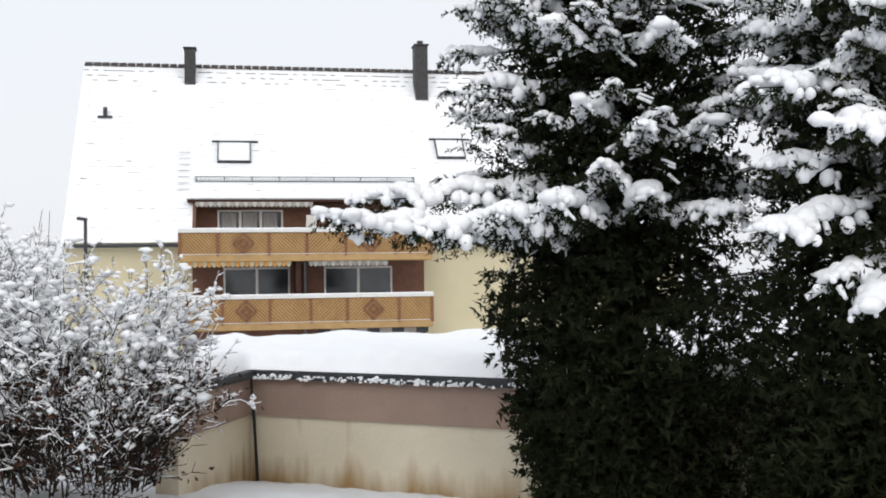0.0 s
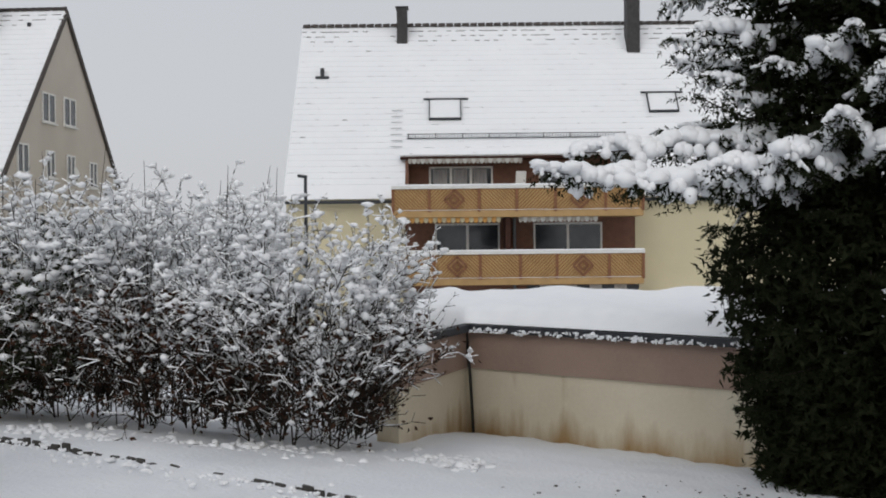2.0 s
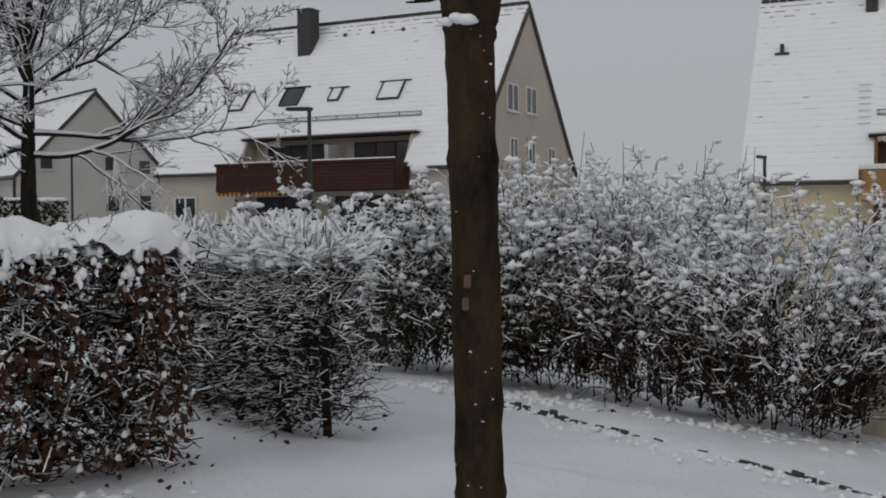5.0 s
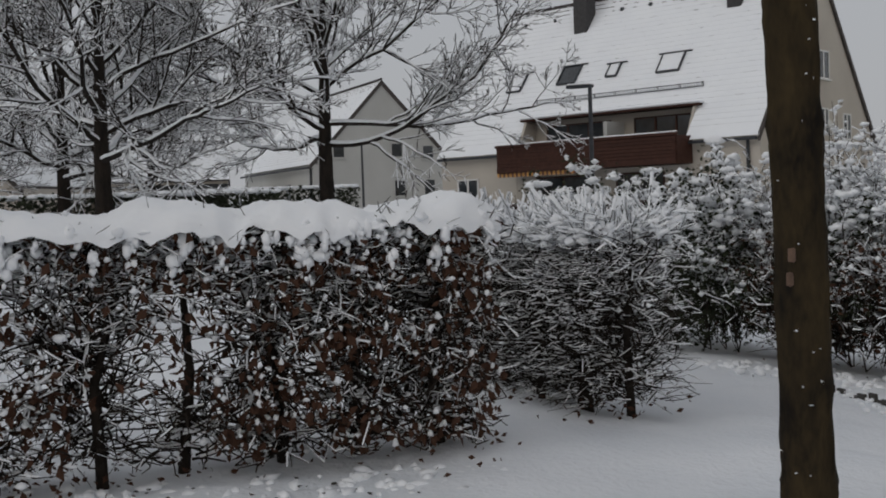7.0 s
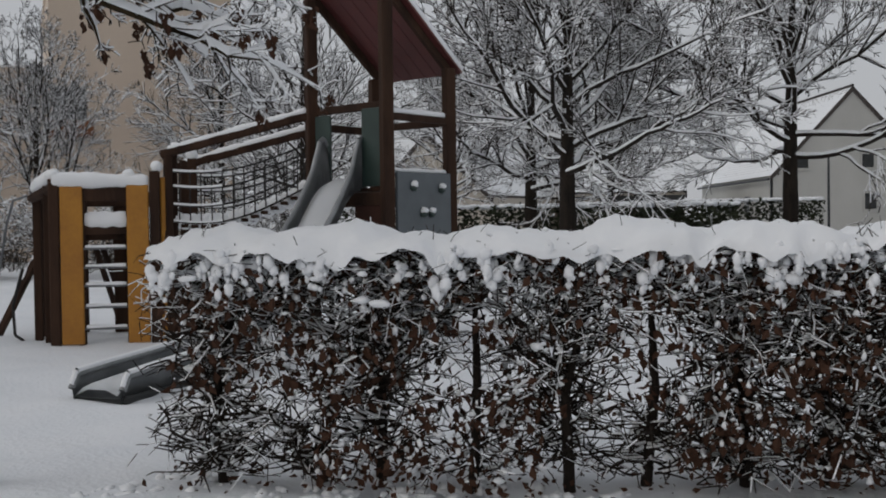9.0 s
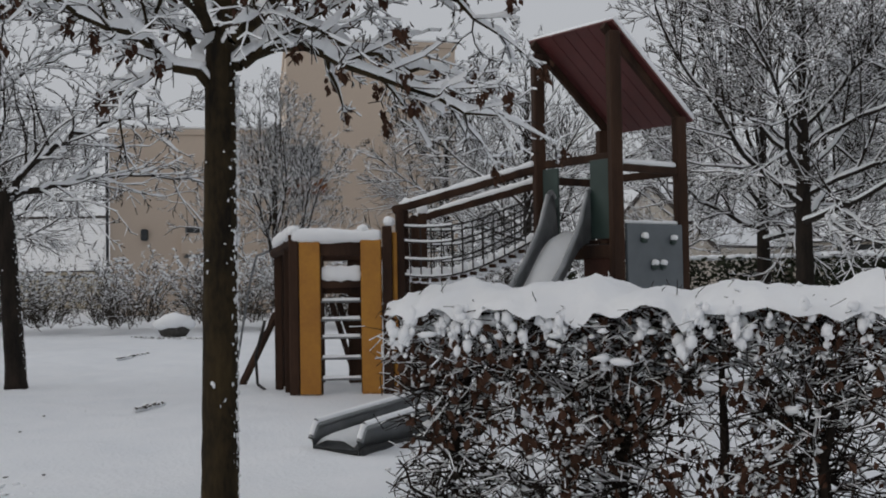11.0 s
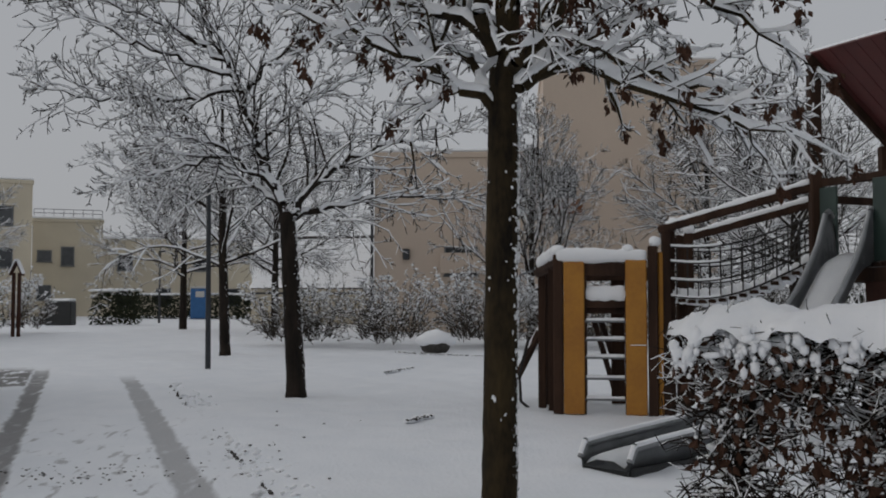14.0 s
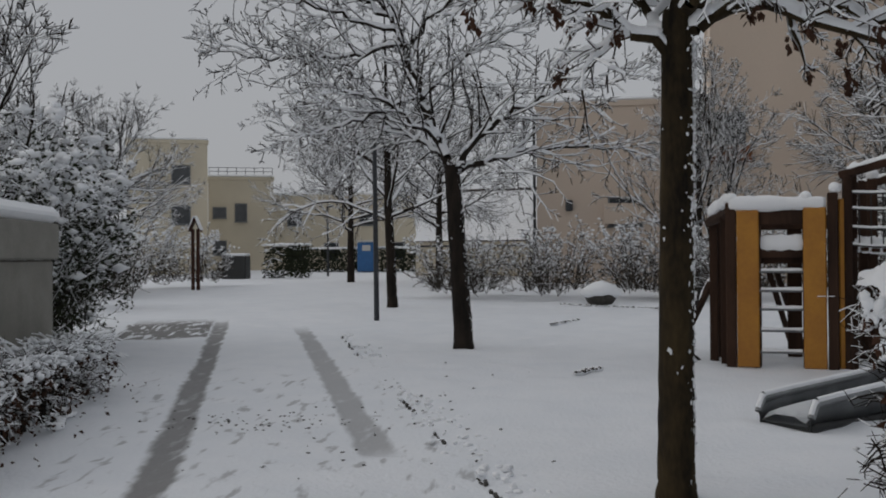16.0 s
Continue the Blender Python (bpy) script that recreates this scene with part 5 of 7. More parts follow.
def spruce(label, x, y, seed, height, reach, boughs, long_boughs, snowiness, face, fill, low, cone, tight):
    z = gz(x, y)
    t = thing("spruce", label, "tree", pose(x, y, z))
    rng = np.random.default_rng(seed)
    link("trunk", mesh_data("trunk", *trunk_mesh([(0, 0, -0.2), (0, 0, height * 0.5), (0.03, 0, height)], [0.17, 0.11, 0.015], rng), BARK, smooth=True), t)
    wood, green, snow, lumps, inner = [], [], [], [], []
    items, mantles = [], []

    def profile(h):
        return reach * min(1.0, low + 0.17 * h) * min(1.0, max(0.0, height - h) / cone) ** 0.8
    for i in range(boughs):
        h = 0.1 + min(6.2, height - 0.3) * (i + rng.uniform(0, 1)) / boughs
        f = h / height
        R = profile(h) * rng.uniform(0.75, 1.12)
        az = face + rng.normal() * 62
        items.append((h, az, R, rng.uniform(-10, 8) + 32 * f, 0))
    items += [(*b, 1) for b in long_boughs]
    for h, az, R, rise, heavy in items:
        a = radians(az)
        d = np.array([math.cos(a), math.sin(a), math.tan(radians(rise))])
        d /= np.linalg.norm(d)
        n = max(4, int(R / 0.12))
        p = np.array([0, 0, h])
        laden = h > snowiness[0] and rng.uniform() < snowiness[1]
        amount = 1.0 if heavy else (rng.uniform(0.55, 1.1) if laden else 0.0)
        spine = []
        for k in range(n):
            f = (k + 1) / n
            d = d + np.array([0, 0, (-0.22 + 0.42 * f) / n]) + rng.normal(size=3) * (0.012 if heavy else 0.035)
            d /= np.linalg.norm(d)
            q = p + d * R / n
            wood.append((*p, *q, 0.016 * (1 - f) + 0.006, 0.016 * (1 - f) + 0.005))
            w = np.cross(d, [0, 0, 1.0])
            w /= np.linalg.norm(w)
            if f > 0.18:
                spine.append((*q, *w))
            L = min((0.12 + 0.40 * min(f * 1.2, 1.25 - f)) * rng.uniform(0.75, 1.2), 0.5)
            if f > 0.12:
                for sg in (-1, 1):
                    for rep in range(2):
                        b = d * rng.uniform(0.35, 0.9) + w * sg + np.array([0, 0, rng.uniform(-0.95 if heavy else -0.8, -0.4 if heavy else 0.1)])
                        b /= np.linalg.norm(b)
                        m = max(2, int(L / 0.10))
                        u = p + (q - p) * rng.uniform()
                        for e in range(m):
                            b = b + np.array([0, 0, -0.05]) + rng.normal(size=3) * 0.09
                            b /= np.linalg.norm(b)
                            v = u + b * L / m
                            green.append((*u, *v, 0.012, 0.008))
                            if amount and rng.uniform() < (0.03 if heavy else 0.13) * amount:
                                snow.append((*u, *v, 0.0, amount * rng.uniform(0.35, 0.6)))
                            if rng.uniform() < 0.5:
                                c = b + np.cross(b, [0, 0, 1.0]) * rng.choice([-1, 1]) * 0.9 + np.array([0, 0, -0.25])
                                c /= np.linalg.norm(c)
                                green.append((*u, *(u + c * rng.uniform(0.06, 0.14)), 0.010, 0.006))
                            u = v
            if heavy and f > 0.2:
                wide = L * rng.uniform(0.3, 0.5)
                if rng.uniform() < 0.5:
                    lumps.append((*(q + w * rng.normal() * wide * 0.5 + np.array([0, 0, 0.05])), 0.06 + wide * 0.3, 0.06 + wide * 0.3, rng.uniform(0.04, 0.07)))
            elif amount and rng.uniform() < 0.4:
                snow.append((*p, *q, 0.01, amount * rng.uniform(0.6, 1.1)))
                if rng.uniform() < 0.42:
                    s = rng.uniform(0.035, 0.085) * (0.5 + amount * 0.6)
                    lumps.append((*(q + np.array([0, 0, s * 0.35])), s * 1.7, s * 1.3, s * 0.6))
            p = q
        if heavy and len(spine) > 4:
            mantles.append(mantle(np.array(spine), rng))
        elif amount > 0.6 and len(spine) > 4:
            cut = int(rng.integers(1, max(2, len(spine) - 3)))
            mantles.append(mantle(np.array(spine[cut:]), rng, rng.uniform(0.5, 0.8), ICO1))
    # the close inner growth that lets no light through
    for i in range(fill):
        h = min(6.0, height - 0.3) * rng.uniform() ** 1.5
        a = radians(face + rng.normal() * 75)
        rr = profile(h) * math.sqrt(rng.uniform(0.02, tight if h > 2.3 else 0.8))
        u = np.array([math.cos(a) * rr, math.sin(a) * rr, h + 0.03])
        for e in range(2):
            b = np.array([math.cos(a), math.sin(a), 0]) * 0.5 + rng.normal(size=3) * 0.6 + np.array([0, 0, -0.35])
            b /= np.linalg.norm(b)
            v = u + b * rng.uniform(0.12, 0.22)
            inner.append((*u, *v))
            u = v
    wood, green, snow, lumps = np.array(wood), np.array(green), np.array(snow).reshape(-1, 8), np.array(lumps).reshape(-1, 6)
    link("bough_wood", mesh_data("bough_wood", *tubes(wood[:, :3], wood[:, 3:6], wood[:, 6], wood[:, 7], 4), BARK), t)["kind"] = "stuff"
    def brushes(g0, g1, reps, lo, hi, wide):
        k = len(g0) * reps
        a0, a1 = np.repeat(g0, reps, 0), np.repeat(g1, reps, 0)
        c = a0 + (a1 - a0) * rng.uniform(0, 1, (k, 1))
        d = a1 - a0
        d /= np.linalg.norm(d, axis=1, keepdims=True)
        s, u = frames(d)
        th = rng.uniform(0, 2 * np.pi, (k, 1))
        side = s * np.cos(th) + u * np.sin(th)
        tip = c + (d * 0.6 + side) * rng.uniform(lo, hi, (k, 1))
        wv = np.cross(d, side) * wide
        return np.stack([c + wv + d * wide * 0.7, c - wv - d * wide * 0.7, tip], axis=1).reshape(-1, 3), np.arange(k * 3).reshape(-1, 3)
    inner = np.array(inner)
    # outer and inner needles alike carry the boughs' shade in their colour
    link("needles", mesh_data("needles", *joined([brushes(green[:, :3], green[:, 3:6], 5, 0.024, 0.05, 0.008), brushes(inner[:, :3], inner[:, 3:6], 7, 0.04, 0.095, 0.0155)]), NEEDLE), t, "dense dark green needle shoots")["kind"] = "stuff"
    p0, p1, am = snow[:, :3], snow[:, 3:6], snow[:, 7]
    w0, w1 = (0.014 + 0.040 * lumpy(p0)) * am, (0.014 + 0.040 * lumpy(p1)) * am
    up = np.array([0, 0, 1.0])
    a, b = p0 + up * (0.008 + w0 * 0.75)[:, None], p1 + up * (0.008 + w1 * 0.75)[:, None]
    big = am > 0.7
    pieces = [tubes(a - (b - a) * 0.1, b + (b - a) * 0.1, w0, w1, 5, 1.2), blobs(b[big], np.stack([w1[big] * 1.25] * 3, 1), rng, 0.1, ICO1), blobs(lumps[:, :3], lumps[:, 3:], rng, 0.13, ICO2)] + mantles
    link("bough_snow", mesh_data("bough_snow", *joined(pieces), SNOW, smooth=True), t, "heavy soft snow on the boughs")["kind"] = "stuff"
    return t


spruce("dark spruce with heavy snow on its spreading boughs", 3.7, 9.75, 41, 9.0, 1.7, 165,
       [(2.8, 199, 3.25, -1.2), (2.8, 209, 2.7, -1), (3.2, 192, 2.8, 0), (2.8, 219, 2.2, 1), (2.9, 231, 2.0, 5), (3.0, 243, 1.8, 6), (2.95, 256, 1.5, 2), (4.0, 190, 1.6, 6), (3.7, 232, 1.4, 4), (4.6, 205, 1.7, 10), (5.0, 182, 2.0, 10), (4.4, 262, 1.6, 0), (4.8, 245, 1.6, 8), (5.0, 225, 1.7, 8)], (2.5, 0.85), 225, 6000, 0.50, 4.5, 0.3)
spruce("second dark conifer with snow-laden drooping boughs", 5.85, 7.9, 42, 6.8, 1.85, 120,
       [(3.9, 200, 2.4, -2), (4.5, 195, 2.3, 2), (5.0, 205, 2.2, 4), (3.6, 215, 2.3, -6), (4.3, 222, 2.2, 0), (5.2, 190, 2.1, 6), (3.1, 203, 2.5, -10), (3.3, 195, 2.0, -4), (2.75, 208, 2.0, -12), (3.8, 185, 2.0, 0), (2.6, 217, 2.1, -14), (4.2, 178, 1.8, 6), (3.4, 228, 1.9, -8), (4.0, 210, 1.8, 2), (4.7, 212, 1.4, 10), (4.2, 232, 1.6, 2)], (2.6, 0.7), 215, 7500, 1.12, 3.0, 0.55)


# ---------------- shrubs ----------------
def shrub(label, x, y, seed, rx, ry, h, stems, thick=0.03, leaf=0, leaf_mat=DEAD_LEAF, twig=TWIG, last=3, kids=6, dense=1.0, name="shrub", lean=0.9, step=0.13, fine=0.0036, wands=0):
    z = gz(x, y)
    t = thing(name, label, "shrub", pose(x, y, z), "garden shrubs")
    g = Grower(seed)
    rng = g.rng
    for i in range(stems):
        a = rng.uniform(0, 2 * np.pi)
        f = math.sqrt(rng.uniform())
        bx, by = math.cos(a) * rx * 0.55 * f, math.sin(a) * ry * 0.55 * f
        skirt = i % 5 < 2
        L = h * (rng.uniform(0.3, 0.6) if skirt else rng.uniform(0.7, 1.04) * (1.04 - 0.22 * f))
        if skirt:
            f = rng.uniform(0.6, 1.0)
            bx, by = math.cos(a) * rx * 0.5 * f, math.sin(a) * ry * 0.5 * f
        out = lean * rng.uniform(0.25, 1.0) * (0.2 + 0.8 * f) * min(rx, 2.0) * (0.55 if skirt else 0.5)
        ox, oy = math.cos(a) * out, math.sin(a) * out * ry / max(rx, ry)
        line = [(bx, by, -0.05), (bx + ox * 0.25, by + oy * 0.25, L * 0.4), (bx + ox * 0.65, by + oy * 0.65, L * 0.75), (bx + ox * 1.15, by + oy * 1.15, L * rng.uniform(0.9, 1.0))]
        g.path(line, 0.010, fine, 1, last, kids + 5, (0.12 * h, 0.30 * h), step, 0.022, 0.03, wander=0.22, lift=0.05, kids=kids, angle=(25, 60), ratio=(0.22, 0.5), bare=0.05, taper=0.4, flat=0.2)
    s = g.segs(*g.levels)
    s = (s[0], s[1], np.maximum(s[2], fine), np.maximum(s[3], fine * 0.7))
    keep = (s[0][:, 2] > -0.02) & (s[1][:, 2] > 0.0)
    s = tuple(q[keep] for q in s)
    if wands:
        # straight young shoots that stand up out of the top, almost free of snow
        a, f = rng.uniform(0, 6.28, wands), np.sqrt(rng.uniform(0, 1, wands))
        p0 = np.stack([np.cos(a) * f * rx * 0.6, np.sin(a) * f * ry * 0.6, np.full(wands, h * 0.55)], 1)
        p1 = p0 + np.stack([np.cos(a) * 0.1, np.sin(a) * 0.1, h * rng.uniform(0.32, 0.55, wands)], 1) + rng.normal(size=(wands, 3)) * 0.06
        w = (p0, p1, np.full(wands, 0.007), np.full(wands, 0.003))
        link("young_growth", mesh_data("young_growth", *tubes(*w, 4), twig), t)["kind"] = "stuff"
    ob = link("brushwood", mesh_data("brushwood", *tubes(*s, 3), twig), t)
    ob["kind"] = "stuff"
    sn = [snow_on(s, thick * 0.22, rng, 0.8 * dense, 3, fine * 0.7, 1.2, (0.05 * h, 0.65 * h, 0.2), 3.5)]
    # fluffy clumps where twigs meet, most of them on the crown
    ends = g.segs(max(g.levels))[1]
    mid = s[0] + (s[1] - s[0]) * rng.uniform(0, 1, (len(s[0]), 1))
    pick = mid[rng.uniform(size=len(mid)) < np.clip((mid[:, 2] / h - 0.25) * 1.9, 0.03, 1) * 0.6 * dense]
    w = (0.006 + 0.034 * rng.uniform(size=len(pick)) ** 2.2) * (thick / 0.038)
    sn.append(blobs(pick + np.array([0, 0, 0.008]), np.stack([w * rng.uniform(1.0, 2.2, len(w)), w, w * 0.85], 1), rng, 0.22, OCTA))
    tops = ends[ends[:, 2] > h * 0.62]
    pick = tops[rng.integers(0, len(tops), int(stems * 2.6 * dense))]
    w = rng.uniform(0.02, 0.042, len(pick)) * (thick / 0.04)
    sn.append(blobs(pick, np.stack([w * rng.uniform(1.0, 2.0, len(w)), w, w * 0.7], 1), rng, 0.2))
    ob = link("shrub_snow", mesh_data("shrub_snow", *joined(sn), SNOW, smooth=True), t, "snow caught on the twigs")
    ob["kind"] = "stuff"
    if leaf:
        low = s[1][s[1][:, 2] < h * (0.55 if leaf_mat is DEAD_LEAF else 1.1)]
        pts = low[rng.integers(0, len(low), leaf)] + rng.normal(size=(leaf, 3)) * 0.05
        pts[:, 2] = np.maximum(pts[:, 2], 0.02)
        ob = link("leaves", mesh_data("leaves", *leaves(pts, 0.06 if h < 3.2 else 0.075, rng, 0.3), leaf_mat), t)
        ob["kind"] = "stuff"
    return t


shrub("rounded leafless shrub thickly dusted with snow", -1.45, 10.6, 51, 1.35, 1.25, 2.3, 84, 0.044, 2600, kids=6, lean=1.1)
shrub("leafless shrub with snow and a few yellowed leaves", -2.75, 11.2, 52, 1.5, 1.4, 2.65, 84, 0.044, 3600, kids=6, lean=0.8, wands=9)
shrub("leafless shrub with snow and brown leaves", -4.1, 11.4, 53, 1.5, 1.4, 2.7, 80, 0.044, 3600, kids=6, lean=0.8, wands=9)
shrub("evergreen shrub under heavy lumps of snow", -5.4, 11.2, 54, 2.2, 1.6, 2.05, 60, 0.075, 15000, EVERGREEN, kids=6, lean=0.8)
shrub("snowy shrub behind the clipped hedge", -7.4, 12.2, 55, 2.2, 1.8, 2.1, 40, 0.075, 8000, EVERGREEN, kids=6, lean=0.7)


# far shrub belts behind the playground and along the path
for i, (x, y, rx, h, lab) in enumerate([(-34.62, -0.74, 3.2, 2.5, "a"), (-33.85, 2.25, 3.0, 2.6, "b"), (-33.49, 4.84, 3.0, 2.5, "a"), (-35.68, -3.51, 2.8, 2.3, "b"), (-32.92, 7.83, 3.2, 2.6, "a"), (-36.34, 11.41, 3.5, 2.8, "b")]):
    shrub("tangled bare shrub with powdery snow behind the playground", x, y, 60 + i, rx, 2.0, h, 54, 0.045, 0, twig=GREY_TWIG, kids=5, lean=1.5, step=0.26, fine=0.011, dense=0.85)
for i, (x, y, rx, h) in enumerate([(-43.01, -17.95, 3.0, 3.0), (-46.49, -16.67, 2.6, 2.6), (-36.48, -16.6, 3.0, 2.8), (-29.41, -13.76, 3.0, 3.0)]):
    shrub("snow-dusted shrub beside the far end of the path", x, y, 70 + i, rx, 2.2, h, 34, 0.06, 0, twig=GREY_TWIG, kids=5, lean=1.4, step=0.28, fine=0.012)
shrub("tall evergreen shrub bowed under snow behind the concrete garage", -15.5, -8.5, 75, 2.1, 2.0, 3.5, 52, 0.095, 11000, EVERGREEN, kids=6, lean=0.8, step=0.2)
shrub("evergreen shrub bowed under snow", -19.2, -10.0, 76, 2.4, 2.2, 4.3, 46, 0.095, 9000, EVERGREEN, kids=6, lean=0.7, step=0.22)


# ---------------- clipped hedges ----------------
def hedge(label, a, b, width, h, seed, stems, twigs, cap, leaf_spans, leaf_n, thick=0.010, whisk=0.0):
    a, b = np.array(a, float), np.array(b, float)
    L = np.linalg.norm(b - a)
    ang = math.atan2(b[1] - a[1], b[0] - a[0])
    z = gz(*(a + b) / 2)
    t = thing("hedge", label, "hedge", pose(a[0], a[1], z, 0, 0, math.degrees(ang)))
    rng = np.random.default_rng(seed)
    W = width / 2
    for i in range(stems):
        x = L * (i + 0.5) / stems + rng.normal() * 0.05
        y = rng.normal() * 0.05 - (0.2 if whisk and i % 2 else 0.0)
        v, f = trunk_mesh([(x, y, -0.1), (x + rng.normal() * 0.05, y + rng.normal() * 0.04, h * 0.4), (x + rng.normal() * 0.08, y + rng.normal() * 0.05, h * 0.8)], [0.035, 0.028, 0.015], rng, 7, 0.12)
        link("stem", mesh_data("stem", v, f, BARK, smooth=True), t)
    S = []
    for i in range(twigs):
        x0 = L * (int(rng.uniform(0, stems)) + 0.5) / stems + rng.normal() * 0.06
        z0 = rng.uniform(0.06, h * 0.97)
        if cap > 0.9 and z0 < h * 0.75 and noise.noise(Vector((x0 * 1.9, seed + 5.0, z0 * 2.2))) < -0.16:
            continue
        p = np.array([x0, rng.normal() * 0.04, z0])
        aa = rng.uniform(0, 2 * np.pi)
        d = np.array([math.cos(aa), math.sin(aa), rng.normal() * 0.3 + 0.12])
        r = rng.uniform(0.005, 0.011) if cap > 0.9 else rng.uniform(0.0035, 0.008)
        m = int(rng.integers(4, 8))
        hook = rng.normal() * 0.25
        for k in range(m):
            d = d + rng.normal(size=3) * 0.28 + np.array([0, 0, hook * 0.3])
            d /= np.linalg.norm(d)
            q = p + d * rng.uniform(0.07, 0.13)
            lim = W * (1 + whisk * rng.uniform())
            if abs(q[1]) > lim or q[2] > h or q[2] < 0.03 or q[0] < -0.12 or q[0] > L + 0.12:
                break
            S.append((*p, *q, r * (1 - 0.12 * k), r * (1 - 0.12 * (k + 1))))
            if rng.uniform() < 0.7:
                e = d + rng.normal(size=3) * 0.8
                e /= np.linalg.norm(e)
                s = q + e * rng.uniform(0.05, 0.14)
                if abs(s[1]) < lim and 0.03 < s[2] < h + 0.05:
                    S.append((*q, *s, r * 0.6, r * 0.35))
            p = q
    # the clipped face is thick with short twigs that point outward
    for i in range(int(twigs * 1.1)):
        sg = rng.choice([-1, -1, 1])
        p = np.array([rng.uniform(-0.05, L + 0.05), sg * W * rng.uniform(0.35, 0.85), rng.uniform(0.08, h)])
        if p[2] < h * 0.72 and noise.noise(Vector((p[0] * 2.2, seed, p[2] * 2.2))) < (0.17 if cap > 0.9 else 0.0):
            continue
        d = np.array([rng.normal() * 0.8, sg * rng.uniform(0.2, 1), rng.normal() * 0.35 + 0.1])
        d /= np.linalg.norm(d)
        for k in range(3):
            q = p + d * rng.uniform(0.05, 0.1)
            S.append((*p, *q, 0.0036 - 0.0008 * k, 0.003 - 0.0008 * k))
            d = d + rng.normal(size=3) * 0.35
            d /= np.linalg.norm(d)
            p = q
    # straight young shoots that stand out level from the clipped faces, and rise from the top
    for i in range(int(twigs * 1.2) if whisk else 0):
        f = rng.uniform()
        if f < 0.62:
            sg = rng.choice([-1, -1, 1])
            p, d = np.array([rng.uniform(0, L), sg * W * rng.uniform(0.2, 0.7), rng.uniform(0.05, h)]), np.array([rng.normal() * 0.35, sg, rng.normal() * 0.12 + 0.05])
        elif f < 0.82:
            sg = rng.choice([-1, 1])
            p, d = np.array([(0.3 if sg < 0 else L - 0.3) * rng.uniform(0.7, 1.1), rng.uniform(-W, W), rng.uniform(0.05, h)]), np.array([sg, rng.normal() * 0.35, rng.normal() * 0.12 + 0.05])
        else:
            p, d = np.array([rng.uniform(0, L), rng.uniform(-W, W), h * rng.uniform(0.82, 0.97)]), np.array([rng.normal() * 0.5, rng.normal() * 0.5, 0.8])
        d /= np.linalg.norm(d)
        for k in range(4):
            q = p + d * rng.uniform(0.05, 0.10)
            S.append((*p, *q, 0.0042 - 0.0007 * k, 0.0036 - 0.0007 * k))
            d = d + rng.normal(size=3) * 0.10 + np.array([0, 0, 0.03])
            d /= np.linalg.norm(d)
            p = q
    S = np.array(S)
    s = (S[:, :3], S[:, 3:6], S[:, 6], S[:, 7])
    ob = link("brushwood", mesh_data("brushwood", *tubes(*s, 3), TWIG), t)
    ob["kind"] = "stuff"
    sn = [snow_on(s, thick, rng, 0.8 if whisk else 0.55, 3, 0.0025, 0.9, (0.3 * h, 1.0 * h, 0.3) if whisk else (0.0, 0.9 * h, 0.45))]
    # lumps caught in the upper twigs
    k = int(L * (18 if cap > 0.9 else 90) * cap) + 10
    cx, cz = rng.uniform(0, L, k), h - np.abs(rng.normal(size=k)) * (0.20 if cap > 0.9 else 0.10)
    cy = rng.choice([-1, -1, 1], k) * W * rng.uniform(0.55, 1.05, k)
    w = rng.uniform(0.014, 0.042, k)
    sn.append(blobs(np.stack([cx, cy, cz], 1), np.stack([w * rng.uniform(0.9, 2.4, k), w * 0.9, w * rng.uniform(0.4, 1.0, k)], 1), rng, 0.16))
    k = int(L * 60)
    pick = s[1][rng.integers(0, len(s[1]), k)]
    w = rng.uniform(0.012, 0.035, k)
    sn.append(blobs(pick + np.array([0, 0, 0.012]), np.stack([w * 1.5, w * 1.0, w * 0.7], 1), rng, 0.3, OCTA))
    if whisk:
        # fluffy runs of snow along the topmost shoots
        hi = (s[0][:, 2] > h * 0.87) & (rng.uniform(size=len(s[0])) < 0.55)
        q0, q1 = s[0][hi], s[1][hi]
        w = rng.uniform(0.005, 0.017, len(q0))
        sn.append(ridges(q0, q1, w, w * 0.9, w * 1.5, w * 1.4, RIDGE_ROUND))
    ob = link("twig_snow", mesh_data("twig_snow", *joined(sn), SNOW, smooth=True), t)
    ob["kind"] = "stuff"
    if cap > 0.5:
        # the rolling cap: a cushion along the top with an uneven rim
        nu, nv = int(L / 0.035), 26
        u = np.linspace(-0.08, L + 0.08, nu)
        ph = rng.uniform(0, 6, 6)
        crest = 0.055 + 0.024 * np.sin(u * 3.1 + ph[0]) + 0.028 * np.sin(u * 7.7 + ph[1]) + 0.016 * np.sin(u * 17 + ph[2])
        V = []
        for i in range(nu):
            end = min(1.0, min(i, nu - 1 - i) / 6.0) ** 0.5
            for j in range(nv):
                th = math.pi * (j / (nv - 1))
                side = -math.cos(th)
                rag = min(1.0, max(0.0, 0.45 + 0.9 * noise.noise(Vector((u[i] * 5.0, 9.0 * (side > 0), seed))) + 0.45 * noise.noise(Vector((u[i] * 11.0, 3.0 + 9.0 * (side > 0), seed)))))
                rim = (0.02 + 0.12 * rag ** 1.5) * max(0.0, abs(side) - 0.72) / 0.28
                V.append((u[i], side * W * (1.06 + 0.06 * math.sin(u[i] * 9 + ph[4])) * (0.6 + 0.4 * end), h - 0.03 - rim + (0.05 + crest[i]) * math.sin(th) ** 0.5 * end + 0.02 + rng.normal() * 0.004))
        V = np.array(V)
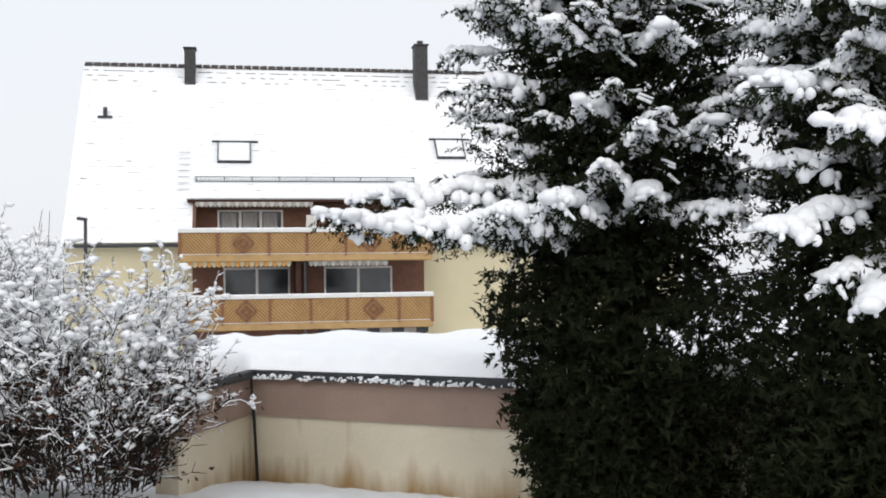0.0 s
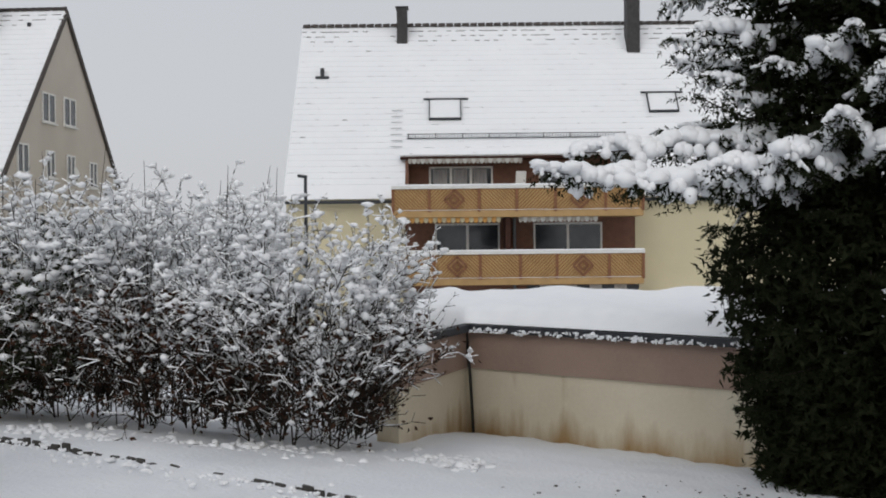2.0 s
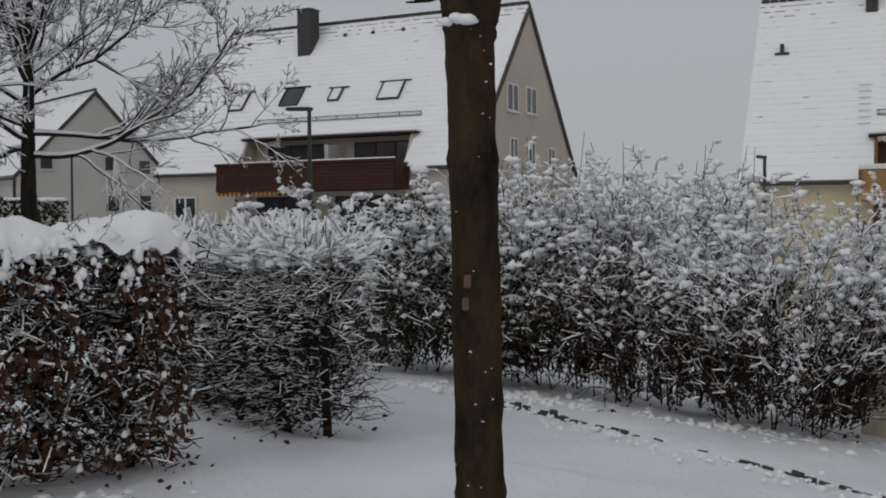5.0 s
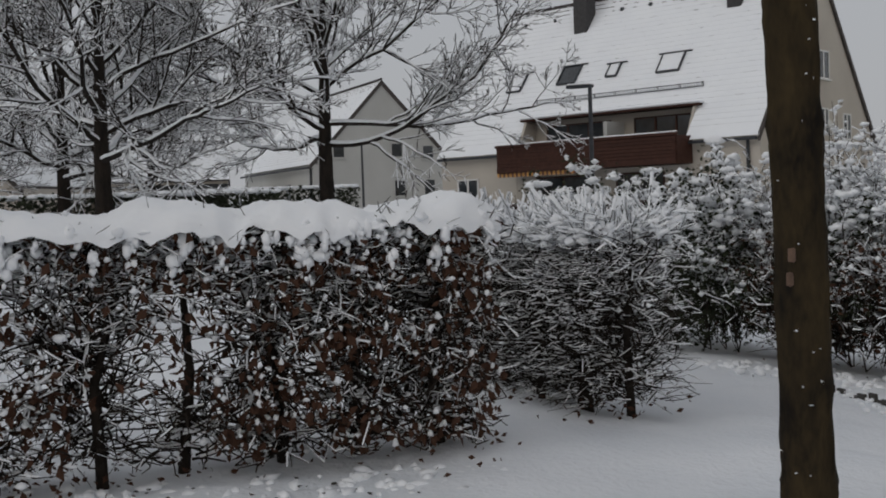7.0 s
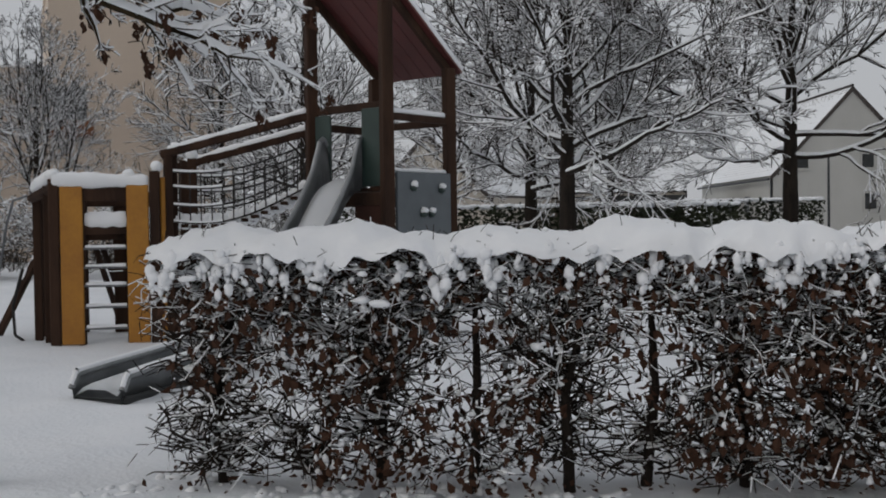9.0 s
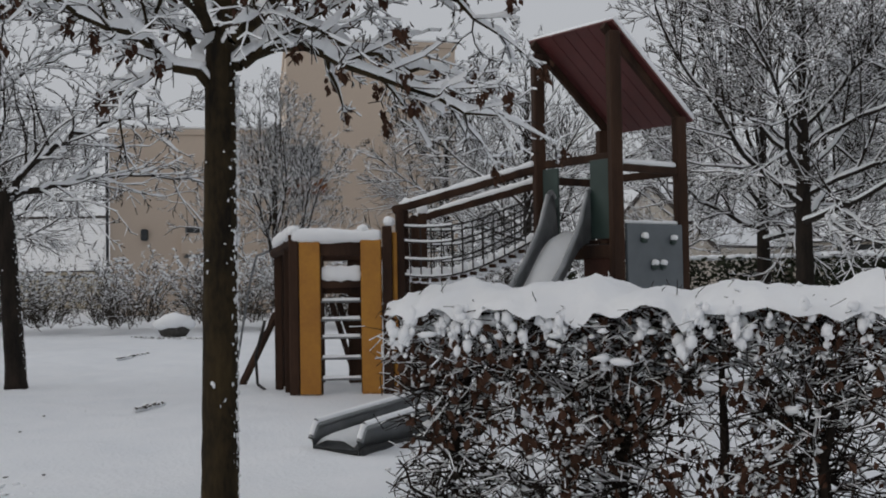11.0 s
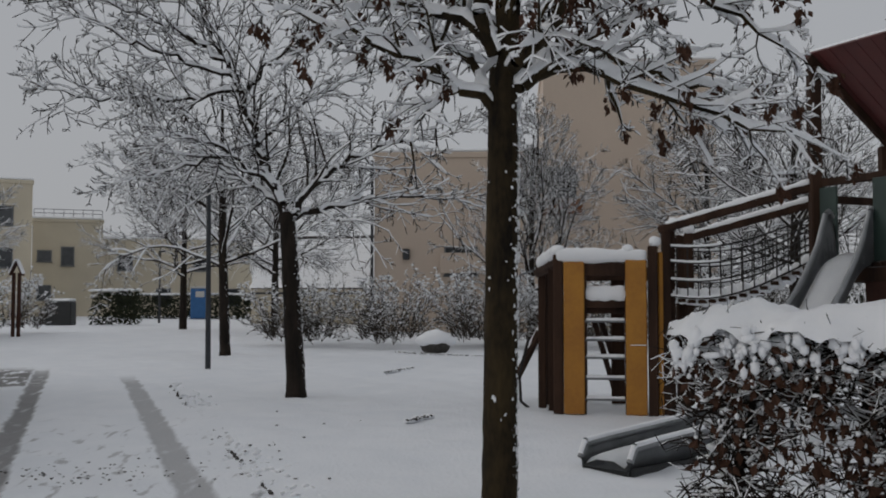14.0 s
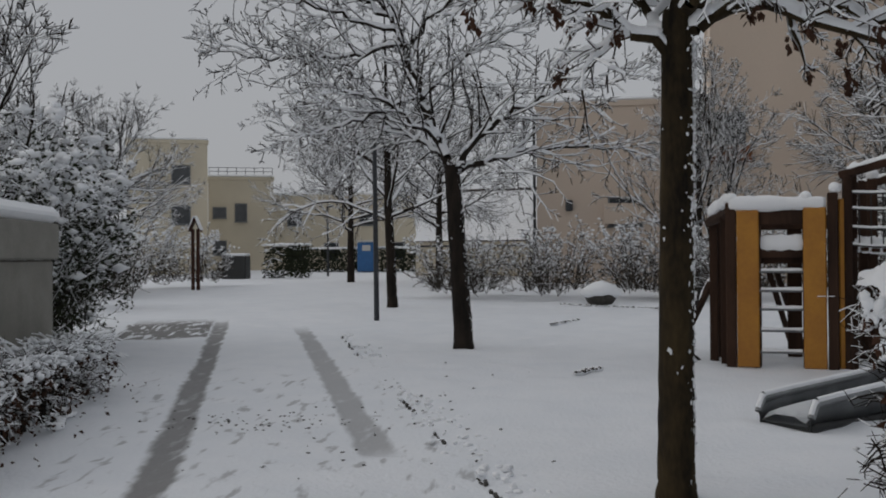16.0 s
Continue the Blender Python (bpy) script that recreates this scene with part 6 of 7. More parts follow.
        for q, p in enumerate(V):
            c = noise.noise(Vector((p[0] * 5.0, p[1] * 5.0, 3.1 + seed))) * 0.032 + noise.noise(Vector((p[0] * 14.0, p[1] * 14.0, seed))) * 0.018
            V[q, 2] += c
            V[q, 1] += c * 0.6 * (1 if p[1] > 0 else -1)
        i, j = np.meshgrid(np.arange(nu - 1), np.arange(nv - 1), indexing="ij")
        F = np.stack([i * nv + j, (i + 1) * nv + j, (i + 1) * nv + j + 1, i * nv + j + 1], axis=2).reshape(-1, 4)
        me = mesh_data("snow_cap", V, F, SNOW, smooth=True)
        link("snow_cap", me, t, "thick rolling cushion of snow on the clipped top")
        k = int(L * 30)
        cx, sg = rng.uniform(0, L, k), rng.choice([-1, -1, 1], k)
        w = rng.uniform(0.018, 0.045, k)
        cy = sg * W * rng.uniform(0.85, 1.06, k)
        cz = h - 0.02 - np.abs(rng.normal(size=k)) * 0.11
        C, R = [], []
        for q in range(4):
            # each hanging tuft is a run of lumps, smaller toward its lower end
            f = 1 - 0.2 * q
            C.append(np.stack([cx + rng.normal(size=k) * w * 0.5, cy + rng.normal(size=k) * w * 0.3, cz - q * w * rng.uniform(0.5, 1.3, k)], 1))
            R.append(np.stack([w * f * rng.uniform(0.7, 1.2, k), w * f * 0.8, w * f * rng.uniform(0.9, 1.5, k)], 1))
        lump = blobs(np.concatenate(C), np.concatenate(R), rng, 0.14, ICO1)
        link("cap_lump", mesh_data("cap_lump", *lump, SNOW, smooth=True), t)["kind"] = "stuff"
        # twig ends that stick through the cap
        k = int(L * 16)
        p = np.stack([rng.uniform(0, L, k), rng.uniform(-W, W, k), np.full(k, h + 0.02)], 1)
        d = np.stack([rng.normal(size=k) * 0.05, rng.normal(size=k) * 0.05, rng.uniform(0.04, 0.12, k)], 1)
        link("cap_twigs", mesh_data("cap_twigs", *tubes(p, p + d, np.full(k, 0.004), np.full(k, 0.0025), 3), TWIG), t)["kind"] = "stuff"
    # fallen leaves and bits of twig along the foot
    k = int(L * 70)
    P = np.stack([rng.uniform(-0.1, L + 0.1, k), rng.normal(size=k) * W * 0.9, rng.uniform(0.01, 0.10, k) ** 1.0], 1)
    link("foot_litter", mesh_data("foot_litter", *leaves(P, 0.05, rng, -0.1), DEAD_LEAF), t)["kind"] = "stuff"
    if leaf_n:
        P = []
        for x0, x1, za, zb, dens in leaf_spans:
            m = int(leaf_n * dens)
            P.append(np.stack([rng.uniform(x0, x1, m) * L, rng.choice([-1, -1, 1], m) * W * rng.uniform(0.3, 1.05, m), za + (zb - za) * rng.uniform(size=m)], 1))
        P = np.concatenate(P)
        # the leaves hang in ragged patches
        P = P[[noise.noise(Vector((q[0] * 3.1, q[1] * 2.0, q[2] * 3.1 + seed))) + 0.5 * noise.noise(Vector((q[0] * 8.0, q[1] * 8.0, q[2] * 8.0))) > rng.normal() * 0.16 - 0.06 for q in P]]
        ob = link("withered_leaves", mesh_data("withered_leaves", *leaves(P, 0.074, rng, 1.3), DEAD_LEAF), t, "withered brown beech leaves")
        ob["kind"] = "stuff"
        top = P[rng.uniform(size=len(P)) < 0.27]
        w = rng.uniform(0.006, 0.02, len(top))
        link("leaf_snow", mesh_data("leaf_snow", *blobs(top + np.array([0, 0, 0.01]), np.stack([w * 1.1, w * 0.9, w * rng.uniform(0.6, 1.5, len(w))], 1), rng, 0.35, ICO1), SNOW, smooth=True), t)["kind"] = "stuff"
    return t


hedge("clipped beech hedge with withered leaves under a thick snow cap", (-7.15, 1.42), (-4.62, 5.38), 0.88, 1.44, 81, 9, 2500, 1.0,
      [(0.2, 0.48, 0.08, 1.05, 0.26), (0.0, 0.25, 0.6, 1.38, 0.12), (0.45, 0.7, 0.5, 1.38, 0.08), (0.64, 1.0, 0.12, 1.4, 0.56), (0.0, 1.0, 1.1, 1.42, 0.12)], 5600)
hedge("clipped leafless hedge with fine snow-edged twigs", (-6.57, 7.77), (-4.12, 6.64), 0.75, 1.42, 82, 9, 2000, 0.5, [], 0, 0.010, 0.35)
hedge("low clipped hedge with snowy leaves in front of the garage", (-12.83, -5.99), (-6.7, -4.67), 0.7, 0.66, 83, 12, 900, 0.3, [(0, 1, 0.1, 0.6, 1.0)], 1700, 0.03)


def far_hedge(label, a, b, h, seed):
    a, b = np.array(a, float), np.array(b, float)
    L = np.linalg.norm(b - a)
    t = thing("hedge", label, "hedge", pose(a[0], a[1], gz(*a), 0, 0, math.degrees(math.atan2(b[1] - a[1], b[0] - a[0]))))
    rng = np.random.default_rng(seed)
    k = int(L * 420)
    P = np.stack([rng.uniform(0, L, k), rng.normal(size=k) * 0.3, rng.uniform(0, h, k)], 1)
    link("foliage", mesh_data("foliage", *leaves(P, 0.22, rng, 0.2), EVERGREEN), t)["kind"] = "stuff"
    k = int(L * 26)
    P = np.stack([rng.uniform(0, L, k), rng.normal(size=k) * 0.22, h + rng.uniform(-0.03, 0.05, k)], 1)
    link("hedge_snow", mesh_data("hedge_snow", *blobs(P, np.tile([0.22, 0.2, 0.07], (k, 1)), rng, 0.15, ICO1), SNOW, smooth=True), t)["kind"] = "stuff"


far_hedge("dark clipped hedge with snow closing the end of the path", (-77.59, -20.66), (-74.25, -6.23), 1.7, 91)
far_hedge("dark clipped hedge with a snowy top by the bins", (-60.51, -17.35), (-60.45, -14.75), 1.9, 92)
far_hedge("dark hedge beyond the playground", (-37.78, 13.94), (-29.49, 26.75), 2.0, 93)
far_hedge("dark garden hedge before the low grey houses", (-45.0, 30.0), (-36.0, 38.0), 2.3, 94)


# ---------------- concrete garage on the near side ----------------
def side_garage():
    g = thing("garage", "grey-green concrete garage with snow on its flat roof", "garage", pose(-12.44, -6.42, 0.18, 0, 0, -1.3))
    part("wall", box(B(), -0.6, 5.2, -5, 0.0, -0.35, 1.42, 0.02, Matrix.Rotation(radians(12), 4, "Z")), CONCRETE, g)
    part("roof_band", box(B(), -0.66, 5.26, -5.06, 0.06, 1.424, 1.86, 0.02, Matrix.Rotation(radians(12), 4, "Z")), CONCRETE, g, "weathered concrete roof band")
    part("roof_snow", box(B(), -0.68, 5.28, -5.08, 0.08, 1.863, 2.06, 0.08, Matrix.Rotation(radians(12), 4, "Z")), SNOW, g)


side_garage()


# ---------------- playground ----------------
FRONT, RIGHT, LEFTP = Vector((-12.87, 5.49, 0)), Vector((-13.32, 6.62, 0)), Vector((-14.1, 4.95, 0))
BACKP = RIGHT + LEFTP - FRONT


def soft_snow(name, a, b, w, h, parent, seed=1):
    """A rounded ridge of snow along a bar."""
    rng = np.random.default_rng(seed)
    a, b = np.array(a, float), np.array(b, float)
    n = max(5, int(np.linalg.norm(b - a) / 0.05))
    s, u = frames((b - a)[None])
    r = w / 2 * (1 + 0.14 * np.convolve(rng.normal(size=n + 2), np.ones(3) / 1.7, "valid"))
    r[[0, -1]] = 0.004
    r[[1, -2]] *= 0.8
    c = a + (b - a) * np.concatenate([[0.0, 0.002], np.linspace(0.03, 0.97, n - 4), [0.998, 1.0]])[:, None]
    m = 10
    th = np.arange(m) * 2 * np.pi / m
    ring = np.cos(th)[:, None] * s[0] + np.sin(th)[:, None] * u[0] * (h / w * 1.6)
    v = (c[:, None, :] + ring[None] * r[:, None, None]).reshape(-1, 3)
    i, j = np.meshgrid(np.arange(n - 1), np.arange(m), indexing="ij")
    f = np.stack([i * m + j, i * m + (j + 1) % m, (i + 1) * m + (j + 1) % m, (i + 1) * m + j], axis=2).reshape(-1, 4)
    return link(name, mesh_data(name, v, f, SNOW, smooth=True), parent)


def play_tower():
    t = thing("play_tower", "wooden play tower with dark red lean-to roof and green panels", "play tower", pose(0, 0, 0.1))
    for p, top in ((FRONT, 4.6), (LEFTP, 4.55), (RIGHT, 3.62), (BACKP, 3.6)):
        part("post", box(B(), p.x - 0.075, p.x + 0.075, p.y - 0.075, p.y + 0.075, -0.2, top, 0.015), PLAY_WOOD, t)
    ed = (LEFTP - FRONT).normalized()
    er = (RIGHT - FRONT).normalized()

    def plate(name, a, b, z0, z1, mat, th=0.04, label="", out=0.0):
        d = (b - a).normalized()
        n = Vector((d.y, -d.x, 0))
        bm = B()
        box(bm, 0, (b - a).length, -th / 2, th / 2, z0, z1, 0.008, Matrix.Translation(a + n * out) @ d.to_track_quat("X", "Z").to_matrix().to_4x4())
        return part(name, bm, mat, t, label)
    # platform and its beams
    cen = (FRONT + BACKP) / 2
    bm = B()
    for i in range(9):
        a = FRONT.lerp(LEFTP, (i + 0.5) / 9)
        beam(bm, (a.x, a.y, 1.98), (*(a + (RIGHT - FRONT)).xy, 1.98), 0.125, 0.045)
    part("platform", bm, PLAY_WOOD, t)
    for a, b in ((FRONT, LEFTP), (FRONT, RIGHT), (LEFTP, BACKP), (RIGHT, BACKP)):
        bm = B()
        beam(bm, (a.x, a.y, 1.86), (b.x, b.y, 1.86), 0.07, 0.16)
        part("platform_beam", bm, PLAY_WOOD, t)
    plate("green_panel", FRONT + ed * 0.08, FRONT + ed * 0.42, 2.02, 3.02, PLAY_GREEN, 0.04, "dark green side panel")
    plate("green_panel", LEFTP - ed * 0.36, LEFTP - ed * 0.08, 2.02, 2.98, PLAY_GREEN, 0.04, "dark green side panel")
    plate("top_rail", FRONT + ed * 0.08, LEFTP - ed * 0.08, 3.0, 3.1, PLAY_WOOD, 0.08, "", 0.05)
    plate("dark_panel", FRONT + er * 0.02 - ed * -0.05, FRONT + ed * 0.55, 0.1, 1.78, DARK_WOOD, 0.05)
    cl = plate("climbing_panel", FRONT + er * 0.09, RIGHT - er * 0.09, 0.1, 2.2, PLAY_GREY, 0.05, "blue-grey climbing wall with grips", 0.068)
    soft_snow("panel_snow", FRONT + er * 0.1 + Vector((0, 0, 2.22)), RIGHT - er * 0.1 + Vector((0, 0, 2.22)), 0.06, 0.04, t, 3)
    nrm = Vector((er.y, -er.x, 0))
    for i, (f, z) in enumerate(((0.3, 2.0), (0.75, 1.98), (0.45, 1.66), (0.58, 1.66), (0.3, 1.3), (0.72, 1.25), (0.5, 0.9), (0.25, 0.6), (0.75, 0.55))):
        p = FRONT.lerp(RIGHT, f) + nrm * 0.12
        v, fa = blobs(np.array([(p.x, p.y, z)]), np.array([(0.05, 0.05, 0.05)]), np.random.default_rng(i), 0.1)
        link("grip", mesh_data("grip", v, fa, PLAY_GREEN, smooth=True), cl)
        v, fa = blobs(np.array([(p.x + nrm.x * 0.015, p.y + nrm.y * 0.015, z + 0.045)]), np.array([(0.05, 0.05, 0.045)]), np.random.default_rng(i), 0.1)
        link("grip_snow", mesh_data("grip_snow", v, fa, SNOW, smooth=True), cl)
    plate("side_rail", FRONT + er * 0.05, RIGHT - er * 0.05, 2.86, 2.95, PLAY_WOOD, 0.07)
    plate("side_rail", LEFTP + er * 0.05, BACKP - er * 0.05, 2.80, 2.9, PLAY_WOOD, 0.07)
    soft_snow("rail_snow", FRONT + er * 0.1 + Vector((0, 0, 2.98)), RIGHT - er * 0.1 + Vector((0, 0, 2.98)), 0.06, 0.05, t, 4)
    plate("side_rail", RIGHT, BACKP, 2.85, 2.95, PLAY_WOOD, 0.06)
    # lean-to roof of boards, high over the slide side
    out = -er * 0.06
    A, D = FRONT + out - ed * 0.05 + Vector((0, 0, 4.72)), LEFTP + out + ed * 0.10 + Vector((0, 0, 4.72))
    Bq, C = RIGHT + er * 0.22 - ed * 0.05 + Vector((0, 0, 3.57)), BACKP + er * 0.22 + ed * 0.10 + Vector((0, 0, 3.57))
    slope = (Bq - A).normalized()
    up = slope.cross((D - A).normalized()).normalized()
    if up.z < 0:
        up = -up
    n = 7
    for i in range(n):
        f0, f1 = i / n + 0.004, (i + 1) / n - 0.004
        q = [A.lerp(D, f0), A.lerp(D, f1), Bq.lerp(C, f1), Bq.lerp(C, f0)]
        bm = B()
        lo = [bm.verts.new(p) for p in q]
        hi = [bm.verts.new(p + up * 0.03) for p in q]
        bm.faces.new(lo), bm.faces.new(hi[::-1])
        for k in range(4):
            j = (k + 1) % 4
            bm.faces.new((lo[j], lo[k], hi[k], hi[j]))
        part("roof_board", bm, PLAY_RED, t)
    for f in (0.08, 0.92):
        bm = B()
        beam(bm, A.lerp(D, f) - up * 0.06, Bq.lerp(C, f) - up * 0.06, 0.06, 0.10)
        part("rafter", bm, PLAY_WOOD, t)
    bm = B()
    q = [A, D, C, Bq]
    lo = [bm.verts.new(p + up * 0.034) for p in q]
    hi = [bm.verts.new(p.lerp((A + C) / 2, 0.02) + up * 0.11) for p in q]
    bm.faces.new(lo), bm.faces.new(hi[::-1])
    for k in range(4):
        j = (k + 1) % 4
        bm.faces.new((lo[j], lo[k], hi[k], hi[j]))
    bmesh.ops.subdivide_edges(bm, edges=bm.edges[:], cuts=3, use_grid_fill=True)
    part("roof_snow", bm, SNOW, t, smooth=True)
    return t


play_tower()


def slide():
    s = thing("slide", "grey metal slide with snow lying in its chute", "slide", pose(0, 0, 0.1))
    ed = (LEFTP - FRONT).normalized()
    mid = FRONT.lerp(LEFTP, 0.54)
    run = Vector((ed.y, -ed.x, 0))
    if run.y > 0:
        run = -run
    end = Vector((-10.43, 1.58, 0))
    run = (end - mid)
    total = run.length
    run.normalize()
    side = Vector((-run.y, run.x, 0))
    prof = [(-0.12, 2.06), (0.0, 2.06), (0.08, 2.055), (0.17, 2.04), (0.27, 2.01), (0.38, 1.95), (0.52, 1.85), (0.68, 1.70), (0.9, 1.49), (1.3, 1.16), (1.65, 0.92), (2.0, 0.71), (2.35, 0.52), (2.7, 0.36), (3.0, 0.25), (3.3, 0.17), (total - 0.3, 0.10), (total + 0.05, 0.07), (total + 0.12, 0.02)]
    cheek = [0.30, 0.52, 0.60, 0.57, 0.42, 0.27, 0.21, 0.19, 0.18, 0.18, 0.17, 0.17, 0.17, 0.16, 0.16, 0.15, 0.14, 0.14, 0.07]
    P = [mid + run * d + Vector((0, 0, z)) for d, z in prof]
    W = 0.25

    def sheet(name, offs, mat, label=""):
        bm = B()
        rows = [[bm.verts.new(p + side * o + Vector((0, 0, h))) for o, h in offs(i)] for i, p in enumerate(P)]
        for i in range(len(rows) - 1):
            for j in range(len(rows[0]) - 1):
                bm.faces.new((rows[i][j], rows[i][j + 1], rows[i + 1][j + 1], rows[i + 1][j]))
        bmesh.ops.solidify(bm, geom=bm.faces[:], thickness=0.03)
        return part(name, bm, mat, s, label, True)
    sheet("chute", lambda i: [(-W, 0.0), (-W * 0.5, -0.005), (W * 0.5, -0.005), (W, 0.0)], STEEL)
    for sg in (-1, 1):
        sheet("cheek", lambda i: [(sg * W, -0.08), (sg * (W + 0.02), cheek[i] * 0.6), (sg * (W + 0.03), cheek[i])], STEEL)
        v = np.array([(*(p + side * sg * (W + 0.03) + Vector((0, 0, cheek[i]))),) for i, p in enumerate(P)])
        vv, ff = tubes(v[1:-1], v[2:], np.full(len(v) - 2, 0.035), np.full(len(v) - 2, 0.035), 8)
        link("rim", mesh_data("rim", vv, ff, STEEL, smooth=True), s)
        vv, ff = tubes(v[1:-1] + [0, 0, 0.03], v[2:] + [0, 0, 0.03], np.full(len(v) - 2, 0.03), np.full(len(v) - 2, 0.03), 6)
        skip = 11
        link("rim_snow", mesh_data("rim_snow", vv[2 * 6 * skip:], ff[: -skip * 6], SNOW, smooth=True), s)
    sheet("chute_snow", lambda i: [(-W * 0.88, 0.02), (-W * 0.4, 0.07), (W * 0.4, 0.07), (W * 0.88, 0.02)], SNOW)
    for d in (1.9, 3.4):
        bm = B()
        zt = float(np.interp(d, [p[0] for p in prof], [p[1] for p in prof])) - 0.03
        for sg in (-1, 1):
            a = mid + run * d + side * sg * 0.2
            beam(bm, (a.x, a.y, -0.1), (a.x, a.y, zt), 0.05, 0.05)
        part("slide_leg", bm, DARK_METAL, s)
    bm = B()
    a, b = mid + run * (total - 1.3), mid + run * (total + 0.1)
    beam(bm, (a.x, a.y, 0.0), (b.x, b.y, 0.0), 0.6, 0.08, 0.02)
    part("slide_foot", bm, BIN, s)


slide()


def low_tower():
    t = thing("climbing_tower", "six-sided low climbing tower with yellow panels and rungs", "play tower", pose(0, 0, 0.1))
    c = Vector((-15.79, 2.48, 0))
    F1, F2 = Vector((-15.13, 1.97, 0)), Vector((-14.89, 2.83, 0))
    d = (F2 - F1).normalized()
    F1, F2 = F1 - d * 0.11, F2 + d * 0.11
    back = Vector((-d.y, d.x, 0))
    if back.x > 0:
        back = -back

    def at(u, v):
        return F1 + d * u + back * v

    def plank(name, u, v, w, th, z1, mat, rot=0.0, z0=-0.15, label=""):
        p = at(u, v)
        q = Matrix.Translation(p) @ d.to_track_quat("X", "Z").to_matrix().to_4x4() @ Matrix.Rotation(rot, 4, "Z")
        return part(name, box(B(), -w / 2, w / 2, -th / 2, th / 2, z0, z1, 0.012, q), mat, t, label)
    Lf = (F2 - F1).length
    plank("yellow_panel", 0.14, 0.0, 0.28, 0.05, 2.08, PLAY_YELLOW, 0, 0.02, "yellow board")
    plank("yellow_panel", Lf - 0.14, 0.0, 0.28, 0.05, 2.10, PLAY_YELLOW, 0, 0.02, "yellow board")
    plank("post", -0.08, 0.05, 0.13, 0.13, 2.18, PLAY_WOOD)
    plank("post", -0.2, 0.32, 0.10, 0.10, 2.12, PLAY_WOOD)
    plank("post", 0.25, 0.09, 0.09, 0.09, 2.0, PLAY_WOOD)
    plank("post", Lf - 0.25, 0.09, 0.09, 0.09, 2.0, PLAY_WOOD)
    plank("post", Lf + 0.08, 0.03, 0.13, 0.15, 2.28, PLAY_WOOD)
    plank("yellow_panel", Lf + 0.2, 0.08, 0.12, 0.05, 2.2, PLAY_YELLOW, 0.5, 0.02, "yellow board")
    plank("post", Lf + 0.31, 0.2, 0.12, 0.12, 2.55, PLAY_WOOD)
    plank("post", -0.42, 0.9, 0.11, 0.11, 2.0, PLAY_WOOD)
    plank("post", -0.36, 1.15, 0.11, 0.11, 2.0, PLAY_WOOD)
    plank("post", 0.1, 1.5, 0.13, 0.13, 2.1, PLAY_WOOD)
    plank("post", 0.62, 1.55, 0.2, 0.06, 1.95, PLAY_WOOD)
    plank("post", Lf + 0.1, 1.5, 0.13, 0.13, 2.2, PLAY_WOOD)
    plank("post", Lf + 0.55, 0.85, 0.13, 0.13, 2.5, PLAY_WOOD)

    def bar(name, a, b, w, h, mat, bevel=0.01):
        bm = B()
        beam(bm, a, b, w, h, bevel)
        return part(name, bm, mat, t)

    def P(u, v, z):
        p = at(u, v)
        return (p.x, p.y, z)
    bar("top_beam", P(0.24, 0.06, 1.98), P(Lf - 0.24, 0.06, 1.98), 0.06, 0.18, PLAY_WOOD)
    for i, z in enumerate((0.22, 0.5, 0.78, 1.02, 1.27, 1.52)):
        a, b = np.array([P(0.28, 0.03, z)]), np.array([P(Lf - 0.28, 0.03, z)])
        if i < 5:
            v, f = tubes(a, b, np.array([0.018]), np.array([0.018]), 8)
            link("rung", mesh_data("rung", v, f, METAL, smooth=True), t)
            soft_snow("rung_snow", P(0.30, 0.03, z + 0.026), P(Lf - 0.30, 0.03, z + 0.026), 0.036, 0.03, t, 20 + i)
    bar("platform", P(0.2, 0.8, 1.42), P(Lf - 0.1, 0.8, 1.42), 1.3, 0.09, PLAY_WOOD)
    bar("cross_board", P(0.28, 0.1, 1.52), P(Lf - 0.28, 0.1, 1.52), 0.05, 0.14, PLAY_WOOD)
    soft_snow("platform_snow", P(0.26, 0.12, 1.64), P(Lf - 0.26, 0.12, 1.64), 0.14, 0.13, t, 30)
    bar("back_board", P(0.0, 1.5, 1.95), P(Lf, 1.5, 1.95), 0.05, 0.2, PLAY_WOOD)
    bar("side_board", P(-0.2, 0.3, 2.0), P(-0.1, 1.5, 2.0), 0.05, 0.16, PLAY_WOOD)
    soft_snow("top_snow", P(-0.1, 0.03, 2.17), P(Lf - 0.0, 0.03, 2.15), 0.15, 0.12, t, 31)
    soft_snow("side_snow", P(-0.12, 0.05, 2.22), P(-0.45, 0.95, 2.1), 0.16, 0.12, t, 32)
    bar("log", P(-0.05, 0.0, 2.08), P(-0.5, 0.95, 1.95), 0.13, 0.13, PLAY_WOOD, 0.04)
    rng = np.random.default_rng(5)
    caps = np.array([P(-0.08, 0.05, 2.24), P(Lf - 0.25, 0.06, 2.24), P(Lf + 0.11, 0.03, 2.34), P(Lf + 0.35, 0.22, 2.6), P(Lf + 0.55, 0.85, 2.55)])
    for cap in caps:
        v, f = blobs(cap[None], np.array([[0.085, 0.085, 0.08]]), rng, 0.06)
        link("post_snow", mesh_data("post_snow", v, f, SNOW, smooth=True), t)
    # raking struts and a bent rail behind
    bar("strut", P(0.35, 1.6, 1.3), P(0.75, 1.9, 0.0), 0.07, 0.07, PLAY_WOOD)
    bar("strut", P(0.25, 1.6, 1.3), P(0.55, 2.4, 0.0), 0.07, 0.07, PLAY_WOOD)
    bar("strut", P(-0.5, 1.2, 1.1), P(-1.1, 1.6, 0.0), 0.09, 0.09, PLAY_WOOD)
    soft_snow("strut_snow", P(-0.5, 1.2, 1.17), P(-1.05, 1.56, 0.12), 0.08, 0.05, t, 33)
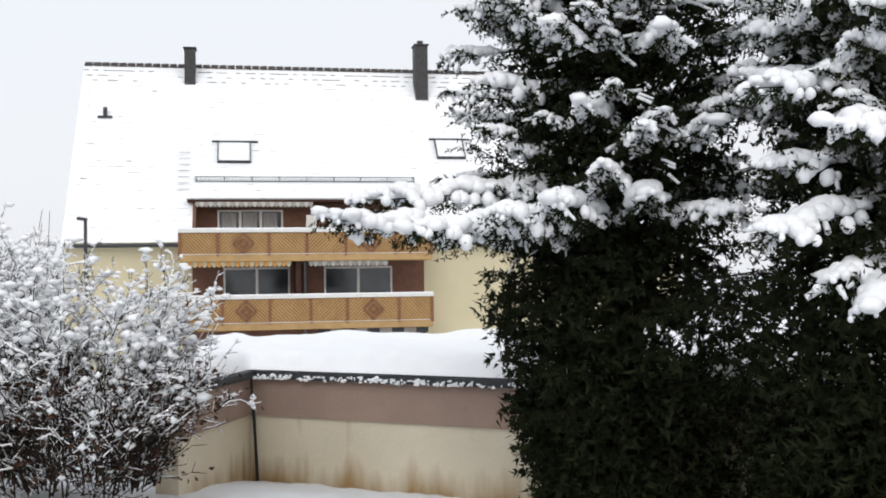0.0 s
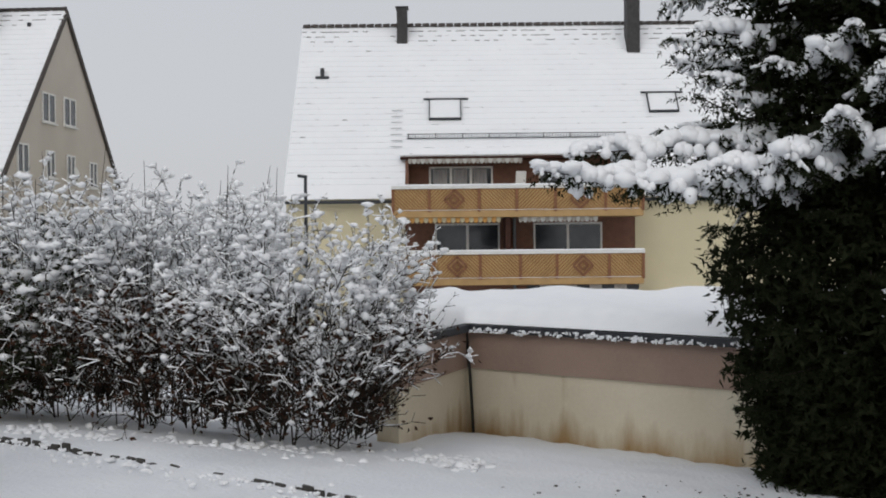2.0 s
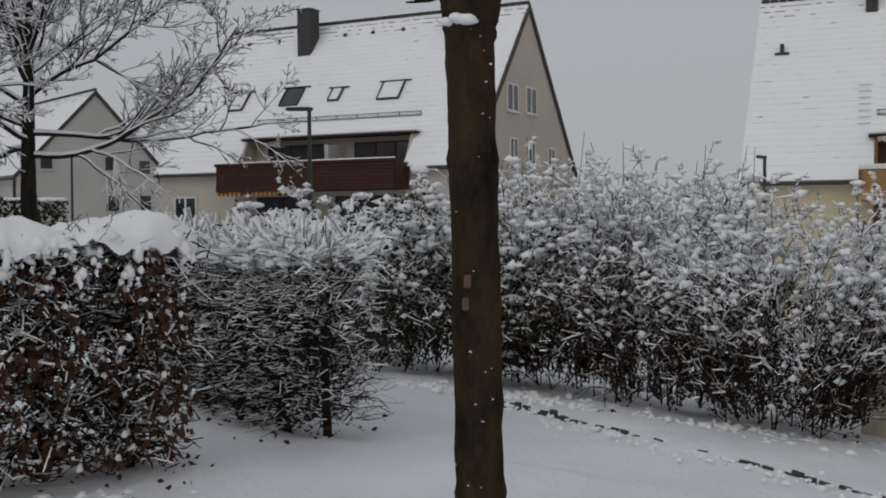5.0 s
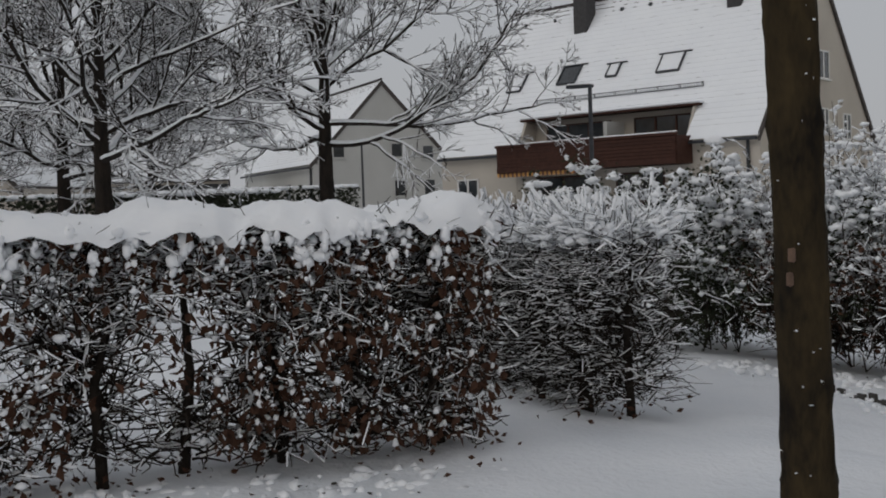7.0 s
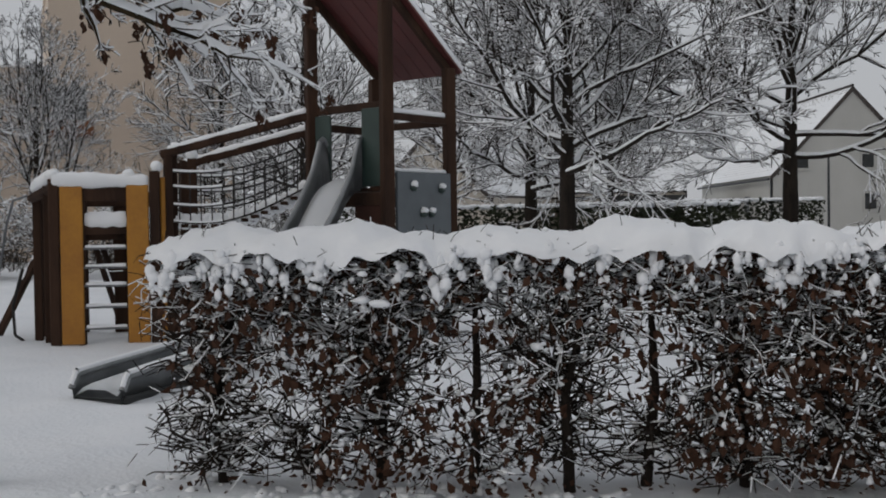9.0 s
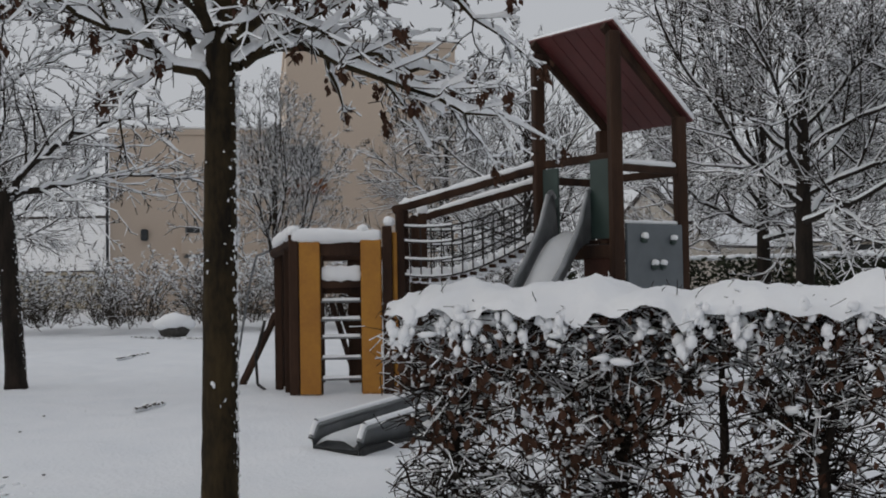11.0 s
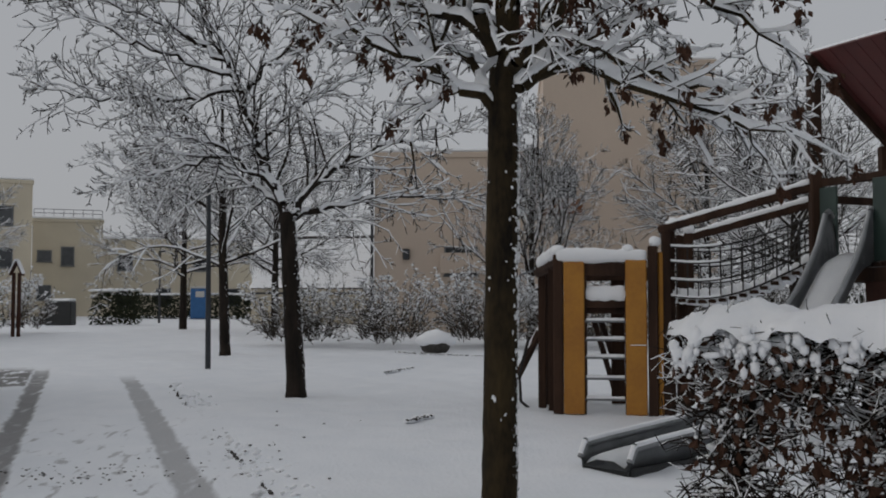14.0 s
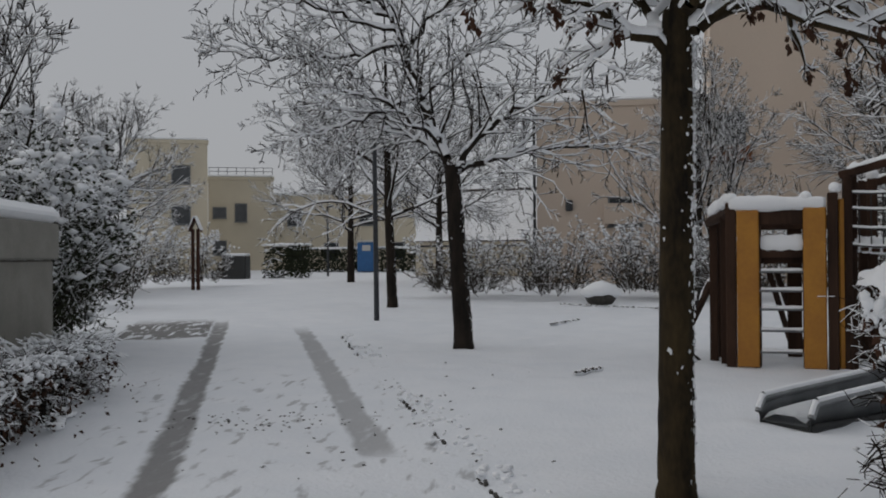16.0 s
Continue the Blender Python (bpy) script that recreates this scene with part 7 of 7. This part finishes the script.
    pts = np.array([P(-0.6, 1.2, 2.0), P(-0.85, 1.6, 1.95), P(-1.0, 1.9, 1.6), P(-1.4, 2.6, 0.0)])
    v, f = tubes(pts[:-1], pts[1:], np.full(3, 0.018), np.full(3, 0.018), 6)
    link("rail", mesh_data("rail", v, f, METAL, smooth=True), t)
    pts = np.array([P(-0.62, 0.9, 1.0), P(-0.75, 0.85, 0.5), P(-0.72, 0.8, 0.1), P(-0.6, 0.75, 0.02)])
    v, f = tubes(pts[:-1], pts[1:], np.full(3, 0.022), np.full(3, 0.022), 6)
    link("hanging_chain", mesh_data("hanging_chain", v, f, ROPE, smooth=True), t)


low_tower()


def net_bridge():
    t = thing("net_bridge", "rope net bridge with wooden handrails joining both towers", "play bridge", pose(0, 0, 0.1))
    ax = Vector((-14.9, 3.21, 0)), Vector((-14.13, 4.9, 0))
    d = (ax[1] - ax[0]).normalized()
    w = Vector((-d.y, d.x, 0))
    if w.x > 0:
        w = -w
    for k, off in enumerate((0.0, 1.12)):
        a = ax[0] + w * off + Vector((0, 0, 2.50 - 0.1 * k))
        b = ax[1] + w * off + Vector((0, 0, 3.0 - 0.1 * k))
        bm = B()
        beam(bm, a - d * 0.1, b, 0.09, 0.11, 0.02)
        part("hand_rail", bm, PLAY_WOOD, t)
        soft_snow("rail_snow", a + Vector((0, 0, 0.075)), b + Vector((0, 0, 0.075)), 0.085, 0.06, t, 40 + k)
        bm = B()
        p = ax[0] + w * off
        beam(bm, (p.x, p.y, -0.1), (p.x, p.y, 2.5), 0.11, 0.11, 0.015)
        part("post", bm, PLAY_WOOD, t)
        n = 13
        rows = [(2.28, 2.62, 0.30), (2.08, 2.46, 0.36), (1.84, 2.28, 0.40), (1.62, 2.06, 0.42)]
        grid = []
        for r, (za, zb, sag) in enumerate(rows):
            pts = []
            for i in range(n + 1):
                f = i / n
                q = ax[0].lerp(ax[1], f) + w * off
                pts.append((q.x, q.y, za + (zb - za) * f - sag * 0.55 * math.sin(math.pi * f) ** 1.0 * (1 - 0.35 * f)))
            pts = np.array(pts)
            grid.append(pts)
            v, f = tubes(pts[:-1], pts[1:], np.full(n, 0.013), np.full(n, 0.013), 5)
            link("rope", mesh_data("rope", v, f, ROPE, smooth=True), t)
            s = pts.copy()
            s[:, 2] += 0.018
            v, f = tubes(s[:-9], s[1:-8], np.full(n - 8, 0.02), np.full(n - 8, 0.018), 6)
            link("rope_snow", mesh_data("rope_snow", v, f, SNOW, smooth=True), t)
        for i in range(1, n):
            pts = np.array([g[i] for g in grid])
            v, f = tubes(pts[:-1], pts[1:], np.full(3, 0.010), np.full(3, 0.010), 5)
            link("rope", mesh_data("rope", v, f, ROPE, smooth=True), t)
    for i in range(14):
        f = (i + 0.5) / 14
        q = ax[0].lerp(ax[1], f)
        z = 1.58 + 0.42 * f - 0.23 * math.sin(math.pi * f) * (1 - 0.35 * f)
        bm = B()
        beam(bm, (*(q + w * 0.02).xy, z), (*(q + w * 1.10).xy, z), 0.10, 0.05, 0.01)
        part("tread", bm, PLAY_WOOD, t)
        soft_snow("tread_snow", (*(q + w * 0.04).xy, z + 0.055), (*(q + w * 1.06).xy, z + 0.06), 0.15, 0.13, t, 50 + i)


net_bridge()

# ---------------- street furniture ----------------
def street_lamp(label, x, y, top, arm, az, base=None):
    z = gz(x, y) if base is None else base
    t = thing("street_lamp", label, "street lamp", pose(x, y, z))
    H = top - z
    v, f = tubes(np.array([(0, 0, -0.2)]), np.array([(0, 0, H)]), np.array([0.075]), np.array([0.05]), 10)
    link("pole", mesh_data("pole", v, f, DARK_METAL, smooth=True), t)
    a = radians(az)
    e = (math.cos(a) * arm, math.sin(a) * arm, H + 0.04)
    bm = B()
    beam(bm, (-math.cos(a) * 0.06, -math.sin(a) * 0.06, H), e, 0.2, 0.09, 0.02)
    head = part("lamp_head", bm, DARK_METAL, t)
    soft_snow("head_snow", (0, 0, H + 0.06), (e[0], e[1], e[2] + 0.06), 0.14, 0.04, t)


street_lamp("dark street lamp with a flat arm before the grey house", -14.76, 24.1, 4.5, 0.75, 170)
street_lamp("thin street lamp before the white house", -37.5, 40.0, 4.85, 0.5, 200)
street_lamp("dark street lamp beside the yellow house", -4.5, 33.9, 3.45, 0.25, 190)
street_lamp("slim lamp post at the far end of the path", -64.24, -14.51, 4.7, 0.3, 90)


def sign_pole():
    t = thing("sign_pole", "straight dark grey pole standing by the path", "pole", pose(-24.4, -4.57, gz(-24.4, -4.57), 0.6, 0, 0))
    v, f = tubes(np.array([(0, 0, -0.2)]), np.array([(0.0, 0.02, 4.1)]), np.array([0.062]), np.array([0.05]), 10)
    link("pole", mesh_data("pole", v, f, DARK_METAL, smooth=True), t)
    link("cap", mesh_data("cap", *blobs(np.array([(0.0, 0.02, 4.12)]), np.array([(0.07, 0.07, 0.05)]), np.random.default_rng(1), 0.02), SNOW, smooth=True), t)


sign_pole()


def post_pair():
    t = thing("notice_post", "dark twin post with a small snowy gabled top", "post", pose(-43.21, -15.39, gz(-43.21, -15.39) + 0.1))
    for s in (-0.11, 0.11):
        part("post", box(B(), -0.06, 0.06, s - 0.06, s + 0.06, -0.3, 2.4, 0.01), DARK_WOOD, t)
    bm = B()
    for s in (-1, 1):
        beam(bm, (0, 0, 2.85), (0, s * 0.24, 2.3), 0.3, 0.05)
    part("gable_top", bm, DARK_WOOD, t)
    bm = B()
    for s in (-1, 1):
        beam(bm, (0, s * 0.02, 2.93), (0, s * 0.27, 2.36), 0.3, 0.07, 0.02)
    part("top_snow", bm, SNOW, t)


post_pair()


def toilet_cabin():
    t = thing("toilet_cabin", "blue portable toilet cabin with a white notice", "cabin", pose(-74.74, -14.12, gz(-75, -16) + 0.05, 0, 0, 12))
    part("body", box(B(), -0.6, 0.6, -0.6, 0.6, 0, 2.05, 0.04), BLUE, t)
    part("roof", box(B(), -0.63, 0.63, -0.63, 0.63, 2.054, 2.2, 0.05), PLASTER_WHITE, t, "pale roof under snow")
    part("door", box(B(), 0.604, 0.63, -0.42, 0.42, 0.1, 1.95, 0.01), BLUE, t)
    part("notice", box(B(), 0.634, 0.64, -0.28, 0.3, 1.45, 1.85), PLASTER_WHITE, t, "white notice")


toilet_cabin()


def rock():
    t = thing("boulder", "dark boulder capped with snow", "rock", pose(-31.09, 0.66, gz(-31, 0.3)))
    rng = np.random.default_rng(8)
    link("stone_body", mesh_data("stone_body", *blobs(np.array([(0, 0, 0.16)]), np.array([(0.4, 0.5, 0.26)]), rng, 0.06), STONE, smooth=True), t)
    link("snow_cap", mesh_data("snow_cap", *blobs(np.array([(0.08, 0, 0.40), (0.08, 0.25, 0.33), (0.1, -0.25, 0.35)]), np.array([(0.44, 0.50, 0.24), (0.36, 0.34, 0.18), (0.36, 0.34, 0.18)]), rng, 0.04), SNOW, smooth=True), t)


rock()


def bin_box():
    t = thing("waste_bin", "dark waste bin with snow on its lid", "bin", pose(-59.54, -18.77, gz(-59.54, -18.77)))
    part("body", box(B(), -0.5, 0.5, -0.7, 0.7, 0, 1.3, 0.05), BIN, t)
    part("lid_snow", box(B(), -0.5, 0.5, -0.7, 0.7, 1.304, 1.45, 0.06), SNOW, t)


bin_box()


def debris(label, name, cx, cy, n, sx, sy, seed):
    """Dark bits of leaf and soil that show through the snow."""
    rng = np.random.default_rng(seed)
    x, y = cx + rng.normal(size=n) * sx, cy + rng.normal(size=n) * sy
    z = ground_z(x, y) + 0.012
    w = rng.uniform(0.006, 0.02, n)
    v, f = blobs(np.stack([x, y, z], 1), np.stack([w, w, w * 0.4], 1), rng, 0.3, ICO1)
    tagged(link(name, mesh_data(name, v, f, STONE)), label, "litter", kind="stuff")


debris("scattered dark leaf litter on the snow below the hedge", "leaf_litter", -5.0, 3.5, 90, 0.9, 0.7, 1)
debris("dark crumbs of soil on the snowy path edge", "soil_crumbs", -10.64, -1.98, 60, 2.0, 0.6, 2)
debris("dark crumbs of soil under the spruce", "soil_crumbs", 2.6, 8.3, 160, 0.8, 0.5, 3)


def furrow(label, line, n, seed):
    """A low curl of pushed-up snow with a dark broken edge."""
    rng = np.random.default_rng(seed)
    pts = np.array(line, float)
    k = rng.uniform(0, len(pts) - 1, n)
    x = np.interp(k, range(len(pts)), pts[:, 0]) + rng.normal(size=n) * 0.03
    y = np.interp(k, range(len(pts)), pts[:, 1]) + rng.normal(size=n) * 0.03
    w = rng.uniform(0.008, 0.028, n)
    v, f = blobs(np.stack([x, y, ground_z(x, y) + 0.03], 1), np.stack([w, w, w * 0.6], 1), rng, 0.25, ICO1)
    tagged(link("soil_furrow", mesh_data("soil_furrow", v, f, STONE)), label, "soil", kind="stuff")
    w = rng.uniform(0.03, 0.06, n)
    v, f = blobs(np.stack([x - 0.10, y, ground_z(x, y) + 0.01], 1), np.stack([w, w, w * 0.7], 1), rng, 0.12, ICO1)
    tagged(link("snow_ridge", mesh_data("snow_ridge", v, f, SNOW, smooth=True)), "low ridge of pushed-up snow on the lawn", "snow", kind="stuff")


furrow("short dark furrow in the snowy lawn", [(-22.85, -0.66), (-24.27, -0.06)], 50, 1)
furrow("short dark furrow in the snowy lawn", [(-14.2, -0.25), (-14.83, 0.02)], 36, 2)
furrow("thin dark edge in the snow before the shrubs", [(-30.81, -0.51), (-28.4, 2.07)], 90, 3)
furrow("dark furrow beside the low hedge", [(-9.77, -5.02), (-10.72, -5.27)], 26, 4)
furrow("dark furrow beside the low hedge", [(-17.15, -7.86), (-18.77, -8.29)], 30, 5)
debris("dark crumbs of soil on the worn snowy path", "soil_crumbs", -10.4, -3.25, 80, 0.35, 0.45, 6)


def clods(label, line, n, spread, seed, size=(0.02, 0.055)):
    """Trodden snow: low crumbled lumps strewn along a line."""
    rng = np.random.default_rng(seed)
    pts = np.array(line, float)
    k = rng.uniform(0, len(pts) - 1, n)
    side = rng.normal(size=n) * spread
    x = np.interp(k, range(len(pts)), pts[:, 0]) + side * 0.28
    y = np.interp(k, range(len(pts)), pts[:, 1]) - side * 0.96
    w = rng.uniform(*size, n)
    v, f = blobs(np.stack([x, y, ground_z(x, y) - 0.005], 1), np.stack([w * rng.uniform(0.8, 2.0, n), w, w * 0.75], 1), rng, 0.22, ICO1)
    tagged(link("snow_clods", mesh_data("snow_clods", v, f, SNOW, smooth=True)), label, "snow", kind="stuff")


clods("crumbled trodden snow along the path edge", [(-6.0, -0.2), (-12.0, -2.0), (-21.0, -4.6)], 190, 0.13, 1, (0.012, 0.032))
clods("crumbled snow on the lawn edge before the shrubs", [(-4.1, 9.4), (-2.2, 8.3), (0.2, 7.0)], 150, 0.25, 3, (0.012, 0.028))
clods("lumps of fallen snow under the shrubs", [(-5.5, 10.3), (-2.6, 9.9), (0.3, 9.9)], 420, 0.3, 4, (0.02, 0.05))
clods("lumps of fallen snow under the clipped hedge", [(-7.2, 1.1), (-5.6, 3.0), (-4.0, 4.9)], 300, 0.3, 5, (0.015, 0.045))
